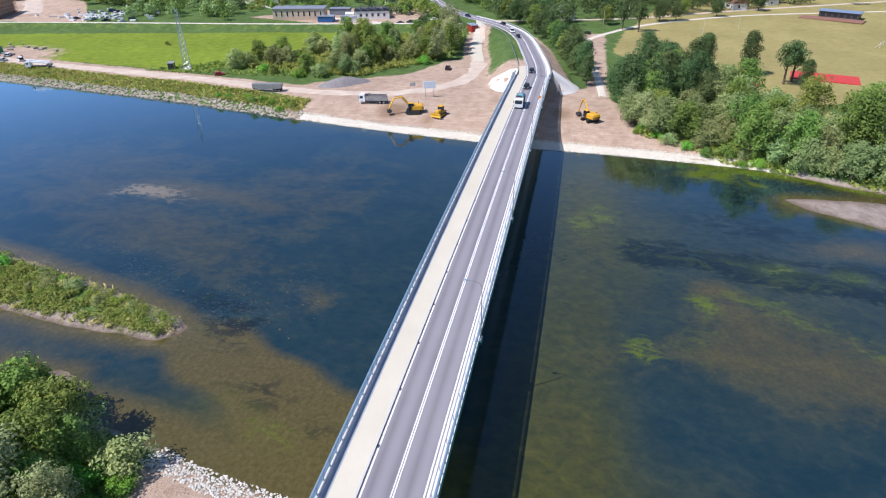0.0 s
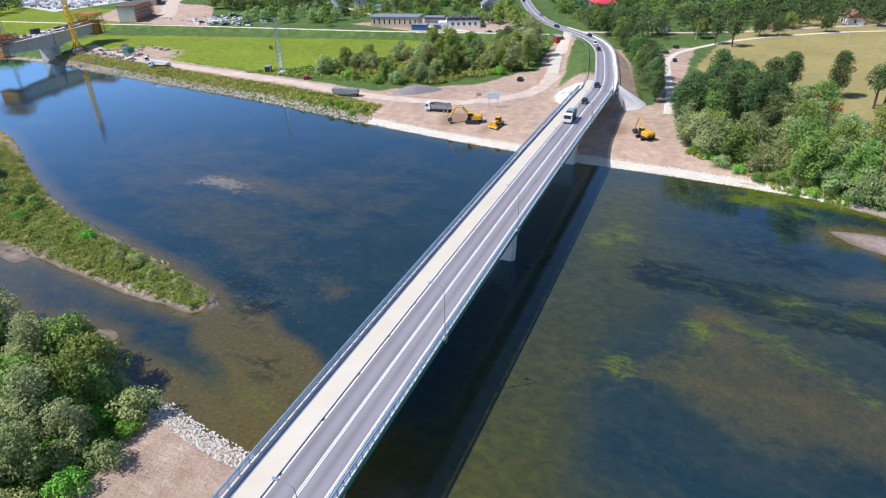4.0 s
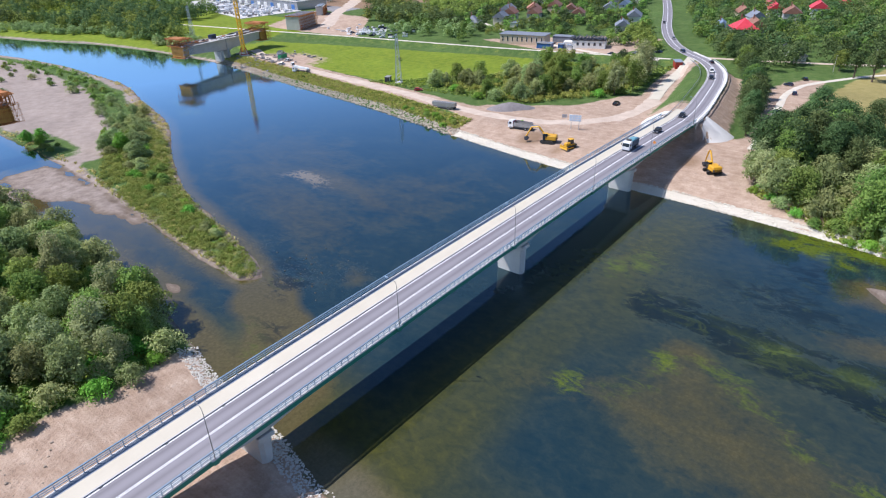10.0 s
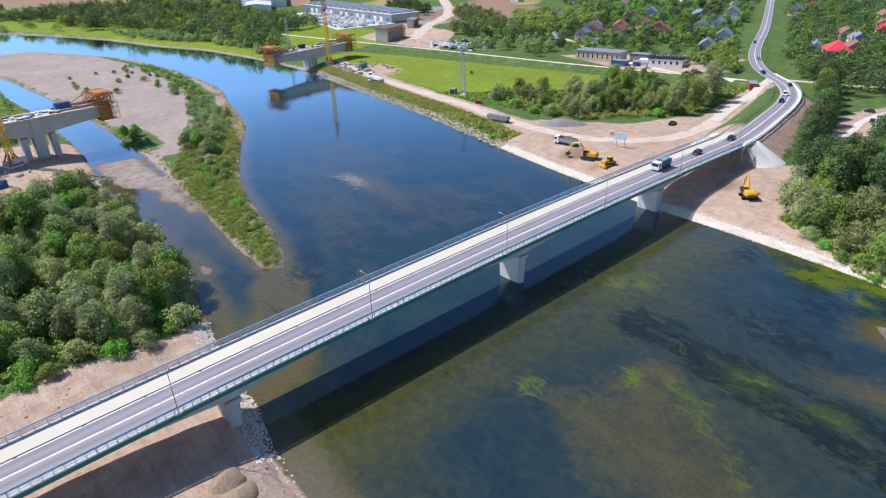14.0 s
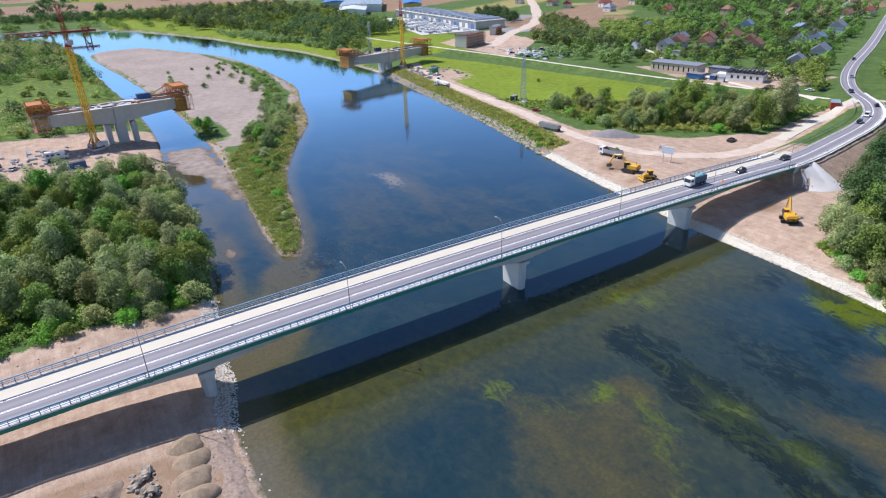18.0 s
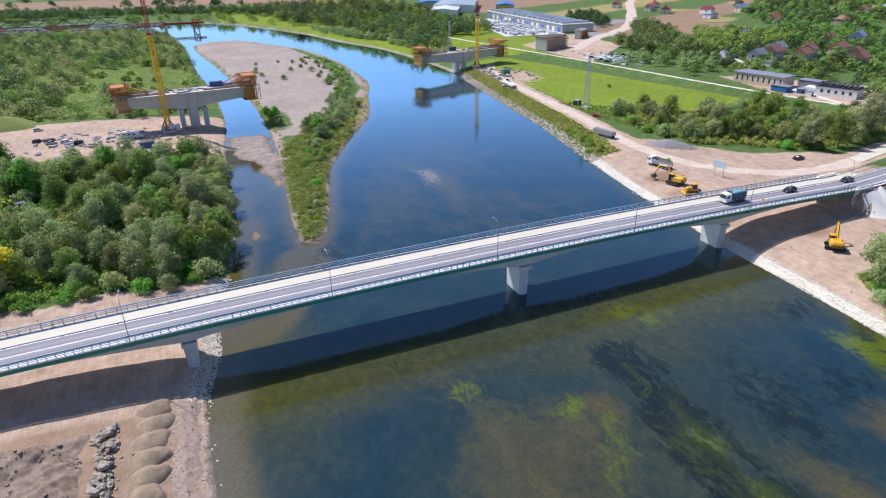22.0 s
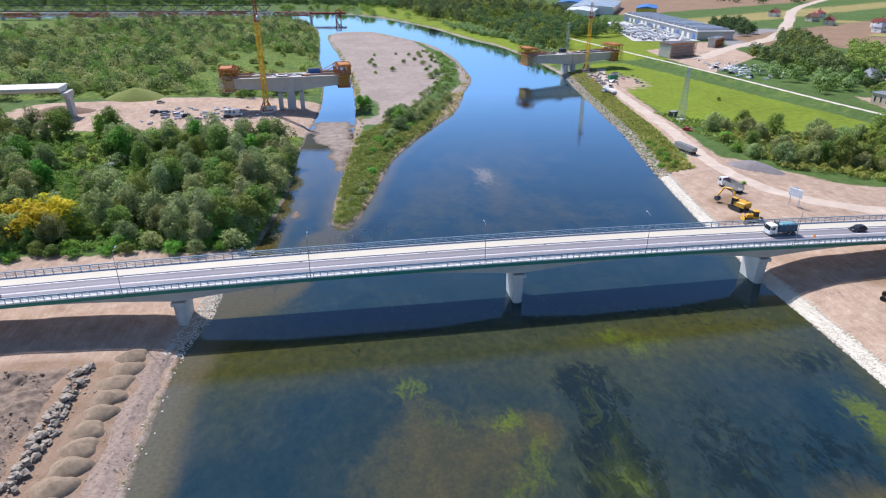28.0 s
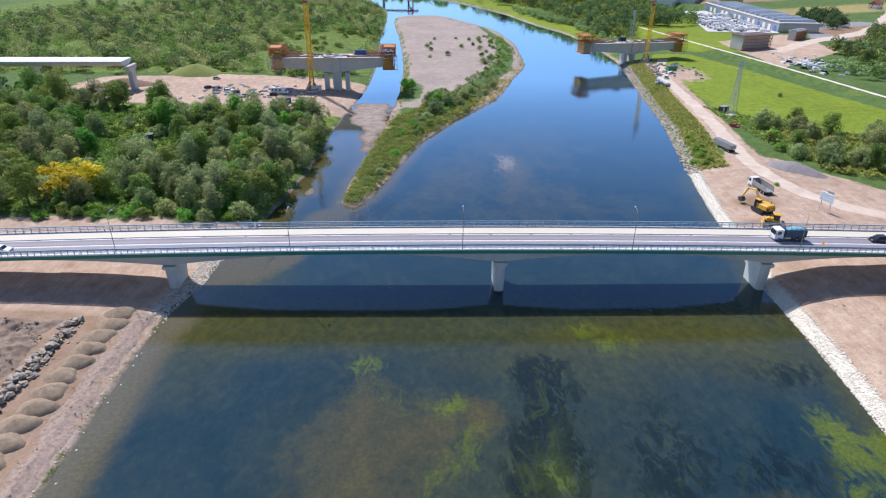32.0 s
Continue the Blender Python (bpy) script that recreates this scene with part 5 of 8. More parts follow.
for k, x, y, s in (("yellow", -113, 50, 2.0), ("yellow", -108, 54, 1.8), ("yellow", -119, 56, 1.9), ("yellow", -113, 58, 1.7), ("bright_a", -112, 125, 1.55), ("bright_a", -88, 140, 1.35), ("bright_a", -65, 126, 1.25), ("bright_a", -70, 130, 1.15), ("bright_a", -60, 130, 1.15), ("willow_b", -56, 140, 1.5), ("willow_a", -61, 143, 1.3),
                   ("willow_c", -70, 52, 1.15), ("willow_c", -77, 55, 1.05), ("green_a", -58, 54, 1.1), ("green_a", -63, 50, 1.0), ("green_a", -55, 62, 1.1), ("bush_b", -61, 43, 1.35), ("bush_c", -66, 47, 1.3), ("bush_c", -72, 46, 1.4), ("dark_a", -96, 128, 0.75), ("bush_c", -90, 66, 1.3),
                   ("willow_b", -97, 70, 1.3), ("willow_a", -92, 62, 1.25), ("willow_a", -102, 74, 1.2), ("willow_b", -84, 58, 1.2)):
    plant(k, x, y, s)
# island and bars
scatter([(-22, 88), (-12, 128), (4, 165), (16, 195), (8, 200), (-8, 172), (-20, 140)], 34, ["bush_b", "bush_c", "bush_a", "bush_a"], 2.8, 14, 0.4, 0.95)
scatter([(-33, 60), (-26, 64), (-20, 92), (-26, 92)], 16, ["bush_c", "bush_a", "bush_b"], 2.2, 44, 0.3, 0.6)
scatter([(-6, 158), (18, 192), (34, 226), (26, 228), (8, 205), (-8, 180)], 24, ["bush_b", "willow_b", "bush_b"], 4.0, 15, 0.6, 1.05)
scatter([(-4, 172), (4, 180), (0, 196), (-8, 190)], 5, ["bright_a", "green_a"], 4.5, 45, 0.6, 0.85)
scatter([(-22, 198), (-14, 200), (-12, 225), (-20, 228)], 6, ["bush_a", "bright_a"], 4, 16, 0.5, 0.75)
scatter([(22, 235), (40, 270), (46, 330), (40, 420), (26, 400), (30, 300)], 24, ["bush_b", "bush_a"], 7, 17, 0.5, 0.95)
scatter([(-10, 290), (25, 300), (30, 420), (-12, 420)], 9, ["bush_b"], 14, 18, 0.5, 0.8)
# east bank: trees south of the bridge, by the sports field
scatter([(82, -36), (96, -28), (126, -28), (144, -40), (130, -60), (108, -78), (98, -96), (90, -130), (56, -125), (60, -82), (70, -58)], 90, ["willow_a", "willow_a", "green_b", "willow_b", "green_a", "willow_b"], 4.6, 20, 0.95, 1.3)
scatter([(98, -28), (128, -26), (150, -36), (136, -54), (106, -50)], 24, ["dark_b", "dark_b", "dark_b", "dark_a"], 5.2, 21, 0.9, 1.15)
scatter([(64, -66), (72, -62), (80, -40), (90, -30), (84, -28), (72, -46)], 12, ["bush_a", "bush_b", "bush_c"], 3.2, 22, 0.7, 1.1)
for k, x, y, s in (("willow_c", 87, -31, 1.0), ("willow_b", 92, -28, 1.25), ("willow_c", 97, -27, 1.05), ("willow_a", 83, -36, 1.2), ("dark_b", 104, -28, 1.2), ("dark_b", 112, -26, 1.2), ("dark_b", 120, -25, 1.1), ("dark_b", 112, -34, 0.95), ("dark_b", 124, -42, 1.0), ("dark_a", 135, -13, 0.75), ("dark_a", 142, -12, 0.85), ("dark_b", 150, -9.5, 0.85), ("dark_b", 159, -8, 0.9), ("dark_b", 168, -6, 0.95), ("green_b", 177, -3.5, 0.95), ("dark_b", 187, -1.5, 0.95),
                   ("green_b", 198, 2, 1.05), ("dark_b", 210, 5, 1.0), ("dark_b", 222, 10, 0.95), ("green_b", 233, 15, 1.0), ("dark_b", 246, 18, 1.0), ("dark_b", 258, 26, 1.0), ("green_b", 272, 34, 1.0), ("pollard", 246, -38, 1.0), ("pollard", 250, -30, 0.95), ("green_b", 262, -22, 0.8), ("dark_a", 163, -58, 1.0), ("dark_a", 168, -60, 0.85), ("dark_a", 162, -75, 1.05), ("dark_b", 182, -47, 0.4), ("dark_b", 276, -51, 0.8),
                   ("pollard", 150, -86, 1.0), ("pollard", 155, -90, 0.95), ("dark_a", 146, -92, 0.7), ("dark_b", 280, -60, 0.75), ("dark_b", 296, -84, 0.7), ("green_b", 300, -66, 0.7), ("dark_b", 322, -112, 0.8)):
    plant(k, x, y, s)
# scrub between the dirt road and the levee
scatter([(132, 78), (150, 62), (172, 52), (200, 52), (218, 58), (212, 86), (196, 104), (170, 118), (142, 128), (130, 104)], 50, ["green_a", "willow_b", "green_a", "bush_a", "willow_a"], 4.6, 23, 0.8, 1.2)
for k, x, y, s in (("willow_c", 196, 52, 1.5), ("willow_c", 206, 56, 1.55), ("willow_c", 186, 50, 1.3), ("green_b", 176, 48, 1.0), ("willow_c", 165, 52, 1.1), ("dark_b", 213, 70, 0.75), ("green_b", 190, 96, 0.75), ("willow_b", 134, 132, 0.95), ("willow_b", 138, 128, 0.8), ("bush_a", 148, 116, 1.3), ("green_a", 222, 104, 0.55), ("bush_b", 128, 92, 1.2),
                   ("bush_c", 126, 100, 1.2), ("bush_c", 132, 118, 1.2), ("bush_c", 106, 64, 0.35), ("bush_a", 172, 190, 0.5), ("bush_a", 128, 112, 1.0), ("bush_c", 136, 88, 1.2), ("bush_c", 158, 56, 1.2), ("bush_a", 168, 50, 1.1)):
    plant(k, x, y, s)
# bushes on the riprap bank
scatter([(87, 86), (95, 88), (104, 118), (98, 122)], 9, ["bush_c", "bush_a"], 3.2, 24, 0.5, 0.8)


# ---- new bridge under construction ----
def lattice(s, a, b, w, bays, r, brace=0.6):
    """A square lattice mast from a to b."""
    a, b = Vector(a), Vector(b)
    q = (b - a).to_track_quat("Z", "Y").to_matrix()
    corner = [q @ Vector((x * w / 2, y * w / 2, 0)) for x, y in ((-1, -1), (1, -1), (1, 1), (-1, 1))]
    for c in corner:
        s.rod(a + c, b + c, r, n=4)
    for i in range(bays):
        p0, p1 = a.lerp(b, i / bays), a.lerp(b, (i + 1) / bays)
        for j in range(4):
            c0, c1 = corner[j], corner[(j + 1) % 4]
            s.rod(p0 + (c0 if i % 2 else c1), p1 + (c1 if i % 2 else c0), r * brace, n=4)
            s.rod(p1 + c0, p1 + c1, r * brace, n=4)
    return s


def scaffold(s, x0, x1, y0, y1, z0, z1, nx, ny, nz, r=0.09):
    """Bars of a form traveller or a scaffold tower."""
    X, Y, Z = np.linspace(x0, x1, nx), np.linspace(y0, y1, ny), np.linspace(z0, z1, nz)
    for x in X:
        for y in Y:
            s.rod((x, y, z0), (x, y, z1), r, n=4)
    for z in Z:
        for x in X:
            s.rod((x, y0, z), (x, y1, z), r, n=4)
        for y in Y:
            s.rod((x0, y, z), (x1, y, z), r, n=4)
    for y in Y:
        for a, c in zip(X[:-1], X[1:]):
            s.rod((a, y, z0), (c, y, z1), r * 0.8, n=4)
    return s


def build_cantilever(cx, cy, turn, deck, half, name_label, piers, deep):
    """One balanced cantilever with a form traveller at each end."""
    W = 12.5
    b = thing("unfinished_bridge", name_label, "bridge", pose(cx, cy, 0, 0, 0, turn), "bridge under construction")
    s = Shape()
    xs = np.linspace(-half, half, 25)
    for i, x in enumerate(xs):
        d = 5.4 + (deep - 5.4) * (1 - abs(x) / half) ** 1.3
        k = len(s.v)
        s.v += [(x, -W / 2, deck), (x, -W / 2, deck - 0.35), (x, -3.6, deck - 0.7), (x, -3.1, deck - d), (x, 3.1, deck - d), (x, 3.6, deck - 0.7), (x, W / 2, deck - 0.35), (x, W / 2, deck)]
        if i:
            s.f += [(k - 8 + j, k + j, k + (j + 1) % 8, k - 8 + (j + 1) % 8) for j in range(8)]
    n = len(s.v)
    s.f += [tuple(range(8)), tuple(range(n - 1, n - 9, -1))]
    part("box_girder", s, M_CONCRETE, b, "grey concrete box girder")
    s = Shape()
    for y in (-W / 2 + 0.15, W / 2 - 0.15):
        for h in (0.55, 1.1):
            s.rod((-half, y, deck + h), (half, y, deck + h), 0.035, n=4)
        for x in np.linspace(-half, half, 30):
            s.rod((x, y, deck), (x, y, deck + 1.15), 0.03, n=4)
    part("site_railing", s, M_RUST, b, "temporary rusty railing")
    z0 = gz(cx, cy) - 1
    for x in piers:
        wide = 4.2 if len(piers) == 3 and x == piers[1] else 2.2
        c = part("column", Shape().box((x, 0, (deck - deep + z0) / 2), (wide, 6.4, deck - deep - z0 + 0.2), bevel=0.25), M_CONCRETE, b, "concrete pier wall")
    for y in (-3.75, 3.75):
        part("pilaster", Shape().box((piers[1], y, deck - deep / 2 - 0.35), (3.4, 0.9, deep - 0.7), bevel=0.08), M_CONCRETE, b)
    for sg in (-1, 1):
        e = sg * half
        t = part("form_traveller", scaffold(Shape(), min(e - sg * 2.0, e + sg * 6.0), max(e - sg * 2.0, e + sg * 6.0), -W / 2 - 0.5, W / 2 + 0.5, deck + 0.3, deck + 4.2, 4, 5, 2, 0.13), M_RUST, b, "rusty orange steel form traveller")
        part("roof_grid", scaffold(Shape(), min(e - sg, e + sg * 6.4), max(e - sg, e + sg * 6.4), -W / 2 - 1, W / 2 + 1, deck + 4.3, deck + 4.7, 7, 9, 2, 0.10), M_RUST, t)
        for y in (-1, 1):
            part("side_form", Shape().box((e + sg * 2.2, y * 3.9, deck - 3.1), (4.6, 0.35, 5.8), bevel=0.05), M_PLY, t, "yellow side formwork")
            part("wing_form", Shape().box((e + sg * 2.2, y * 5.4, deck - 0.8), (4.6, 2.2, 0.3), bevel=0.05), M_PLY, t)
        part("bottom_platform", Shape().box((e + sg * 2.4, 0, deck - 6.3), (6.4, W * 0.85, 0.35), bevel=0.05), M_RUST, t)
        part("end_form", Shape().box((e + sg * 4.6, 0, deck - 3.1), (0.3, W * 0.8, 5.6)), M_PLY, t)
        s = Shape()
        for y in np.linspace(-W / 2 - 0.3, W / 2 + 0.3, 6):
            s.rod((e + sg * 5.4, y, deck - 6.0), (e + sg * 5.4, y, deck + 4.0), 0.07, n=4)
        for h in np.linspace(-5.2, 3.2, 7):
            s.rod((e + sg * 5.4, -W / 2 - 0.3, deck + h), (e + sg * 5.4, W / 2 + 0.3, deck + h), 0.06, n=4)
        part("hanger_frame", s, M_RUST, t)
        for y in (-3.8, 3.8):
            s = Shape()
            knots = [(e - sg * 9.0, deck + 0.9), (e - sg * 1.0, deck + 4.6), (e + sg * 5.6, deck + 3.4), (e - sg * 1.0, deck + 0.9), (e + sg * 5.6, deck + 0.9)]
            for i, j in ((0, 1), (1, 2), (0, 3), (3, 4), (1, 3), (2, 3), (2, 4)):
                s.rod((knots[i][0], y, knots[i][1]), (knots[j][0], y, knots[j][1]), 0.19, n=4)
            part("main_truss", s, M_RUST, t)
            part("rail_beam", Shape().box((e - sg * 5.5, y, deck + 0.42), (21.0, 0.55, 0.7), bevel=0.04), M_DIRTSTEEL, t)
        part("work_platform", scaffold(Shape(), min(e - sg * 0.5, e + sg * 6.8), max(e - sg * 0.5, e + sg * 6.8), -W / 2 - 1.6, -W / 2 - 0.4, deck - 6.0, deck + 1.0, 5, 2, 4, 0.06), M_CARSILVER if sg < 0 else M_RUST, t, "side scaffold of the traveller")
        part("platform_deck", Shape().box((e + sg * 3.0, 0, deck + 4.85), (5.6, W * 0.72, 0.12), bevel=0.02), M_RUST, t)
    m = b.matrix_world
    rng = random.Random(int(cx))
    for i in range(26):
        x, y = rng.uniform(-half * 0.8, half * 0.75), rng.uniform(-5, 5)
        c = rng.choice([M_CARWHITE, M_RUST, M_DIRTSTEEL, M_CARSILVER, M_DARKSTEEL])
        o = piece("timber_pallet", Shape().box((0, 0, 0.3), (rng.uniform(0.8, 3), rng.uniform(0.6, 1.6), rng.uniform(0.4, 0.8)), bevel=0.05), c, "stack of building material on the deck", "material stack", group="deck clutter")
        o.matrix_world = m @ pose(x, y, deck + 0.02, 0, 0, rng.uniform(-20, 20))
    for i in range(14):
        x, y, c = rng.uniform(-half * 0.75, half * 0.7), rng.uniform(-5.2, 5.2), rng.choice([M_RUST, M_DARKSTEEL, M_DIRTSTEEL])
        o = piece("steel_beam", Shape().box((0, 0, 0.45), (rng.uniform(5, 10), 0.34, 0.12)).box((0, 0, 0.06), (5, 0.34, 0.12)).box((0, 0, 0.25), (5, 0.12, 0.4)), c, "long weathered steel beam lying on the new deck", "beam", group="deck beams")
        o.matrix_world = m @ pose(x, y, deck + 0.02, 0, 0, rng.uniform(-7, 7))
    for i in range(7):
        x, y = rng.uniform(-half * 0.45, half * 0.45), rng.uniform(-4, 4)
        o = piece("plastic_sheet", Shape().box((0, 0, 0.12), (rng.uniform(2.5, 5), rng.uniform(1.5, 3), 0.24), bevel=0.1), M_CARWHITE, "white plastic sheet spread over stacked material", "sheet", group="deck sheets")
        o.matrix_world = m @ pose(x, y, deck + 0.02, 0, 0, rng.uniform(-15, 15))
    return m


mw = build_cantilever(-56, 212, 4, 19.0, 26.0, "unfinished concrete bridge arms with rusty form travellers", (-4.2, 1.2, 6.6), 8.2)
me_ = build_cantilever(127, 300, 10, 14.6, 30.0, "unfinished concrete bridge arms on the river bank", (-4.0, 1.5), 7.4)


def container(m, material, label, size=(6.0, 2.4, 2.5)):
    c = thing("site_container", label, "container", m, "site containers")
    L, W, H = size
    part("body", Shape().box((0, 0, H / 2 + 0.1), (L, W, H), bevel=0.06), material, c)
    for x in np.linspace(-L / 2 + 0.4, L / 2 - 0.4, 9):
        part("rib", Shape().box((x, -W / 2 - 0.02, H / 2 + 0.1), (0.14, 0.06, H * 0.86)), material, c)
    part("roof_rim", Shape().box((0, 0, H + 0.12), (L + 0.05, W + 0.05, 0.08)), M_DARKSTEEL, c)
    part("door", Shape().box((L / 2 + 0.02, 0, H / 2 + 0.1), (0.05, W * 0.8, H * 0.85)), material, c)
    return c


container(mw @ pose(14, 1.5, 19.02), M_BLUE, "blue steel site container on the new deck")
container(me_ @ pose(-6, 1.0, 14.62), M_CARNAVY, "dark blue container on the new deck", (4.5, 2.4, 2.6))


def build_crane(x, y, mast_top, red_top, turn, jib, label):
    g = gz(x, y)
    c = thing("tower_crane", label, "crane", pose(x, y, g, 0, 0, turn), "tower cranes")
    part("ballast", Shape().box((0, 0, 0.6), (5, 5, 1.2), bevel=0.2).box((1.9, -1.6, 1.9), (5.2, 1.5, 2.6), bevel=0.1).box((-1.6, 1.6, 1.7), (1.4, 3.0, 1.4), bevel=0.1), M_CONCRETE_NEW, c, "concrete ballast blocks")
    s = Shape()
    for a, b in ((-2, -2), (2, -2), (2, 2), (-2, 2)):
        s.rod((a * 1.25, b * 1.25, 1.0), (a * 0.45, b * 0.45, 5.2), 0.28, n=4).rod((a * 1.25, b * 1.25, 1.2), (-b * 1.25, a * 1.25, 1.2), 0.25, n=4)
    part("base_frame", s, M_CRANERED, c)
    part("mast", lattice(Shape(), (0, 0, 1.2), (0, 0, mast_top - g), 1.9, int(mast_top / 2.0), 0.19), M_CRANE, c, "yellow lattice mast")
    part("slewing_ring", Shape().rod((0, 0, mast_top - g), (0, 0, mast_top - g + 1.2), 1.3, 1.2, 12), M_CRANERED, c)
    cab = part("cab", Shape().box((0.4, -1.7, mast_top - g + 1.9), (1.8, 1.5, 2.0), bevel=0.15), M_CARSILVER, c, "grey operator cab")
    part("window", Shape().box((1.34, -1.7, mast_top - g + 2.1), (0.06, 1.2, 1.2)), M_GLASS, cab)
    part("tower_head", lattice(Shape(), (0, 0, mast_top - g + 1.2), (0, 0, red_top - g), 1.3, max(3, int((red_top - mast_top) / 1.8)), 0.11), M_CRANERED, c, "red tower head")
    if jib:
        z = mast_top - g + 2.8
        part("jib", lattice(Shape(), (1, 0, z), (jib, 0, z), 1.3, int(jib / 2.2), 0.09), M_CRANERED, c, "red lattice jib")
        part("counter_jib", lattice(Shape(), (-1, 0, z), (-13, 0, z), 1.3, 6, 0.09), M_CRANERED, c)
        part("counterweight", Shape().box((-12, 0, z - 1.2), (2.4, 1.4, 2.4), bevel=0.1), M_CONCRETE, c)
    return c


build_crane(-66.8, 203.0, 45.5, 62.0, 20, 0, "tall tower crane with yellow mast and red head")
build_crane(135, 290, 37.5, 47.0, 70, 0, "tower crane with orange-yellow mast on the bank")


def build_viaduct():
    v = thing("viaduct", "finished pale viaduct span ending on a hammerhead pier", "viaduct", pose(-160, 205, 0, 0, 0, 2))
    part("deck", Shape().prism([(-7, 17.2), (-3.2, 15.2), (3.2, 15.2), (7, 17.2), (7, 17.8), (-7, 17.8)], -260, 0, "x"), M_CONCRETE_NEW, v, "pale concrete deck")
    part("deck_edge", Shape().box((-130, -7.05, 17.5), (260, 0.2, 0.8)), M_CONCRETE, v)
    for x in (1.5, -46, -92, -140):
        p = part("pier", Shape().prism([(-1.8, -1), (1.8, -1), (2.4, 12.0), (5.0, 13.4), (5.0, 15.1), (-5.0, 15.1), (-5.0, 13.4), (-2.4, 12.0)], x - 1.1, x + 1.1, "x"), M_CONCRETE, v, "hammerhead concrete pier")


build_viaduct()
# piers and boxes beyond the levee
for x, y, sx, sy, h, t in ((230, 347, 25, 12, 9.5, 20), (287, 388, 17, 6, 6.5, 40)):
    a = thing("unfinished_pier", "grey unfinished concrete bridge pier with scaffolding", "pier", pose(x, y, gz(x, y), 0, 0, t))
    part("block", Shape().box((0, 0, h / 2), (sx, sy, h), bevel=0.2), M_CONCRETE, a)
    part("top_formwork", Shape().box((0, 0, h + 0.35), (sx + 0.8, sy + 0.8, 0.5), bevel=0.06), M_RUST if sy > 8 else M_CONCRETE, a)
    for i in range(6):
        part("beam", Shape().box((0, -sy / 2 + 1 + i * (sy - 2) / 5, h + 0.9), (sx + 2, 0.5, 0.4)), M_CARSILVER, a)
    part("scaffold", scaffold(Shape(), -sx / 2 - 1.2, sx / 2 + 1.2, -sy / 2 - 1.4, -sy / 2 - 0.6, -1.0, h, 12, 2, 6, 0.08), M_RUST, a)
    part("scaffold", scaffold(Shape(), sx / 2 + 0.6, sx / 2 + 1.6, -sy / 2, sy / 2, -1.0, h, 2, 7, 6, 0.08), M_RUST, a)


def build_truss(x0, y0, x1, y1, z, h, spans, material, label, name="truss_bridge", panels=None):
    L = math.hypot(x1 - x0, y1 - y0)
    t = thing(name, label, "bridge", pose(x0, y0, 0, 0, 0, math.degrees(math.atan2(y1 - y0, x1 - x0))))
    n = spans * 8
    for y in (-2.6, 2.6):
        s = Shape()
        s.box((L / 2, y, z), (L, 0.5, 0.9)).box((L / 2, y, z + h), (L, 0.4, 0.5))
        for i in range(n):
            a, b = L * i / n, L * (i + 1) / n
            s.rod((a, y, z if i % 2 else z + h), (b, y, z + h if i % 2 else z), 0.28, n=4)
            s.rod((a, y, z), (a, y, z + h), 0.18, n=4)
        part("truss", s, material, t)
        if panels is not None:
            for k in range(1, spans, 2):
                c = Shape().box((L * (k + 0.5) / spans, y - 0.3, z), (L / spans * 0.8, 0.3, 1.5)).box((L * (k + 0.5) / spans, y - 0.3, z + h), (L / spans * 0.8, 0.3, 1.1))
                for i in range(6):
                    x0, x1 = L * (k + 0.1 + 0.8 * i / 6) / spans, L * (k + 0.1 + 0.8 * (i + 1) / 6) / spans
                    c.rod((x0, y - 0.3, z if i % 2 else z + h), (x1, y - 0.3, z + h if i % 2 else z), 0.4, n=4)
                part("truss_section", c, panels, t, "white painted truss section")
    part("deck", Shape().box((L / 2, 0, z), (L, 5.2, 0.5)), M_DARKSTEEL, t)
    for i in range(spans + 1):
        part("pier", Shape().box((L * i / spans, 0, z / 2 - 1), (2.5, 6, z + 1.5), bevel=0.3), M_CONCRETE, t)


M_TRUSS = paint("dark_green_steel", (0.06, 0.075, 0.075), 0.6)
build_truss(-560, 800, -110, 742, 9.5, 7.0, 6, M_TRUSS, "old dark steel railway truss bridge far upstream")
build_truss(-420, 735, -60, 706, 7.0, 4.0, 9, paint("red_truss", (0.46, 0.07, 0.06), 0.6), "red and white temporary steel truss bridge", "temporary_bridge", M_CARWHITE)
g = thing("launching_girder", "red launching girder on a trestle over the river", "girder", pose(-40, 716, 0, 0, 0, -4))
part("girder", Shape().box((0, 0, 8.5), (46, 3, 2.2), bevel=0.2), M_CRANERED, g)
part("trestle", scaffold(Shape(), 10, 16, -2, 2, -1.5, 12, 2, 2, 3, 0.5), M_CRANERED, g)


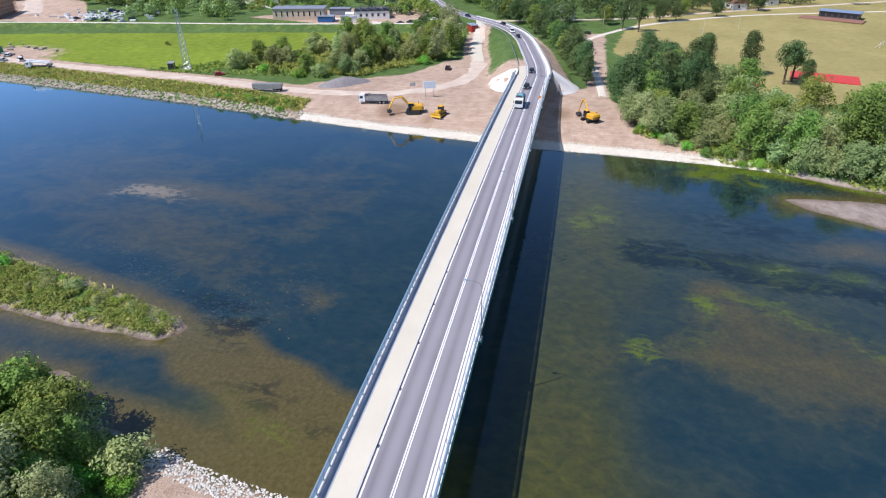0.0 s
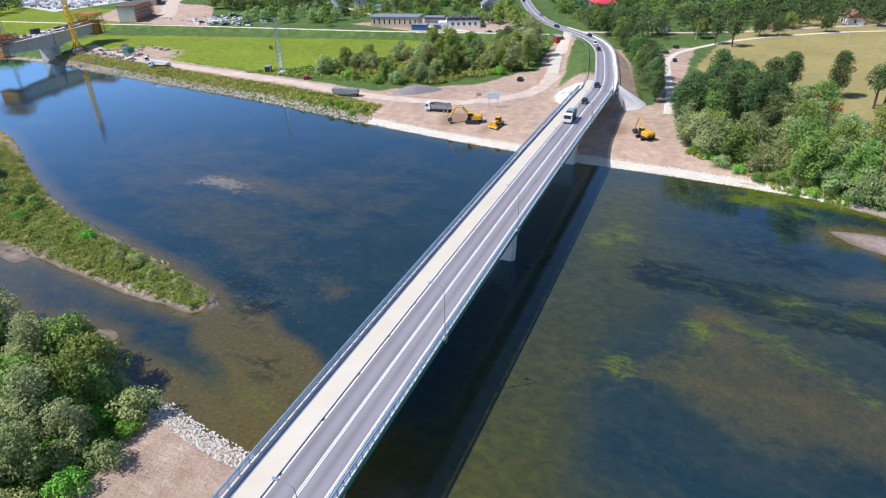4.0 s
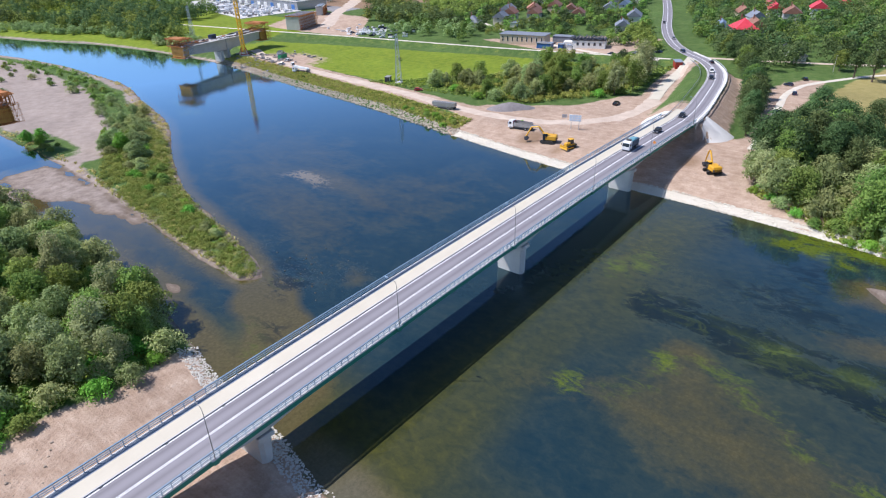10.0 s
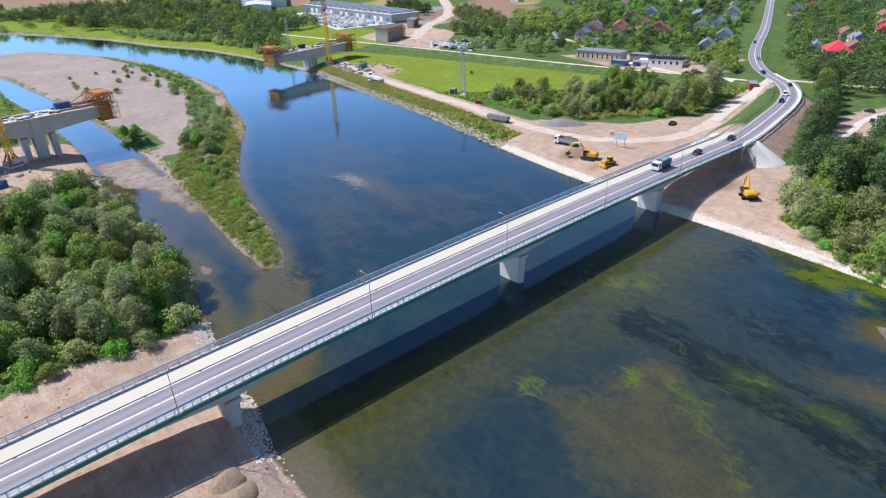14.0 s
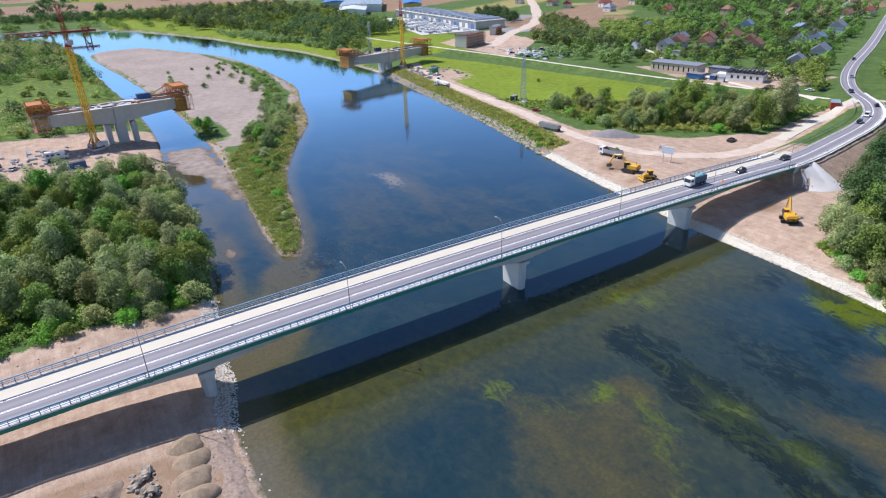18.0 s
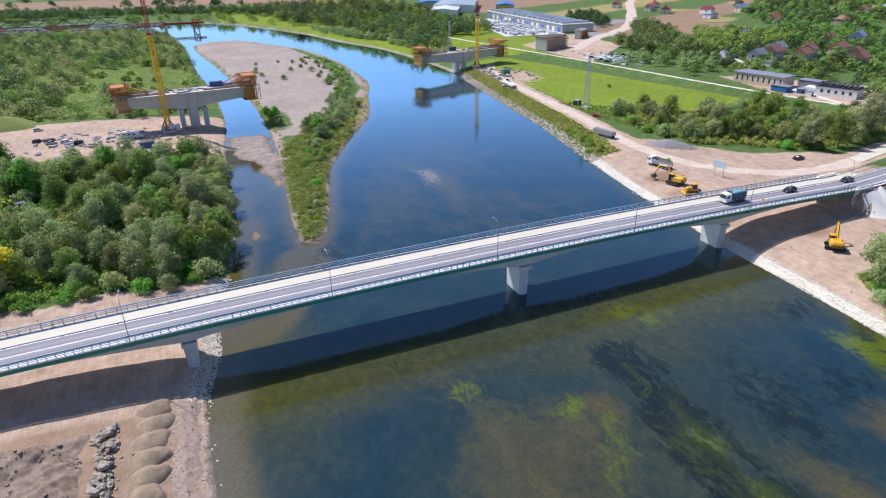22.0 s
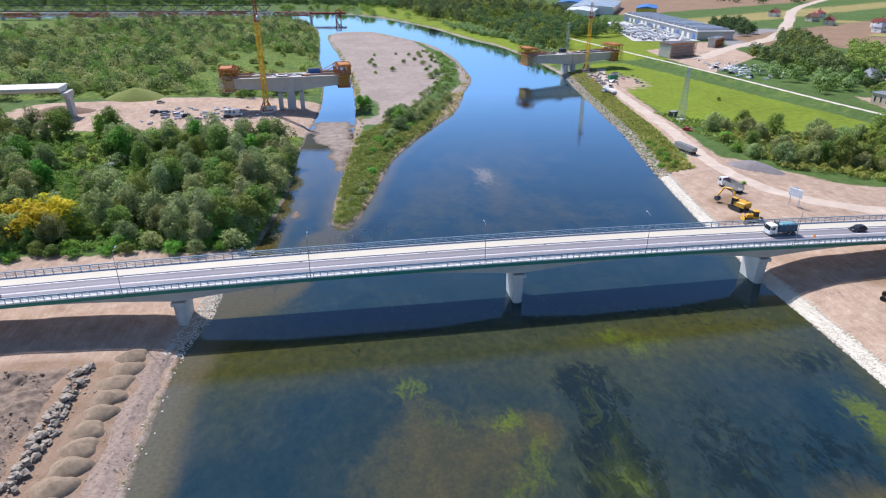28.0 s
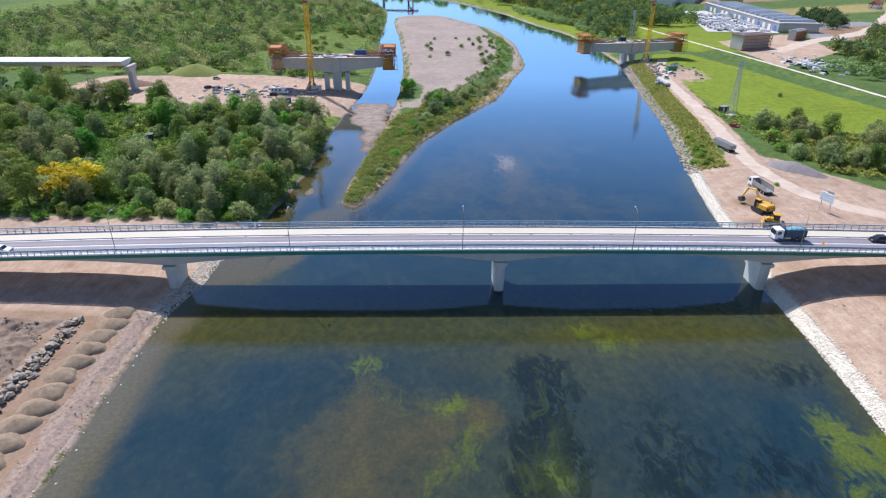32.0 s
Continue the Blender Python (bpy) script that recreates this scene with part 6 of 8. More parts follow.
def build_pylon(x, y, H):
    z = gz(x, y)
    p = thing("lattice_pylon", "slender grey lattice electricity pylon in the meadow", "pylon", pose(x, y, z, 0, 0, 30))
    s = Shape()
    w0, w1, bays = 2.9, 0.8, 13
    cs = ((-1, -1), (1, -1), (1, 1), (-1, 1))
    wid = lambda t: (w0 + (w1 - w0) * t) / 2
    for i in range(bays):
        t0, t1 = i / bays, (i + 1) / bays
        for j in range(4):
            a, b = cs[j], cs[(j + 1) % 4]
            s.rod((a[0] * wid(t0), a[1] * wid(t0), H * t0), (a[0] * wid(t1), a[1] * wid(t1), H * t1), 0.10, n=4)
            s.rod((a[0] * wid(t0), a[1] * wid(t0), H * t0), (b[0] * wid(t1), b[1] * wid(t1), H * t1), 0.05, n=4)
            s.rod((b[0] * wid(t0), b[1] * wid(t0), H * t0), (a[0] * wid(t1), a[1] * wid(t1), H * t1), 0.05, n=4)
    part("tower", s, M_STEEL, p)
    part("footing", Shape().box((0, 0, 0.2), (3.6, 3.6, 0.5), bevel=0.1), M_CONCRETE, p)
    for h, l in ((H - 0.6, 2.4), (H - 3.0, 3.0)):
        part("cross_arm", Shape().rod((-l, 0, h), (l, 0, h), 0.07, n=4).rod((-l, 0, h), (0, 0, h - 0.8), 0.05, n=4).rod((l, 0, h), (0, 0, h - 0.8), 0.05, n=4), M_STEEL, p)


build_pylon(130.5, 153, 24.0)
build_pylon(150, 372, 24.0)


# ---- machines and vehicles ----
def wheels(root, xs, half, r, w=0.28, twin=False):
    for x in xs:
        for sy in (-1, 1):
            t = part("wheel", Shape().rod((x, sy * (half - w), r), (x, sy * half, r), r, r, 14), M_BLACK, root)
            part("rim", Shape().rod((x, sy * (half - 0.02), r), (x, sy * (half + 0.015), r), r * 0.58, r * 0.5, 10), M_CARSILVER, t)


def car(m, material, label, kind="hatch", group="cars"):
    c = thing("car", label, "car", m, group)
    L, W = (4.5, 1.78) if kind == "saloon" else ((4.1, 1.74) if kind == "hatch" else (4.7, 1.86))
    h = 1.46 if kind != "van" else 1.9
    roof = dict(saloon=(0.52, -0.95), hatch=(0.35, -1.35), suv=(0.55, -1.7), van=(1.0, -2.2))[kind]
    body = [(-L / 2, 0.32), (L / 2 - 0.05, 0.28), (L / 2, 0.55), (L / 2 - 0.12, 0.72), (L / 2 - 1.1, 0.90), (-L / 2 + 0.55, 0.95), (-L / 2 + 0.02, 0.86)]
    s = Shape().prism([(x, z) for x, z in body], -W / 2, W / 2)
    b = part("body", s, material, c)
    fx, rx = roof
    cab = [(L / 2 - 1.15, 0.88), (fx, h - 0.05), (rx, h - 0.06), (max(-L / 2 + 0.1, rx - 0.55), 0.93)]
    part("window_band", Shape().prism(cab, -W / 2 + 0.12, W / 2 - 0.12), M_GLASS, c, "dark tinted windows")
    part("roof", Shape().box(((fx + rx) / 2, 0, h - 0.02), (fx - rx + 0.15, W - 0.26, 0.07), bevel=0.03), material, c)
    for sy in (-1, 1):
        part("pillar", Shape().rod((fx, sy * (W / 2 - 0.13), h - 0.05), (L / 2 - 1.1, sy * (W / 2 - 0.1), 0.9), 0.04, n=4).rod(((fx + rx) / 2, sy * (W / 2 - 0.11), h - 0.05), ((fx + rx) / 2 - 0.05, sy * (W / 2 - 0.08), 0.92), 0.045, n=4), material, c)
        part("headlight", Shape().box((L / 2 - 0.08, sy * (W / 2 - 0.25), 0.64), (0.18, 0.34, 0.15), bevel=0.04), M_LAMP_CLEAR, c)
        part("tail_light", Shape().box((-L / 2 + 0.03, sy * (W / 2 - 0.2), 0.76), (0.1, 0.28, 0.18)), M_LAMP_RED, c)
        part("mirror", Shape().box((L / 2 - 1.35, sy * (W / 2 + 0.07), 0.98), (0.12, 0.2, 0.13), bevel=0.03), material, c)
    part("bumper", Shape().box((L / 2 - 0.02, 0, 0.40), (0.1, W - 0.1, 0.18), bevel=0.03), M_BLACK, c)
    wheels(c, (-L / 2 + 0.75, L / 2 - 0.82), W / 2 + 0.01, 0.32, 0.2)
    return c


def lorry(m, cab_mat, bed, bed_mat, label, L=8.6):
    c = thing("lorry", label, "lorry", m, "lorries")
    W = 2.45
    cab = part("cab", Shape().prism([(L / 2 - 2.0, 0.7), (L / 2, 0.6), (L / 2 + 0.02, 1.6), (L / 2 - 0.25, 2.9), (L / 2 - 1.9, 3.0)], -W / 2, W / 2), cab_mat, c)
    part("windscreen", Shape().prism([(L / 2 + 0.05, 1.65), (L / 2 + 0.07, 1.7), (L / 2 - 0.16, 2.65), (L / 2 - 0.2, 2.65)], -W / 2 + 0.15, W / 2 - 0.15), M_GLASS, cab)
    for sy in (-1, 1):
        part("side_window", Shape().box((L / 2 - 0.9, sy * (W / 2 + 0.01), 2.15), (0.9, 0.04, 0.75)), M_GLASS, cab)
        part("mirror", Shape().box((L / 2 - 0.05, sy * (W / 2 + 0.18), 2.2), (0.12, 0.22, 0.5), bevel=0.03), M_BLACK, cab)
    part("chassis", Shape().box((-0.6, 0, 0.85), (L - 1.0, 1.0, 0.35)), M_DARKSTEEL, c)
    part("fuel_tank", Shape().rod((0.6, -0.95, 0.75), (1.7, -0.95, 0.75), 0.3, n=10), M_CARSILVER, c)
    x0, x1 = -L / 2, L / 2 - 2.25
    if bed == "tipper":
        s = Shape()
        s.prism([(x0, 1.15), (x1, 1.15), (x1, 2.5), (x0 + 0.3, 2.4)], -W / 2, -W / 2 + 0.1)
        s.prism([(x0, 1.15), (x1, 1.15), (x1, 2.5), (x0 + 0.3, 2.4)], W / 2 - 0.1, W / 2)
        s.box(((x0 + x1) / 2, 0, 1.15), (x1 - x0, W, 0.12)).box((x1, 0, 1.85), (0.1, W, 1.4))
        part("tipper_body", s, bed_mat, c, "grey steel tipper body")
        part("tarpaulin_roll", Shape().rod((x0 + 0.4, -W / 2, 2.55), (x1, -W / 2, 2.6), 0.1, n=6), M_CARNAVY, c)
        part("bulkhead", Shape().box((x1 + 0.35, 0, 2.3), (0.5, W * 0.9, 1.0), bevel=0.1), paint("maroon_tank", (0.25, 0.03, 0.05)), c)
    elif bed == "tank":
        part("load_body", Shape().box(((x0 + x1) / 2, 0, 2.0), (x1 - x0 - 0.2, W, 1.7), bevel=0.12), bed_mat, c, "dark blue load body")
        for k in range(5):
            for sy in (-1, 1):
                part("stake", Shape().box((x0 + 0.5 + k * (x1 - x0 - 1.2) / 4, sy * (W / 2 + 0.03), 2.0), (0.12, 0.08, 1.6)), bed_mat, c)
        part("tarpaulin", Shape().blob(((x0 + x1) / 2, 0, 2.85), 1.15, 3, 0.32, 0.12).blob(((x0 + x1) / 2 + 1.2, 0.2, 2.85), 0.9, 5, 0.34, 0.12).blob(((x0 + x1) / 2 - 1.3, -0.1, 2.85), 0.9, 7, 0.3, 0.12), M_TARP, c, "pale teal covered load")
        part("crane_post", Shape().box((x1 + 0.15, 0, 2.4), (0.35, 1.6, 2.4), bevel=0.08), M_DARKSTEEL, c)
    else:
        part("boom", Shape().box((-0.4, 0, 2.9), (L * 0.95, 0.7, 0.7), ry=-7, bevel=0.1).box((-0.2, 0.5, 2.4), (L * 0.8, 0.45, 0.45), ry=-5), bed_mat, c, "folded white pump boom")
        part("hopper", Shape().box((x0 + 0.3, 0, 1.3), (1.2, 1.8, 1.0), taper=1.2), M_DIRTSTEEL, c)
    for sy in (-1, 1):
        part("headlight", Shape().box((L / 2 + 0.02, sy * 0.9, 0.85), (0.08, 0.35, 0.2)), M_LAMP_CLEAR, c)
        part("mudguard", Shape().box((-L / 2 + 1.4, sy * 1.0, 1.08), (2.6, 0.42, 0.06)), M_BLACK, c)
    wheels(c, (L / 2 - 1.1, -L / 2 + 2.2, -L / 2 + 0.9), W / 2, 0.5, 0.35)
    return c


def tracks(root, L, gauge, r, w):
    for sy in (-1, 1):
        prof = []
        for i in range(7):
            a = math.pi / 2 - math.pi * i / 6
            prof.append((L / 2 + r * math.cos(a) - r, r + r * math.sin(a)))
        for i in range(7):
            a = -math.pi / 2 - math.pi * i / 6
            prof.append((-L / 2 + r * math.cos(a) + r, r + r * math.sin(a)))
        t = part("crawler_track", Shape().prism(prof, sy * gauge / 2 - w / 2, sy * gauge / 2 + w / 2), M_BLACK, root)
        sh = Shape().box((0, 0, 0), (0.12, w + 0.06, 0.07)).mesh("track_shoe", M_DARKSTEEL)
        for x in np.linspace(-L / 2 + r, L / 2 - r, 12):
            for z in (0.02, 2 * r):
                q = part("track_shoe", sh, None, t)
                q.location = (x, sy * gauge / 2, z)


def excavator(m, label, swing, reach=1.0, fold=0.0):
    """swing: degrees by which the house is turned; reach scales the arm."""
    e = thing("excavator", label, "excavator", m, "excavators")
    tracks(e, 4.2, 2.5, 0.45, 0.6)
    part("undercarriage", Shape().box((0, 0, 0.75), (2.2, 1.9, 0.5), bevel=0.1), M_DARKSTEEL, e)
    h = part("house", Shape().box((-0.9, 0, 1.75), (3.4, 2.7, 1.3), bevel=0.2).box((-2.3, 0, 1.65), (0.9, 2.7, 1.1), bevel=0.3), M_YELLOW, e, "yellow engine house")
    part("counterweight", Shape().box((-2.5, 0, 1.5), (0.5, 2.6, 0.9), bevel=0.2), M_DARKSTEEL, h)
    part("cab", Shape().box((0.75, 0.85, 2.1), (1.5, 1.0, 1.8), bevel=0.12), M_GLASS, h, "dark glazed cab")
    part("cab_roof", Shape().box((0.75, 0.85, 3.03), (1.55, 1.05, 0.1), bevel=0.04), M_YELLOW, h)
    part("exhaust", Shape().rod((-1.5, -0.8, 2.4), (-1.5, -0.8, 2.9), 0.07), M_BLACK, h)
    a0, a1, a2, a3 = (0.7, 1.8), (3.0, 4.6 - fold), (5.2 * reach, 4.3 - fold), (6.8 * reach, 1.3)
    arm = Shape()
    for p, q, w in ((a0, a1, 0.5), (a1, a2, 0.42)):
        arm.rod((p[0], -0.25, p[1]), (q[0], -0.25, q[1]), w * 0.62, w * 0.5, 4)
    part("boom", arm, M_YELLOW, h)
    part("stick", Shape().rod((a2[0], -0.25, a2[1]), (a3[0], -0.25, a3[1]), 0.26, 0.18, 4), M_YELLOW, h)
    part("ram", Shape().rod((1.4, -0.25, 1.7), (3.0, -0.25, 4.0 - fold), 0.09).rod((3.2, -0.25, 4.9 - fold), (5.2 * reach, -0.25, 4.7 - fold), 0.09), M_CARSILVER, h)
    part("bucket", Shape().prism([(a3[0] - 0.3, a3[1] + 0.1), (a3[0] + 0.5, a3[1] - 0.1), (a3[0] + 0.4, a3[1] - 0.9), (a3[0] - 0.5, a3[1] - 1.1), (a3[0] - 0.9, a3[1] - 0.5)], -0.85, 0.35), M_DARKSTEEL, h)
    h.rotation_euler = (0, 0, radians(swing))
    return e


def bulldozer(m, label):
    b = thing("bulldozer", label, "bulldozer", m)
    tracks(b, 3.3, 1.9, 0.45, 0.5)
    part("hood", Shape().box((0.7, 0, 1.35), (1.8, 1.2, 0.9), bevel=0.1), M_YELLOW, b)
    part("deck", Shape().box((-0.6, 0, 1.15), (1.6, 1.7, 0.5), bevel=0.08), M_YELLOW, b)
    c = part("cab", Shape().box((-0.5, 0, 2.0), (1.3, 1.4, 1.3), bevel=0.1), M_GLASS, b)
    part("cab_roof", Shape().box((-0.5, 0, 2.72), (1.55, 1.6, 0.12), bevel=0.05), M_YELLOW, c)
    part("blade", Shape().prism([(2.15, 0.1), (2.4, 0.12), (2.25, 0.6), (2.4, 1.1), (2.15, 1.15), (2.05, 0.6)], -1.55, 1.55), M_YELLOW, b)
    for sy in (-1, 1):
        part("push_arm", Shape().rod((-0.6, sy * 1.3, 0.5), (2.1, sy * 1.3, 0.4), 0.12, n=4), M_YELLOW, b)
    part("ripper", Shape().box((-2.1, 0, 0.9), (0.5, 1.4, 0.3)).box((-2.3, 0, 0.6), (0.15, 0.2, 0.8)), M_DARKSTEEL, b)
    part("exhaust", Shape().rod((0.9, 0.3, 1.8), (0.9, 0.3, 2.4), 0.06), M_BLACK, b)


def at(x, y, turn, z=None):
    return pose(x, y, gz(x, y) if z is None else z, 0, 0, turn)


M_TARP = paint("pale_teal_tarpaulin", (0.16, 0.36, 0.42), 0.6)
M_TANKBLUE = paint("dark_teal_tank", (0.02, 0.07, 0.12), 0.35)
lorry(at(98.5, 60, 96) @ Matrix.Scale(1.1, 4), M_CARWHITE, "tipper", M_DIRTSTEEL, "white tipper lorry with a grey steel body", 9.0)
excavator(at(91, 43.5, 100) @ Matrix.Scale(1.22, 4), "yellow crawler excavator digging beside the lorry", 10)
bulldozer(at(89.5, 34.0, 160) @ Matrix.Scale(1.2, 4), "yellow bulldozer standing on the levelled earth")
excavator(at(92.5, -14.8, -50) @ Matrix.Scale(1.15, 4), "yellow crawler excavator with its arm folded up", 95, 0.72, -0.6)
t = thing("silo_trailer", "long grey steel silo trailer parked on the dirt road", "trailer", at(106, 104, 100), "trailers")
part("tank", Shape().prism([(-5.5, 1.4), (-3, 1.0), (3, 1.0), (5.5, 1.5), (5.5, 2.9), (-5.5, 2.9)], -1.15, 1.15), M_DIRTSTEEL, t)
part("frame", Shape().box((0, 0, 0.95), (11, 1.0, 0.25)), M_DARKSTEEL, t)
for x in np.linspace(-5, 5, 11):
    part("rib", Shape().box((x, 0, 2.92), (0.12, 2.34, 0.1)), M_CARSILVER, t)
part("stripe", Shape().box((0, -1.17, 1.7), (9, 0.03, 0.25)), M_YELLOW, t)
for sy in (-0.7, 0.7):
    part("landing_leg", Shape().box((4.2, sy, 0.5), (0.15, 0.15, 1.0)), M_DARKSTEEL, t)
wheels(t, (-4.6, -3.4, -2.2), 1.2, 0.5, 0.35)
car(at(123.5, 134, -50), M_CARRED, "small red hatchback parked by the dirt road", "hatch", "parked cars")
car(at(150, 44, 5), M_CARBLACK, "black estate car parked below the bushes", "suv", "parked cars")
lorry(at(122, 219, 108), M_CARWHITE, "pump", M_CARWHITE, "white concrete pump lorry with a folded boom", 10)
car(at(130, 236, 60), M_CARWHITE, "white van parked at the building site", "van", "parked cars")
car(at(128, 244, 110), M_CARSILVER, "silver car parked at the building site", "saloon", "parked cars")
car(at(137, 249, 30), M_CARWHITE, "white pickup parked at the building site", "suv", "parked cars")
container(at(141, 259, 15), M_TEAL, "green steel container at the building site")
container(at(146, 268, 40), M_CARWHITE, "white site office container", (6, 2.4, 2.5))
for i, (x, y, tn, mt, lb, kd) in enumerate(((-84, 192, 10, M_CARBLACK, "dark car on the building site", "suv"),
                                            (-115, 200, 5, M_CARSILVER, "silver car on the building site", "saloon"), (-121, 206, 60, M_CARBLACK, "black pickup on the building site", "suv"), (-124, 230, 10, M_CARSILVER, "silver car by the mound", "hatch"))):
    car(at(x, y, tn), mt, lb, kd, "site vehicles")
c = thing("camper_van", "white camper van with dark windows on the building site", "camper van", at(-82.5, 196, -8), "site vehicles")
part("body", Shape().prism([(-4.0, 0.6), (2.9, 0.6), (3.0, 2.2), (3.6, 2.5), (3.3, 3.2), (-3.7, 3.35), (-4.0, 3.0)], -1.25, 1.25), M_CARWHITE, c)
part("cab", Shape().prism([(2.8, 0.5), (4.6, 0.5), (4.7, 1.1), (3.9, 1.4), (3.3, 2.2), (2.8, 2.2)], -1.05, 1.05), M_CARWHITE, c)
part("windscreen", Shape().prism([(3.98, 1.42), (3.42, 2.16), (3.36, 2.12), (3.9, 1.38)], -0.95, 0.95), M_GLASS, c)
for x in (-2.8, -1.0, 1.2):
    part("window", Shape().box((x, -1.26, 2.2), (1.1, 0.05, 0.7), bevel=0.02), M_GLASS, c)
part("roof_hatch", Shape().box((-1.0, 0, 3.36), (1.2, 1.0, 0.2), bevel=0.05), M_CARSILVER, c)
part("awning_case", Shape().box((-0.8, -1.32, 3.1), (4.5, 0.14, 0.16)), M_CARSILVER, c)
wheels(c, (-2.4, 3.6), 1.1, 0.38, 0.26)
car(at(-109, 200, 5), M_CARWHITE, "white pickup parked on the west building site", "suv", "site vehicles")
car(at(-104, 194, 170), M_CARBLACK, "black van parked on the west building site", "van", "site vehicles")
car(at(-98, 189, 60), M_CARSILVER, "silver car parked on the west building site", "saloon", "site vehicles")
container(at(-116, 203, 20), M_DARKSTEEL, "dark steel skip on the west building site", (4, 2.2, 1.6))
container(at(-76.0, 178, 8), M_BLUE, "blue tool container behind the bushes", (6, 2.4, 2.4))
# traffic
lorry(at(77, 6.6, 180, deck_z(77)), M_CARWHITE, "tank", M_TANKBLUE, "white lorry with a dark blue body on the bridge", 7.6)
for x, y, tn, mt, lb, kd in ((99, 6.6, 180, M_CARBLACK, "black hatchback driving on the bridge", "hatch"), (-103, 2.9, 0, M_CARWHITE, "white estate car towing a small trailer", "suv")):
    car(at(x, y, tn, deck_z(x)), mt, lb, kd, "traffic")
t = thing("car_trailer", "small pale flat trailer behind a car", "trailer", at(-108.2, 2.9, 0, deck_z(-108)), "traffic")
part("bed", Shape().box((0, 0, 0.65), (3.2, 1.7, 0.4), bevel=0.05), M_SAND, t)
part("drawbar", Shape().rod((1.5, 0, 0.5), (2.7, 0, 0.5), 0.05), M_DARKSTEEL, t)
wheels(t, (-0.2,), 0.95, 0.32, 0.2)
road_line = smooth_line(ROAD, 1.0)


def on_road(x, side, mt, lb, kd, flip=False):
    i = min(range(len(road_line)), key=lambda k: abs(road_line[k][0] - x))
    a, b = Vector(road_line[i]), Vector(road_line[i + 1])
    d = (b - a).normalized()
    p = a + Vector((-d.y, d.x)) * (-2.0 + side)
    car(at(p.x, p.y, math.degrees(math.atan2(d.y, d.x)) + (180 if flip else 0), float(road_z(p.x)) + 0.01), mt, lb, kd, "traffic")


on_road(124, 1.8, M_CARBLACK, "black saloon driving off the bridge", "saloon", True)
on_road(198, 1.8, M_CARBLACK, "black car on the curving road", "suv", True)
on_road(214, 1.8, M_CARWHITE, "white van on the curving road", "van", True)
on_road(236, -1.8, M_CARBLACK, "dark car near the junction", "hatch")
on_road(262, 1.8, M_CARNAVY, "navy car at the junction", "suv", True)
on_road(300, -1.8, M_CARSILVER, "silver car leaving along the road", "saloon")
on_road(360, 1.8, M_CARBLACK, "black car on the village road", "hatch", True)
for x, y, tn, mt in ((222, -8, 80, M_CARNAVY), (206, -14, 10, M_CARNAVY), (236, -12, 30, M_CARBLACK)):
    car(at(x, y, tn), mt, "dark car parked on the track in the shade", "hatch", "parked cars")
rng = random.Random(31)
for i in range(16):
    x, y = 226 + rng.uniform(0, 30), 250 + rng.uniform(0, 50)
    car(at(x, y, rng.uniform(0, 360)), rng.choice([M_CARWHITE, M_CARSILVER, M_CARNAVY, M_CARBLACK, M_CARWHITE]), "parked car on the site compound beyond the levee", rng.choice(["hatch", "saloon", "van"]), "compound cars")
for i in range(5):
    car(at(247 + i * 4.2, 92 - i * 5.4 + rng.uniform(-1, 1), 100 + rng.uniform(-20, 20)), rng.choice([M_CARWHITE, M_CARSILVER, M_CARNAVY]), "car parked by the workshop yard", "saloon", "yard cars")

# ---- signs and small fixtures ----
s = thing("site_board", "large white information board on two steel posts", "sign", at(108.5, 42.0, -72))
bd = part("board", Shape().box((0, 0, 4.6), (4.6, 0.12, 2.6), bevel=0.03), M_CARWHITE, s, "white board with blue print")
for i in range(4):
    for j in range(3):
        part("print_bar", Shape().box((-1.6 + i * 1.07, -0.075, 3.8 + j * 0.8), (0.85, 0.02, 0.5)), surface("pale_blue_print", (0.45, 0.58, 0.72), (0.6, 0.7, 0.8), 0.6) if (i, j) == (0, 0) else bpy.data.materials["pale_blue_print"], bd)
for x in (-1.5, 1.5):
    part("post", Shape().rod((x, 0.12, -0.4), (x, 0.12, 5.7), 0.09), M_STEEL, s)
    part("brace", Shape().rod((x, 0.12, 3.0), (x, 1.6, -0.3), 0.05), M_STEEL, s)
s = thing("road_sign", "small grey rectangular road sign seen from behind", "sign", at(115, 50, -60))
part("panel", Shape().box((0, 0, 2.6), (2.0, 0.06, 1.3), bevel=0.02), M_STEEL, s)
part("post", Shape().rod((-0.6, 0.06, -0.3), (-0.6, 0.06, 3.0), 0.04).rod((0.6, 0.06, -0.3), (0.6, 0.06, 3.0), 0.04), M_STEEL, s)
for x, y in ((82, 1.0), (240, 33)):
    s = thing("warning_sign", "orange roadworks warning sign on a post", "sign", at(x, y, 180 if x < 100 else 30, deck_z(x) + 0.16 if x < 100 else None))
    part("panel", Shape().rod((-0.03, 0, 1.5), (0.03, 0, 1.5), 0.55, n=4), M_ORANGE, s)
    part("post", Shape().rod((0, 0, 0), (0, 0, 1.6), 0.04), M_STEEL, s)
b = thing("hunting_hide", "dark blue raised box on legs among the bushes", "hide", at(-110.5, 104, 20))
part("cabin", Shape().box((0, 0, 4.2), (2.2, 2.2, 2.3), bevel=0.08), M_CARNAVY, b)
part("roof", Shape().box((0, 0, 5.45), (2.6, 2.6, 0.14)), M_DARKSTEEL, b)
for x, y in ((-0.9, -0.9), (0.9, -0.9), (0.9, 0.9), (-0.9, 0.9)):
    part("leg", Shape().rod((x * 1.3, y * 1.3, -0.3), (x, y, 3.1), 0.08), M_BARK, b)
b = thing("shed", "small dark wooden shed beside the pylon", "shed", at(130, 160, 25))
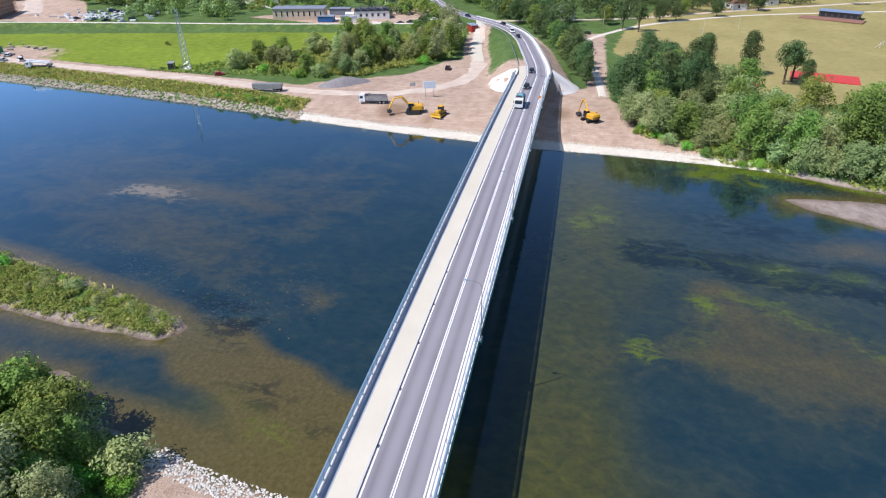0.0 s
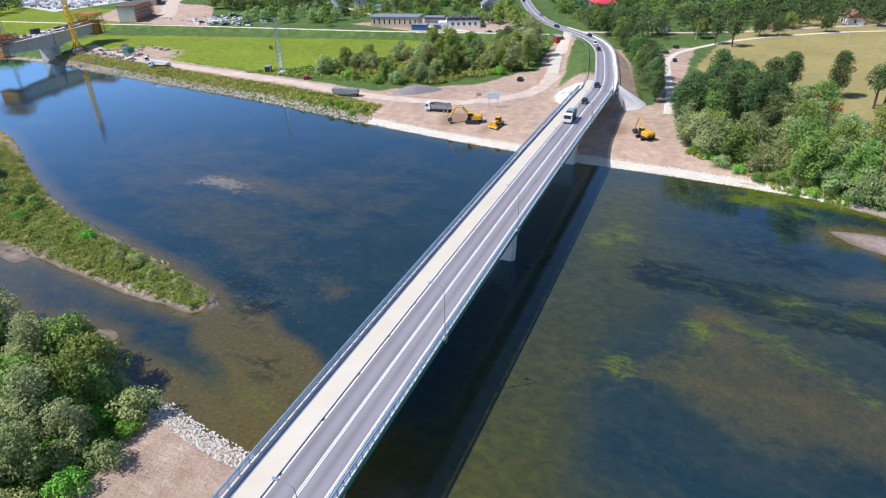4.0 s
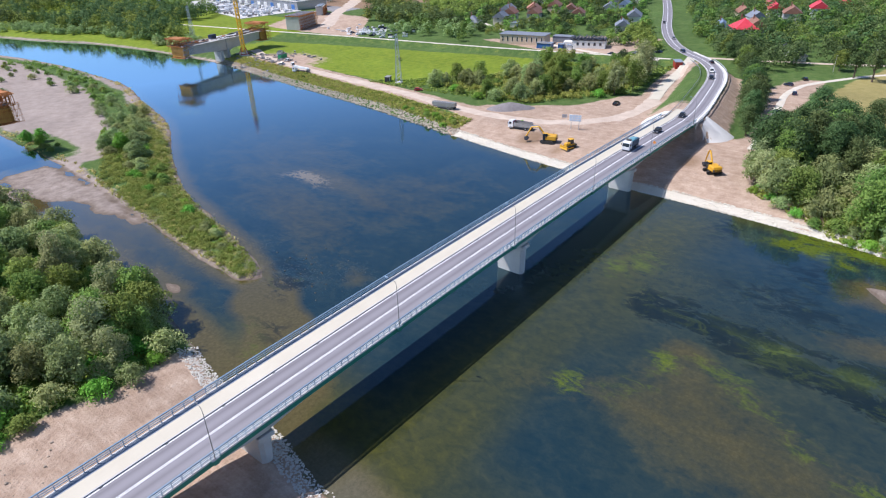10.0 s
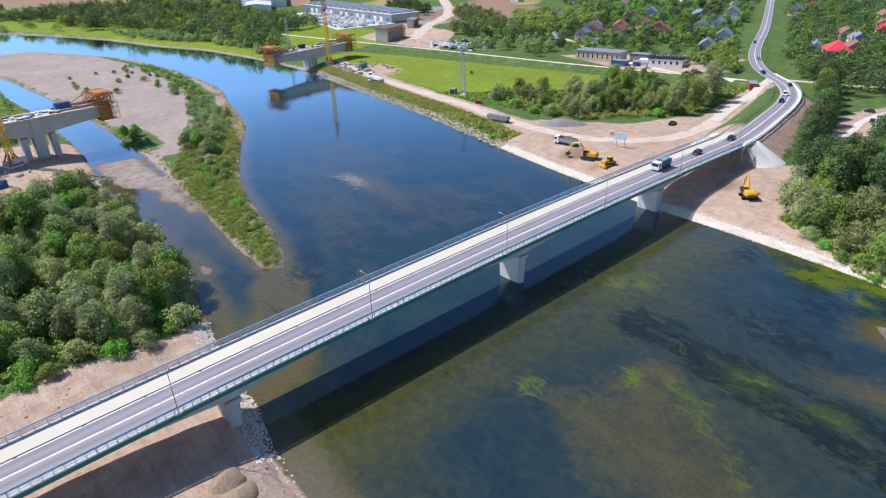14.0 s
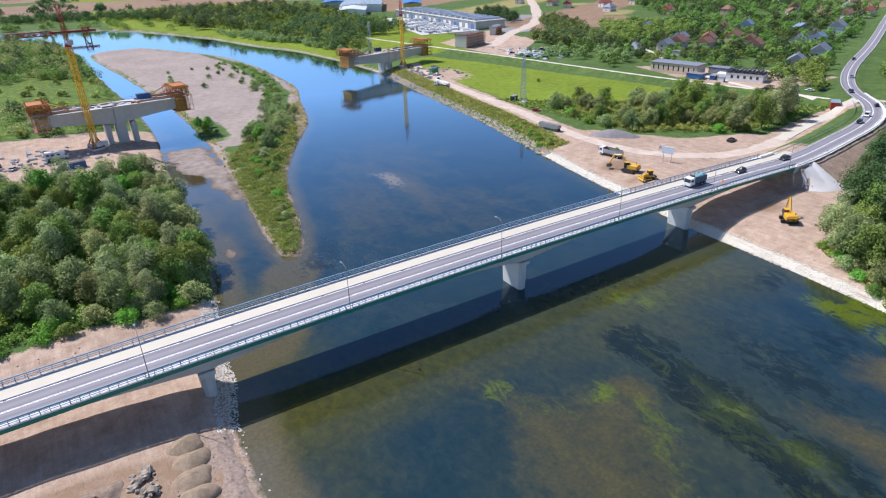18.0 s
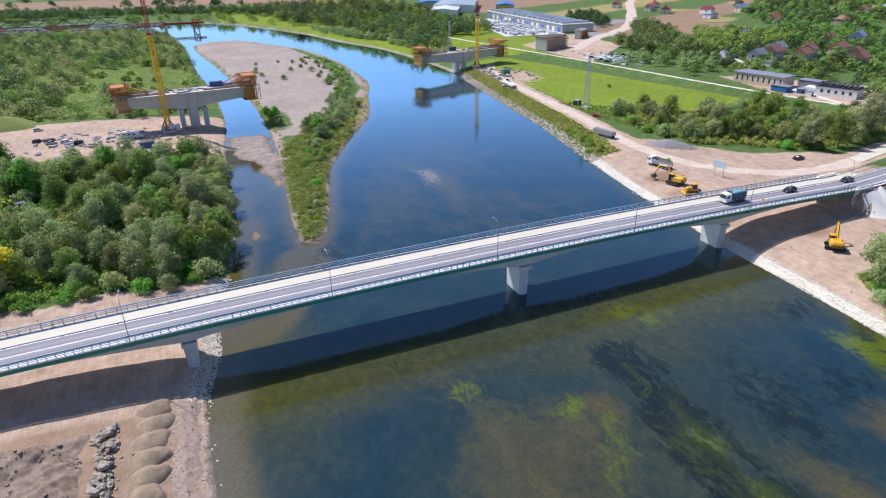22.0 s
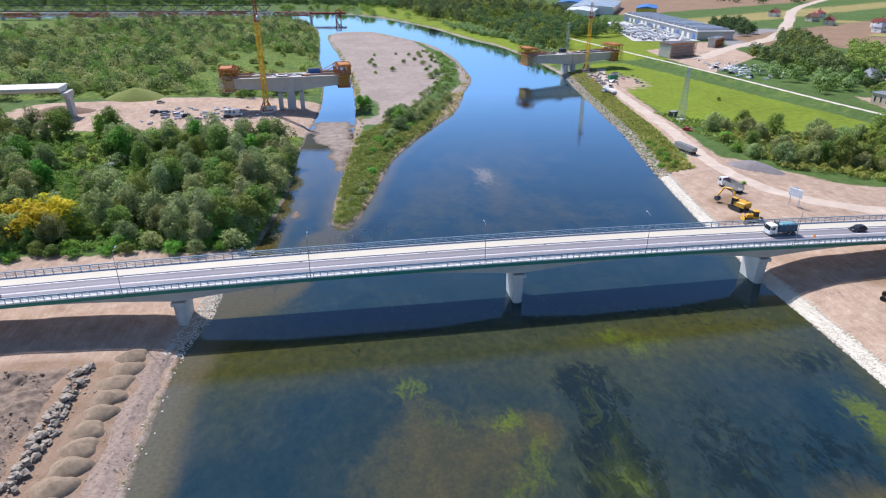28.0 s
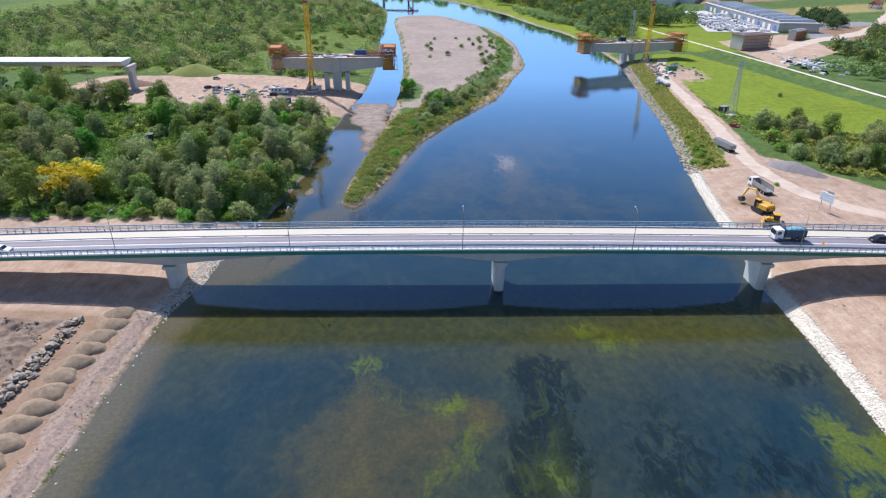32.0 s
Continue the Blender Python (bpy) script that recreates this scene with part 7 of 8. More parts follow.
part("wall", Shape().box((0, 0, 1.2), (4, 2.4, 2.4)), M_DARKSTEEL, b)
part("roof", Shape().box((0, 0, 2.5), (4.4, 2.8, 0.15)), M_DIRTSTEEL, b)
part("door", Shape().box((-1.2, -1.22, 1.0), (1.0, 0.06, 2.0)), M_CARWHITE, b)


# ---- village ----
ROOFS = [surface("red_roof_tile", (0.26, 0.06, 0.045), (0.38, 0.12, 0.09), 0.7, fine=5), surface("brown_roof_tile", (0.20, 0.09, 0.06), (0.31, 0.16, 0.11), 0.75, fine=5),
         surface("grey_roof_sheet", (0.15, 0.17, 0.20), (0.25, 0.27, 0.31), 0.6, fine=5), surface("orange_roof_tile", (0.36, 0.16, 0.10), (0.48, 0.25, 0.17), 0.75, fine=5),
         surface("blue_roof_sheet", (0.14, 0.20, 0.30), (0.22, 0.29, 0.40), 0.55, fine=5), surface("crimson_roof_sheet", (0.55, 0.03, 0.05), (0.68, 0.07, 0.09), 0.5, fine=5)]
ROOF_WORD = ["red tiled", "brown tiled", "grey sheet metal", "orange tiled", "blue-grey sheet metal", "bright red sheet metal"]
WALLS = [surface("cream_render", (0.55, 0.49, 0.38), (0.68, 0.62, 0.50), 0.9), surface("white_render", (0.68, 0.67, 0.64), (0.80, 0.79, 0.76), 0.9), surface("grey_render", (0.36, 0.35, 0.34), (0.48, 0.47, 0.45), 0.9),
         surface("buff_render", (0.50, 0.38, 0.27), (0.62, 0.50, 0.37), 0.9)]
WALL_WORD = ["cream", "white", "grey", "buff"]
SILL = Shape().box((0, 0, 0), (1.35, 0.25, 0.08)).mesh("sill", M_CARWHITE)
PANE = Shape().box((0, 0, 0), (1.05, 0.05, 1.2)).mesh("pane", M_GLASS)
SURROUND = Shape().box((0, 0, 0.66), (1.3, 0.1, 0.1)).box((0, 0, -0.66), (1.3, 0.1, 0.1)).box((-0.6, 0, 0), (0.1, 0.1, 1.4)).box((0.6, 0, 0), (0.1, 0.1, 1.4)).mesh("window", M_CARWHITE)


def house(x, y, turn, L, W, H, roof, wall, hip=False, rise=None, detail=True):
    z = gz(x, y)
    h = thing("house", "%s village house with a %s roof" % (WALL_WORD[wall], ROOF_WORD[roof]), "house", pose(x, y, z, 0, 0, turn), "village houses")
    rise = rise or W * 0.38
    part("wall", Shape().box((0, 0, H / 2 - 0.4), (L, W, H + 0.8)), WALLS[wall], h)
    e, r = 0.6, Shape()
    inset = W / 2 if hip else -e + 0.01
    hl, hw = L / 2 + e, W / 2 + e
    a = max(0.3, L / 2 - inset)
    top = [(-a, 0, H + rise), (a, 0, H + rise)]
    low = [(-hl, -hw, H - 0.25), (hl, -hw, H - 0.25), (hl, hw, H - 0.25), (-hl, hw, H - 0.25)]
    r.add(low + top + [(p[0], p[1], p[2] - 0.2) for p in low], [(0, 1, 5, 4), (2, 3, 4, 5), (1, 2, 5), (3, 0, 4), (0, 6, 7, 1), (1, 7, 8, 2), (2, 8, 9, 3), (3, 9, 6, 0), (6, 9, 8, 7)])
    rf = part("roof", r, ROOFS[roof], h)
    part("chimney", Shape().box((L * 0.18, W * 0.12, H + rise * 0.9), (0.7, 0.7, rise * 0.9 + 0.8)), ROOFS[1], rf)
    if not hip:
        g = Shape()
        for sx in (-1, 1):
            g.add([(sx * L / 2, -W / 2, H), (sx * L / 2, W / 2, H), (sx * L / 2, 0, H + rise * W / 2 / hw)], [(0, 1, 2)])
        part("gable", g, WALLS[wall], h)
    if detail:
        for side in (-1, 1):
            for f in range(max(1, int(H // 2.7))):
                n = max(2, int(L // 3.2))
                for i in range(n):
                    wx = -L / 2 + L * (i + 0.5) / n
                    if side < 0 and f == 0 and i == n // 2:
                        part("door", Shape().box((wx, -W / 2 - 0.03, 1.05), (1.1, 0.08, 2.1)), M_BARK, h)
                        continue
                    w = part("window", SURROUND, None, h)
                    w.location = (wx, side * (W / 2 + 0.03), 1.55 + 2.8 * f)
                    part("pane", PANE, None, w)
        for side in (-1, 1):
            for f in range(max(1, int(H // 2.7))):
                w = part("window", SURROUND, None, h)
                w.location, w.rotation_euler = (side * (L / 2 + 0.03), 0.6, 1.55 + 2.8 * f), (0, 0, math.pi / 2)
                part("pane", PANE, None, w)
    return h


for a in ((294, 226, 25, 14, 11, 3.2, 2, 0, True), (329, 215, 20, 13, 10, 6.0, 0, 2), (311, 212, 20, 12, 9, 5.6, 3, 0), (340, 200, 15, 11, 9, 5.4, 1, 2), (358, 210, 25, 12, 9, 5.8, 0, 2), (352, 232, 10, 12, 9, 5.2, 3, 0),
          (366, 217, 30, 12, 9, 5.4, 3, 3), (386, 208, 15, 13, 9, 5.6, 1, 3), (376, 188, 25, 11, 9, 5.2, 0, 0), (405, 168, 20, 15, 10, 3.8, 2, 1), (418, 160, 15, 12, 9, 5.4, 4, 1), (369, 131, 20, 17, 10, 4.2, 2, 1), (359, 172, 20, 11, 9, 5, 1, 3),
          (318, 40, 28, 16, 13, 8.6, 5, 2, True), (354, 42, 25, 16, 11, 5.0, 1, 2), (340, 59, 20, 14, 10, 5, 4, 1), (385, 50, 30, 13, 10, 6, 2, 1), (401, 31, 15, 14, 11, 8, 0, 2), (415, 66, 30, 13, 10, 5, 1, 0), (438, 50, 20, 13, 10, 5.6, 5, 1),
          (436, 21, 15, 15, 11, 8, 5, 1), (471, 60, 20, 12, 9, 5.4, 0, 2), (421, 244, 20, 13, 10, 5.6, 1, 1), (452, 242, 25, 14, 10, 6, 4, 1), (471, 175, 20, 18, 11, 8, 2, 1), (443, 178, 20, 14, 9, 4, 3, 0), (317, 117, 25, 12, 9, 5, 2, 0),
          (492, 12, 20, 12, 9, 5, 5, 1), (296, 12, 20, 14, 8, 3.0, 3, 1), (281, 2, 22, 12, 8, 3.0, 2, 1), (390, 298, 20, 12, 9, 5.5, 4, 1), (330, -100, 15, 13, 9, 4, 1, 1), (352, -122, 20, 16, 8, 3.6, 2, 1)):
    house(*a[:6], {3: 2, 0: 1}.get(a[6], a[6]) if a[0] % 3 else a[6], *a[7:])
rng = random.Random(77)
spots_h = []
while len(spots_h) < 62:
    x, y = rng.uniform(470, 1050), rng.uniform(-40, 640)
    if (x - 470) * 0.42 + 40 > y + 260 and x > 700:
        continue
    if away(np.array([x]), np.array([y]), ROAD)[0] < 16 or any((x - a) ** 2 + (y - b) ** 2 < 26 ** 2 for a, b in spots_h):
        continue
    spots_h.append((x, y))
    house(x, y, rng.uniform(0, 60), rng.uniform(10, 15), rng.uniform(8.5, 11), rng.choice([3.4, 5.4, 5.8]), rng.choice([0, 2, 1, 2, 3, 1, 4]), rng.choice([0, 1, 1, 2, 3]), rng.random() < 0.3, None, x < 640)

# workshop, burnt-out white house and halls beyond the levee
b = thing("workshop", "long buff workshop with a row of tall windows", "workshop", at(254, 155, 102))
part("wall", Shape().box((0, 0, 2.9), (30, 11, 5.8)), WALLS[3], b)
part("roof", Shape().box((0, 0, 6.0), (31, 12, 0.4), bevel=0.1), ROOFS[2], b)
for sy in (-1, 1):
    for i in range(9):
        w = part("window", Shape().box((-13 + i * 3.25, sy * 5.52, 3.2), (1.1, 0.08, 3.0)), M_CARWHITE, b)
        part("pane", Shape().box((-13 + i * 3.25, sy * 5.56, 3.2), (0.85, 0.06, 2.8)), M_GLASS, w)
b = thing("ruined_house", "white house with a dark charred roof", "house", at(261, 113, 110))
part("wall", Shape().box((0, 0, 2.2), (20, 9, 4.6)), WALLS[1], b)
for i in range(5):
    w = part("window", Shape().box((-7 + i * 3.4, 4.53, 2.4), (1.3, 0.08, 1.6)), M_DARKSTEEL, b)
r = part("roof", Shape().box((0, 0, 4.6), (20.4, 9.6, 0.3)), M_DARKSTEEL, b, "charred dark roof")
for i in range(14):
    part("rafter", Shape().box((-9.3 + i * 1.43, 0, 5.2 + 0.5 * (i % 3)), (0.9, 9.4, 0.5), ry=8 * (-1) ** i), M_DARKSTEEL, r)
part("annexe", Shape().box((13, 0, 1.6), (5, 7, 3.2)), WALLS[1], b)
for x, y, tn, sx, sy, sz, mt, lb in ((270, 136, 100, 12, 7, 3.4, ROOFS[2], "open grey garage with a flat roof"), (247, 136, 100, 9, 6, 3.0, M_BLUE, "low blue shed roof by the yard"), (251, 127, 15, 4, 3, 2.4, M_BLUE, "blue tarpaulin shelter by the wall"), (249, 120, 15, 3, 3, 2.6, M_CARWHITE, "white tent by the yard"),
                                     (305, 196, 20, 10, 6, 3, M_CARWHITE, "low white shed with a flat roof"), (233, 48, 30, 7, 3.5, 3.4, M_CRANERED, "red kiosk beside the road junction")):
    b = thing("shed", lb, "shed", at(x, y, tn), "sheds")
    part("wall", Shape().box((0, 0, sz / 2), (sx, sy, sz), bevel=0.1), mt, b)
    part("roof", Shape().box((0, 0, sz + 0.1), (sx + 0.6, sy + 0.6, 0.2)), M_CARSILVER if mt is not ROOFS[2] else ROOFS[2], b)
    part("door", Shape().box((0, -sy / 2 - 0.03, sz * 0.4), (sx * 0.4, 0.06, sz * 0.8)), M_DARKSTEEL, b)
M_HALLBLUE = paint("blue_hall_sheet", (0.05, 0.17, 0.45), 0.5)
b = thing("precast_hall", "long grey factory hall with ridged roof lights", "hall", at(316, 520, 86), "industrial halls")
part("wall", Shape().box((0, 0, 3.6), (190, 34, 7.2)), M_CARSILVER, b)
part("roof", Shape().box((0, 0, 7.5), (191, 35, 0.6), bevel=0.1), M_CONCRETE, b, "grey flat hall roof")
for i in range(15):
    part("roof_light", Shape().prism([(-4, 0), (4, 0), (2.2, 1.9), (-2.2, 1.9)], -15, 15).move((-87 + i * 12.4, 0, 7.8)), M_CARSILVER, b)
for i in range(16):
    part("loading_door", Shape().box((-88 + i * 11.5, 17.06, 2.4), (5, 0.12, 4.6)), M_CARWHITE if i % 3 else M_HALLBLUE, b)
M_HALLYEL = paint("yellow_hall_sheet", (0.62, 0.42, 0.08), 0.5)
for x, y, tn, L, W, H, wm, rm, lb in ((330, 760, 62, 130, 55, 9, M_CARWHITE, M_CARSILVER, "long white industrial hall with a pale roof"), (282, 690, 62, 80, 36, 8, M_CARWHITE, M_CARWHITE, "white industrial hall with loading doors"), (365, 680, 62, 55, 24, 10, M_HALLYEL, M_HALLBLUE, "yellow hall with a blue roof"),
                                      (322, 830, 62, 70, 40, 8, M_CARSILVER, M_HALLBLUE, "grey hall with a blue roof edge")):
    b = thing("industrial_hall", lb, "hall", at(x, y, tn), "industrial halls")
    part("wall", Shape().box((0, 0, H / 2), (L, W, H)), wm, b)
    part("roof", Shape().prism([(-W / 2 - 0.5, H), (W / 2 + 0.5, H), (0, H + 2.2)], -L / 2 - 0.5, L / 2 + 0.5, "x"), rm, b)
    for i in range(int(L // 9)):
        part("loading_door", Shape().box((-L / 2 + 5 + i * 9, -W / 2 - 0.05, 2.0), (4, 0.1, 4)), M_DIRTSTEEL, b)
yard = [(236, 436), (292, 420), (296, 520), (300, 600), (276, 600), (256, 520)]
me = Shape().add([(x, y, gz(x, y) + 0.35) for x, y in yard] + [(x, y, gz(x, y) - 1) for x, y in yard], [tuple(range(6))] + [(i, (i + 1) % 6, 6 + (i + 1) % 6, 6 + i) for i in range(6)])
piece("yard", me, M_CONCRETE, "pale concrete storage yard", kind="structure")
rng = random.Random(5)
s = Shape()
for i in range(190):
    u, v = rng.random(), rng.random()
    x, y = 242 + 44 * u + 22 * v, 440 - 14 * u + 130 * v
    z = gz(x, y) + 0.35
    s.box((x, y, z + 0.9), (rng.uniform(1.5, 5), rng.uniform(1.2, 3), rng.uniform(1.0, 2.6)), 62 + rng.choice([0, 0, 90]))
piece("precast_stock", s, M_CARWHITE, "rows of stacked pale precast concrete goods", "stock", "stuff")
s = Shape()
for i in range(120):
    u, v = rng.random(), rng.random()
    x, y = 242 + 44 * u + 22 * v, 440 - 14 * u + 130 * v
    s.box((x, y, gz(x, y) + 1.1), (rng.uniform(1.5, 6), rng.uniform(1, 2), rng.uniform(0.8, 2.0)), 62)
piece("stock_pallets", s, M_DIRTSTEEL, "rows of grey pallets in the yard", "stock", "stuff")
s = Shape()
for i in range(90):
    x, y = rng.gauss(137, 9), rng.gauss(262, 12)
    s.box((x, y, gz(x, y) + 0.3), (rng.uniform(0.5, 3), rng.uniform(0.4, 1.4), rng.uniform(0.4, 1.2)), rng.uniform(0, 180))
piece("site_clutter", s, M_DIRTSTEEL, "scattered building materials round the pier", "clutter", "stuff")
s = Shape()
for i in range(80):
    x, y = rng.gauss(-95, 16), rng.gauss(198, 8)
    s.box((x, y, gz(x, y) + 0.3), (rng.uniform(0.5, 3.5), rng.uniform(0.4, 1.4), rng.uniform(0.3, 1.1)), rng.uniform(0, 180))
piece("site_clutter", s, M_CARSILVER, "scattered steel and timber on the site", "clutter", "stuff")
s = Shape()
for i in range(70):
    x, y = rng.gauss(243, 9), rng.gauss(282, 17)
    s.box((x, y, gz(x, y) + 0.4), (rng.uniform(0.6, 4), rng.uniform(0.6, 2), rng.uniform(0.5, 1.6)), rng.uniform(0, 180))
piece("site_clutter", s, M_CARWHITE, "white bags and boxes in the site compound", "clutter", "stuff")
# road-works strip by the junction
piece("ramp_road", Shape().sweep([(x, y, gz(x, y) + 0.16) for x, y in smooth_line([(166, 33.5), (190, 38.5), (214, 42), (236, 44), (252, 47)], 3)], [(-2.4, -0.3), (2.4, -0.3), (2.4, 0.0), (-2.4, 0.0)]), M_PATH, "pale new concrete ramp beside the embankment", kind="structure")

# ---- sports field ----
g = thing("football_goal", "white football goal frame on dry grass", "goal", at(229, -147, 60))
part("goal_frame", Shape().rod((0, -3.66, 0), (0, -3.66, 2.44), 0.07).rod((0, 3.66, 0), (0, 3.66, 2.44), 0.07).rod((0, -3.7, 2.44), (0, 3.7, 2.44), 0.07), M_CARWHITE, g)
part("back_stay", Shape().rod((0, -3.66, 2.44), (1.8, -3.66, 0), 0.04).rod((0, 3.66, 2.44), (1.8, 3.66, 0), 0.04).rod((1.8, -3.66, 0.05), (1.8, 3.66, 0.05), 0.04), M_CARWHITE, g)
s = Shape()
for i in range(13):
    s.rod((0, -3.66 + i * 0.61, 2.44), (1.8, -3.66 + i * 0.61, 0), 0.012, n=3)
for i in range(5):
    t = i / 4
    s.rod((1.8 * t, -3.66, 2.44 * (1 - t)), (1.8 * t, 3.66, 2.44 * (1 - t)), 0.012, n=3)
part("net", s, M_CARWHITE, g)
b = thing("pavilion", "dark flat-roofed pavilion with a brown terrace", "pavilion", at(303, -151, 62))
part("wall", Shape().box((0, 0, 1.7), (20, 8, 3.4)), M_DARKSTEEL, b)
part("roof", Shape().box((0, 0, 3.6), (21.5, 9.5, 0.3)), ROOFS[4], b)
part("terrace", Shape().box((2, 9, 0.2), (32, 10, 0.4)), ROOFS[1], b)
for i in range(6):
    part("window", Shape().box((-8 + i * 3.2, 4.03, 1.7), (2.2, 0.06, 1.6)), M_GLASS, b)
piece("sports_court", Shape().box((163, -104, gz(163, -104) + 0.1), (24, 13, 0.4), 75), M_TARTAN, "red sports court among the trees", kind="structure")
b = thing("splash_pool", "small turquoise paddling pool with red paving", "pool", at(151, -68, 20))
part("paving", Shape().box((0, 0, 0.12), (16, 12, 0.3), bevel=0.1), M_TARTAN, b)
part("basin", Shape().rod((0, 0, 0.2), (0, 0, 0.32), 4.5, n=20), paint("turquoise_liner", (0.04, 0.42, 0.62), 0.3), b)
for x, y in ((246, -70), (262, -90), (280, -34), (258, -20)):
    p = thing("street_lamp", "grey concrete lamp post beside the path", "street lamp", at(x, y, 0), "path lamps")
    part("pole", Shape().rod((0, 0, -0.3), (0, 0, 8), 0.13, 0.08), M_CONCRETE, p)
    part("head", Shape().box((0.5, 0, 8), (1.1, 0.3, 0.15)), M_STEEL, p)


# ---- far woods, undergrowth and herbs ----
def wood(name, label, poly, n, material, seed, h=(5, 9), w=(2.6, 4.2), leaf=1.15, per=30, gap=None, category="woods", zlift=0.0):
    """Many trees joined: clumps of leaf cards set close together."""
    rng = np.random.default_rng(seed)
    xs, ys = np.array([p[0] for p in poly]), np.array([p[1] for p in poly])
    P = np.stack([rng.uniform(xs.min(), xs.max(), n * 6), rng.uniform(ys.min(), ys.max(), n * 6)], 1)
    P = P[inside(P[:, 0], P[:, 1], poly)]
    if gap is not None:
        P = P[~gap(P[:, 0], P[:, 1])]
    P = P[:n]
    cl = []
    for x, y in P:
        hh, ww, z = rng.uniform(*h), rng.uniform(*w), gz(x, y) + zlift
        k = 5
        for i in range(k):
            a, t = i * 2.4 + rng.uniform(0, 1), (i + 0.5) / k
            r = ww * 0.62 * math.sqrt(max(0.05, 1 - t ** 1.7))
            cl.append((x + r * math.cos(a), y + r * math.sin(a), z + hh * (0.18 + 0.68 * t), ww * rng.uniform(0.46, 0.72), per))
    return tagged(new(name, leaf_mesh(name, cl, material, rng, leaf)), label, category, kind="stuff")


open_w = lambda x, y: (wobble(x, y, 34.0, 5.0) > 0.38) | ((x > -120) & (x < -52) & (y > 262) & (y < 420) & (wobble(x, y, 14, 2.0) > -0.5))
W1 = [(-50, 246), (-46, 400), (-50, 560), (-66, 640), (-110, 690), (-330, 680), (-420, 430), (-330, 246), (-190, 246), (-128, 252), (-90, 240)]
wood("riverside_scrub", "dense grey-green willow scrub on the floodplain", W1, 900, L_WILLOW, 1, gap=open_w, h=(4, 9), w=(3.2, 6.0), per=36, leaf=1.05)
wood("riverside_scrub", "green broadleaf scrub on the floodplain", W1, 620, L_GREEN, 2, gap=open_w, h=(4, 10), w=(3.2, 6.2), per=36, leaf=1.05)
wood("riverside_scrub", "dark taller trees in the floodplain scrub", W1, 420, L_DARK, 3, gap=open_w, h=(6, 13), w=(3.6, 6.2), per=36)
wood("riverside_scrub", "low bright bushes in the floodplain scrub", W1, 300, L_HERB, 4, h=(2, 4), w=(1.8, 3), gap=lambda x, y: wobble(x, y, 34.0, 5.0) > 0.6)
W2 = [(-200, 40), (-460, 40), (-460, 246), (-330, 246), (-196, 200)]
wood("riverside_scrub", "willow scrub beside the viaduct", W2, 420, L_WILLOW, 5)
wood("riverside_scrub", "green scrub beside the viaduct", W2, 400, L_GREEN, 6)
W3 = [(-500, 930), (-90, 950), (60, 840), (122, 660), (150, 640), (140, 800), (40, 950), (-300, 1100), (-800, 1000)]
wood("far_woods", "dark green trees along the far river bank", W3, 620, L_DARK, 7, h=(7, 13), w=(4.5, 7.5), leaf=1.5, per=36)
wood("far_woods", "green trees along the far river bank", W3, 420, L_GREEN, 8, h=(5, 9), w=(3, 5), leaf=1.5)
wood("far_woods", "trees fringing the far river bank", [(-500, 884), (-130, 858), (-48, 834), (20, 766), (62, 664), (84, 640), (44, 790), (-40, 866), (-130, 892), (-500, 920)], 110, L_LUSH, 61, h=(5, 9), w=(3.5, 5.5), leaf=1.5)
wood("river_wood", "willows along the east bank upstream", [(124, 330), (132, 400), (124, 470), (106, 520), (84, 610), (98, 610), (124, 530), (142, 440), (146, 350)], 120, L_WILLOW, 62, h=(3, 7), w=(2.4, 4.2))
W10 = [(64, 780), (80, 690), (100, 600), (112, 540), (126, 640), (150, 745), (208, 710), (244, 620), (268, 760), (250, 900), (120, 960), (60, 900)]
clearing = lambda x, y: ((x - 158) / 34) ** 2 + ((y - 632) / 46) ** 2 < 1
wood("far_woods", "dense dark wood behind the far river bank", W10, 250, L_DARK, 81, h=(10, 16), w=(5, 8), leaf=1.5, per=38, gap=clearing)
wood("far_woods", "green broadleaf trees behind the far river bank", W10, 160, L_GREEN, 82, h=(8, 14), w=(4.5, 7), leaf=1.5, per=38, gap=clearing)
W4 = [(133, 395), (152, 372), (166, 420), (176, 448), (225, 470), (232, 560), (205, 700), (150, 740), (120, 640), (118, 520), (130, 440)]
wood("river_wood", "dense dark wood beside the levee", W4, 280, L_DARK, 9, gap=clearing, h=(9, 14), w=(4, 6), leaf=1.4)
wood("river_wood", "green trees in the wood beside the levee", W4, 180, L_GREEN, 10, gap=clearing, h=(8, 12), w=(4, 5.5), leaf=1.4)
wood("river_wood", "grey-green willows at the edge of the wood", [(128, 335), (146, 345), (150, 372), (128, 400)], 26, L_WILLOW, 11, h=(2.5, 5), w=(2, 3))
road_gap = lambda x, y: (away(x, y, ROAD) < 11) | np.logical_or.reduce([(x - a) ** 2 + (y - b) ** 2 < 11 ** 2 for a, b in [(294, 226), (329, 215), (311, 212), (340, 200), (358, 210), (352, 232), (366, 217), (386, 208), (376, 188), (405, 168), (418, 160), (369, 131), (318, 40), (354, 42), (385, 50), (401, 31), (438, 50), (436, 21), (421, 244), (452, 242), (471, 175), (254, 155), (261, 113), (317, 117)] + spots_h])
W5 = [(262, 200), (300, 190), (330, 150), (300, 96), (400, 130), (520, 180), (900, 330), (1000, 700), (640, 560), (470, 330), (390, 330), (330, 280), (290, 250)]
wood("village_trees", "garden trees between the village houses", W5, 520, L_GREEN, 12, h=(5, 9), w=(3, 4.6), leaf=1.4, gap=lambda x, y: road_gap(x, y) | (wobble(x, y, 30, 1.0) > 0.5))
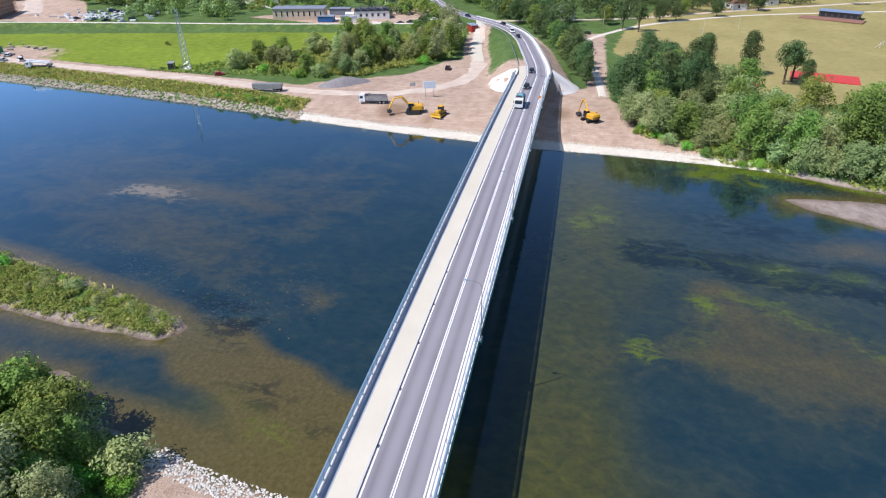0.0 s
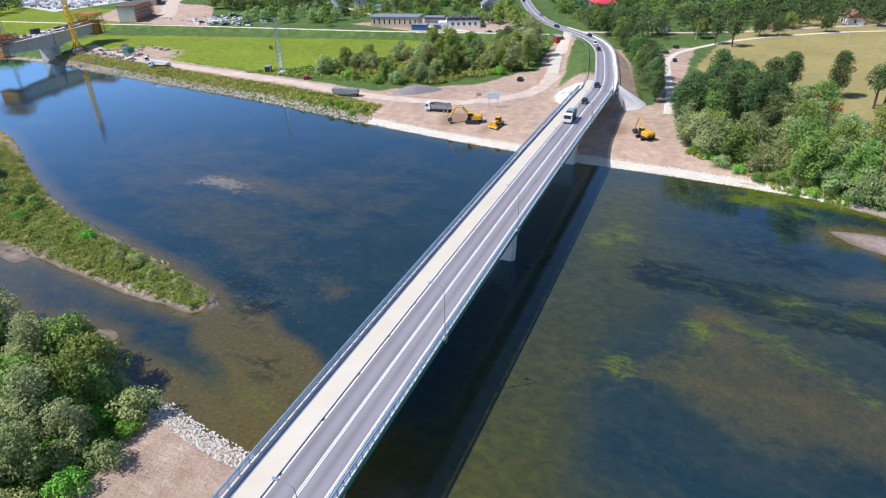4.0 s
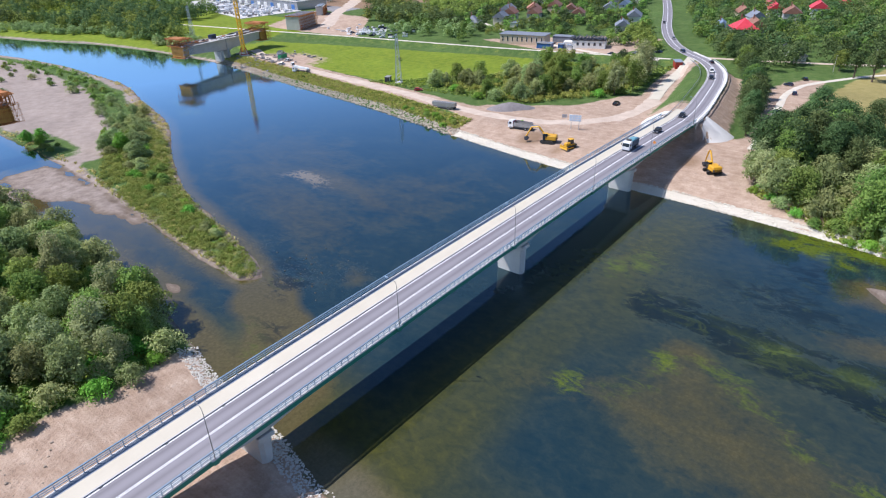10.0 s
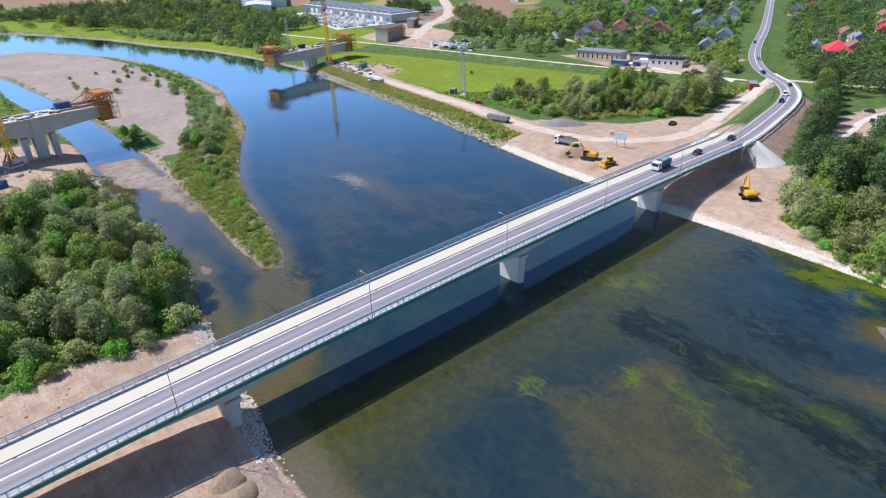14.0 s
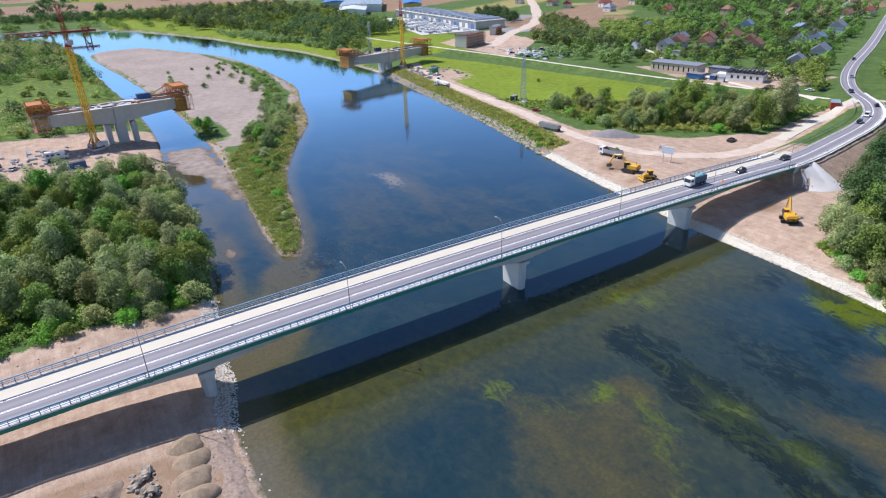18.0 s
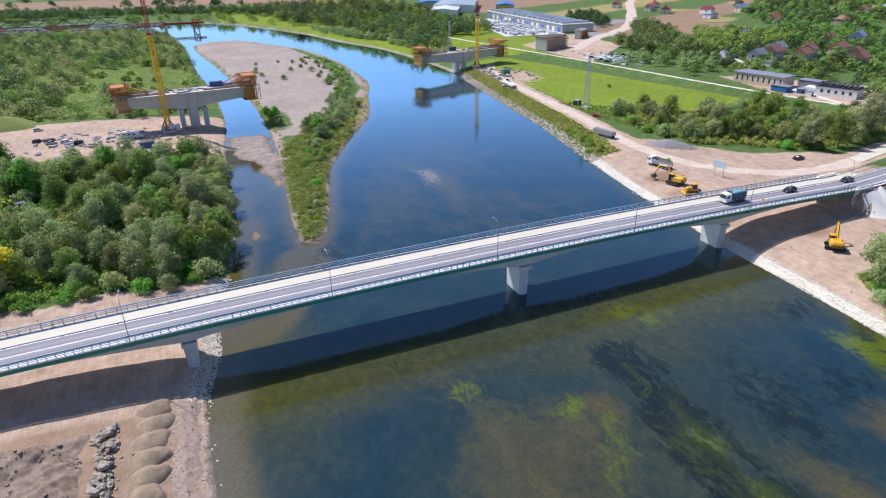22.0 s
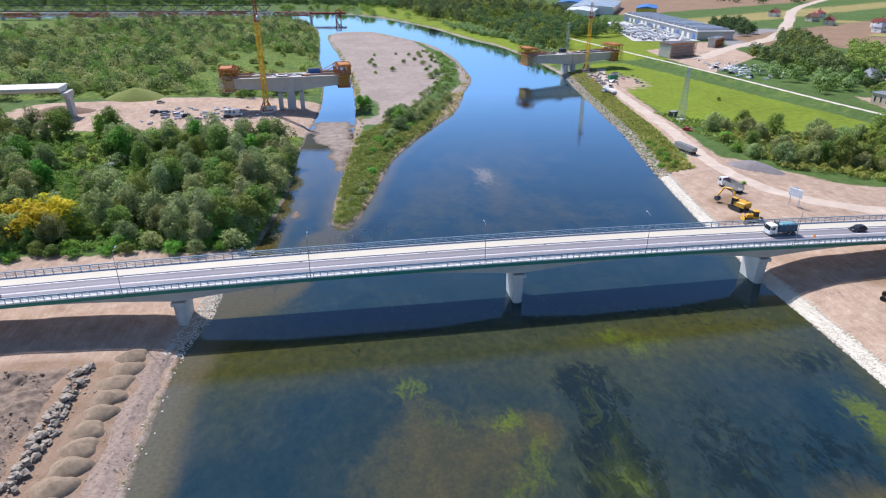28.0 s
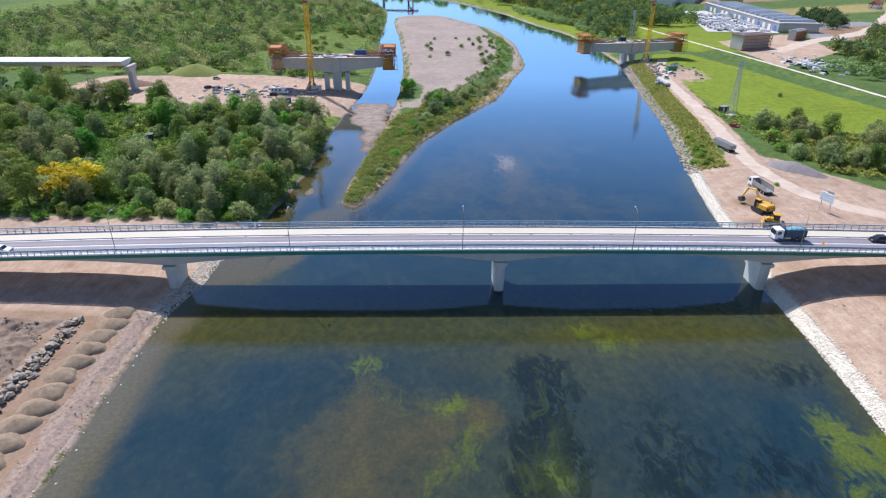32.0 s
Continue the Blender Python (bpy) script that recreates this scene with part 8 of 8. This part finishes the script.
wood("village_trees", "dark garden trees between the village houses", W5, 400, L_DARK, 13, h=(6, 11), w=(3, 5), leaf=1.4, gap=lambda x, y: road_gap(x, y) | (wobble(x, y, 30, 1.0) > 0.5))
W6 = [(262, 30), (300, 60), (420, 110), (700, 220), (1100, 380), (1100, -100), (700, -260), (420, -160), (350, -60), (300, -20)]
wood("village_trees", "green garden trees south of the road", W6, 800, L_GREEN, 14, h=(6, 10), w=(3.4, 5.2), leaf=1.5, gap=lambda x, y: road_gap(x, y) | (wobble(x, y, 36, 4.0) > 0.65))
wood("village_trees", "dark garden trees south of the road", W6, 700, L_DARK, 15, h=(7, 12), w=(3.4, 5.2), leaf=1.5, gap=lambda x, y: road_gap(x, y) | (wobble(x, y, 36, 4.0) > 0.65))
wood("village_trees", "tall dark trees beside the road junction", [(240, 8), (262, -12), (300, 6), (334, 62), (306, 60), (272, 40)], 46, L_DARK, 71, h=(8, 13), w=(3.6, 5.4), leaf=1.1, per=40, gap=lambda x, y: (away(x, y, ROAD) < 12) | road_gap(x, y))
wood("village_trees", "green trees north of the road junction", [(262, 70), (300, 88), (336, 104), (312, 112), (270, 100)], 26, L_GREEN, 72, h=(5, 9), w=(3, 4.6), leaf=1.1, per=40, gap=road_gap)
close_gap = lambda x, y: (away(x, y, ROAD) < 7.5) | (road_gap(x, y) & (away(x, y, ROAD) > 11)) | (wobble(x, y, 22, 3.0) > 0.5)
N6 = [(268, 34), (306, 62), (420, 108), (560, 166), (640, 80), (560, -60), (420, -100), (340, -40), (300, 0)]
wood("village_trees", "dense dark garden trees along the village road", N6, 240, L_DARK, 75, h=(6, 12), w=(3.6, 6.0), leaf=1.0, per=40, gap=close_gap)
wood("village_trees", "leafy green garden trees along the village road", N6, 190, L_GREEN, 76, h=(4, 10), w=(3.2, 5.6), leaf=1.0, per=40, gap=close_gap)
N5 = [(262, 84), (330, 104), (420, 142), (560, 190), (560, 330), (440, 300), (330, 262), (282, 232), (262, 190), (276, 140)]
wood("village_trees", "dense green garden trees behind the workshop", N5, 120, L_GREEN, 77, h=(2.5, 6.5), w=(2.2, 4.2), leaf=1.0, per=38, gap=close_gap)
wood("village_trees", "dark garden trees behind the workshop", N5, 90, L_DARK, 78, h=(3, 7.5), w=(2.4, 4.2), leaf=1.0, per=38, gap=close_gap)
wood("village_trees", "dark trees closing the park", [(268, -20), (300, -60), (350, -150), (420, -160), (420, -90), (340, -36), (290, 0)], 150, L_DARK, 79, h=(6, 12), w=(3.6, 6.0), leaf=1.1, per=38, gap=close_gap)
near_gap = lambda x, y: road_gap(x, y) | (wobble(x, y, 16, 2.0) > 0.55)
NV = [(268, 196), (282, 168), (300, 128), (330, 112), (420, 150), (476, 196), (436, 262), (330, 256), (292, 250)]
wood("village_trees", "dark fruit trees and hedges in the gardens", NV, 90, L_DARK, 73, h=(3, 7), w=(2.2, 3.8), leaf=0.9, per=30, gap=near_gap)
wood("village_trees", "green shrubs and trees in the gardens", NV, 110, L_GREEN, 74, h=(2, 6), w=(1.8, 3.4), leaf=0.9, per=30, gap=near_gap)
W7 = [(236, 196), (264, 196), (300, 236), (330, 330), (300, 340), (262, 262), (240, 262)]
wood("levee_trees", "willows and bushes behind the levee", W7, 46, L_WILLOW, 16, h=(6, 9), w=(3.4, 4.6))
wood("levee_trees", "green trees behind the levee", W7, 60, L_GREEN, 17, h=(5, 9), w=(3, 4.4))
W8 = [(268, 322), (274, 268), (288, 240), (306, 252), (330, 296), (372, 372), (396, 432), (372, 424), (330, 364), (292, 322)]
wood("levee_trees", "tall dark trees beside the road works", W8, 90, L_DARK, 18, h=(8, 13), w=(4, 5.5), leaf=1.3)
wood("levee_trees", "green trees beside the road works", W8, 60, L_GREEN, 19, h=(7, 11), w=(3.5, 5), leaf=1.3)
wood("levee_trees", "dark clump of trees behind the factory hall", [(345, 440), (372, 455), (410, 515), (404, 556), (372, 540), (345, 490)], 70, L_DARK, 51, h=(8, 12), w=(4, 5.5), leaf=1.3)
wood("village_trees", "dense trees behind the gardens", [(290, 244), (357, 262), (400, 256), (440, 300), (432, 330), (384, 350), (345, 300)], 150, L_GREEN, 52, h=(6, 11), w=(3.4, 5.2), leaf=1.3, gap=road_gap)
wood("levee_trees", "trees beside the storage yard", [(232, 470), (250, 480), (262, 530), (262, 620), (240, 640), (226, 560)], 40, L_GREEN, 20, h=(8, 12), w=(4, 5.5), leaf=1.3)
W9 = [(345, -150), (420, -160), (700, -260), (600, -700), (300, -520), (180, -330), (260, -280), (330, -260)]
wood("far_woods", "green trees beyond the sports field", W9, 420, L_GREEN, 21, h=(7, 13), w=(4.5, 7), leaf=1.5, per=36)
wood("far_woods", "distant hedgerow trees over the fields", [(420, 900), (1300, 700), (2200, 1500), (1000, 2400), (-600, 1500), (-1200, 1300), (-300, 1150), (200, 1000)], 500, L_DARK, 22, h=(7, 11), w=(6, 10), leaf=2.8, gap=lambda x, y: wobble(x, y, 90, 2.0) < 0.25)
# undergrowth among the near trees
wood("undergrowth", "leafy green undergrowth beneath the trees", [(-200, 44), (-62, 42), (-54, 70), (-51, 110), (-50, 145), (-90, 156), (-200, 176)], 900, L_LUSH, 23, h=(0.8, 2.4), w=(1.2, 2.4), leaf=0.6, per=20, gap=lambda x, y: wobble(x, y, 17, 0.5) > 0.35)
wood("undergrowth", "green scrub beneath the bank trees", [(66, -68), (84, -36), (126, -28), (144, -42), (108, -78), (90, -130), (58, -125)], 240, L_GREEN, 24, h=(1, 3), w=(1.6, 2.6), leaf=0.7, per=20)
wood("undergrowth", "bright scrub between the track and the levee", [(130, 76), (170, 50), (216, 56), (214, 88), (170, 120), (134, 128)], 420, L_HERB, 25, h=(0.8, 2.4), w=(1.4, 2.4), leaf=0.65, per=18)


def herbs(name, label, poly, n, material, seed, h=(0.4, 1.0), keep=None, w=0.5):
    """Tufts of blades: three crossed upright cards each."""
    rng = np.random.default_rng(seed)
    xs, ys = [p[0] for p in poly], [p[1] for p in poly]
    P = np.stack([rng.uniform(min(xs), max(xs), n * 5), rng.uniform(min(ys), max(ys), n * 5)], 1)
    P = P[inside(P[:, 0], P[:, 1], poly)]
    if keep is not None:
        P = P[keep(P[:, 0], P[:, 1])]
    P = P[:n]
    Z = ground_z(P[:, 0], P[:, 1])
    P, Z = P[Z > 0.1], Z[Z > 0.1]
    m = len(P)
    V = []
    for k in range(3):
        a = rng.uniform(0, math.pi, m)
        hh, ww = rng.uniform(*h, m), w * rng.uniform(0.6, 1.4, m)
        dx, dy = np.cos(a) * ww / 2, np.sin(a) * ww / 2
        lx, ly = rng.normal(0, 0.45, m), rng.normal(0, 0.45, m)
        ox, oy = rng.normal(0, 0.25, m), rng.normal(0, 0.25, m)
        x, y = P[:, 0] + ox, P[:, 1] + oy
        V.append(np.stack([np.stack([x - dx * 0.5, y - dy * 0.5, Z - 0.1], 1), np.stack([x + dx * 0.5, y + dy * 0.5, Z - 0.1], 1), np.stack([x + dx + lx, y + dy + ly, Z + hh], 1), np.stack([x - dx + lx, y - dy + ly, Z + hh * 0.9], 1)], 1))
    V = np.concatenate(V).reshape(-1, 3)
    F = np.arange(len(V)).reshape(-1, 4)
    me = bpy.data.meshes.new(name)
    me.vertices.add(len(V))
    me.vertices.foreach_set("co", V.ravel())
    me.loops.add(F.size)
    me.loops.foreach_set("vertex_index", F.ravel())
    me.polygons.add(len(F))
    me.polygons.foreach_set("loop_start", np.arange(0, F.size, 4))
    me.polygons.foreach_set("loop_total", np.full(len(F), 4))
    me.update(calc_edges=True)
    me.materials.append(material)
    return tagged(new(name, me), label, "herbs", kind="stuff")


IS_S = [(-34, 53), (-30, 51), (-24, 67), (-18, 95), (-9, 126), (7, 160), (20, 188), (10, 200), (-10, 178), (-24, 150), (-28, 118), (-32, 83)]
west_gap = lambda x, y: (signed(x, y, ISLAND_S) < 1.2) | (wobble(x, y, 8, 2.0) > 0.75)
off_bar = lambda x, y: signed(x, y, ISLAND_S) < 2.0
wood("bar_shrubs", "grey-green willow shrubs on the sand bar", [(-8, 166), (8, 166), (28, 215), (36, 262), (24, 262), (8, 215)], 70, L_WILLOW, 34, h=(1.2, 3.2), w=(1.1, 2.3), leaf=0.45, per=26, gap=off_bar, category="shrubs")
wood("bar_shrubs", "low green shrubs along the sand bar's edge", [(22, 255), (38, 255), (56, 340), (54, 425), (42, 425), (40, 340)], 110, L_GREEN, 35, h=(0.6, 2.0), w=(1.0, 2.2), leaf=0.5, per=22, gap=lambda x, y: off_bar(x, y) | (wobble(x, y, 9, 2) < -0.3), category="shrubs")
wood("island_herbs", "rust-tan dry herbs on the bar's river side", [(-10, 135), (8, 135), (36, 200), (46, 245), (30, 245), (10, 190)], 240, L_TAN, 36, h=(0.4, 1.0), w=(0.7, 1.6), leaf=0.3, per=13, gap=lambda x, y: (signed(x, y, ISLAND_S) < 0.8) | (signed(x, y, ISLAND_S) > 9), category="herbs")
wood("island_herbs", "tall yellow-green herbs covering the island", IS_S, 1700, L_HERB, 31, h=(0.4, 1.2), w=(0.8, 1.7), leaf=0.34, per=13, gap=west_gap, category="herbs")
wood("island_herbs", "fresh green weeds on the island", IS_S, 420, L_LUSH, 32, h=(0.6, 1.7), w=(0.8, 1.8), leaf=0.34, per=14, gap=lambda x, y: west_gap(x, y) | (wobble(x, y, 6, 1) < 0), category="herbs")
wood("island_herbs", "dry tan herbs on the island edge", ISLAND, 1000, L_TAN, 33, h=(0.4, 1.0), w=(0.6, 1.4), leaf=0.3, per=12, gap=lambda x, y: (signed(x, y, ISLAND_S) < 0.8) | (signed(x, y, ISLAND_S) > 5) | (y > 300) | (wobble(x, y, 7, 3) < -0.2), category="herbs")
herbs("dry_reeds", "dry tan reeds along the island edge", ISLAND, 1500, L_TAN, 3, (0.4, 1.0), w=0.5, keep=lambda x, y: (signed(x, y, ISLAND_S) < 3.5 + 2.5 * wobble(x, y, 9, 2)) & (y < 330))
bank = lambda x, y: (signed(x, y, RIVER) < -3.5) & (signed(x, y, RIVER) > -13)
BANK = [(84, 84), (104, 84), (112, 120), (126, 200), (140, 290), (116, 300), (100, 190)]
herbs("bank_herbs", "rough grass and herbs on the boulder bank", BANK, 3800, L_HERB, 4, (0.3, 0.9), w=0.55, keep=bank)
herbs("bank_herbs", "green weeds on the boulder bank", BANK, 2200, L_GREEN, 14, (0.3, 0.9), w=0.5, keep=lambda x, y: bank(x, y) & (wobble(x, y, 7, 1) > 0.1))
herbs("dry_reeds", "dry tan grass on the boulder bank", BANK, 2200, L_TAN, 15, (0.3, 0.8), w=0.5, keep=bank)
herbs("bank_herbs", "rough grass at the foot of the bank trees", [(60, -74), (76, -62), (90, -34), (84, -28), (64, -62), (50, -110), (66, -110)], 900, L_HERB, 5, (0.4, 1.0), w=0.8)
herbs("meadow_herbs", "rough grass in the scrub clearings", [(-200, 44), (-60, 42), (-52, 100), (-52, 148), (-120, 164), (-200, 176)], 4200, L_LUSH, 6, (0.4, 1.0), w=0.9)
herbs("meadow_herbs", "rough grass along the dirt track", [(126, 90), (170, 46), (236, 50), (214, 90), (160, 130), (124, 170)], 3000, L_HERB, 7, (0.4, 0.9), w=0.9)
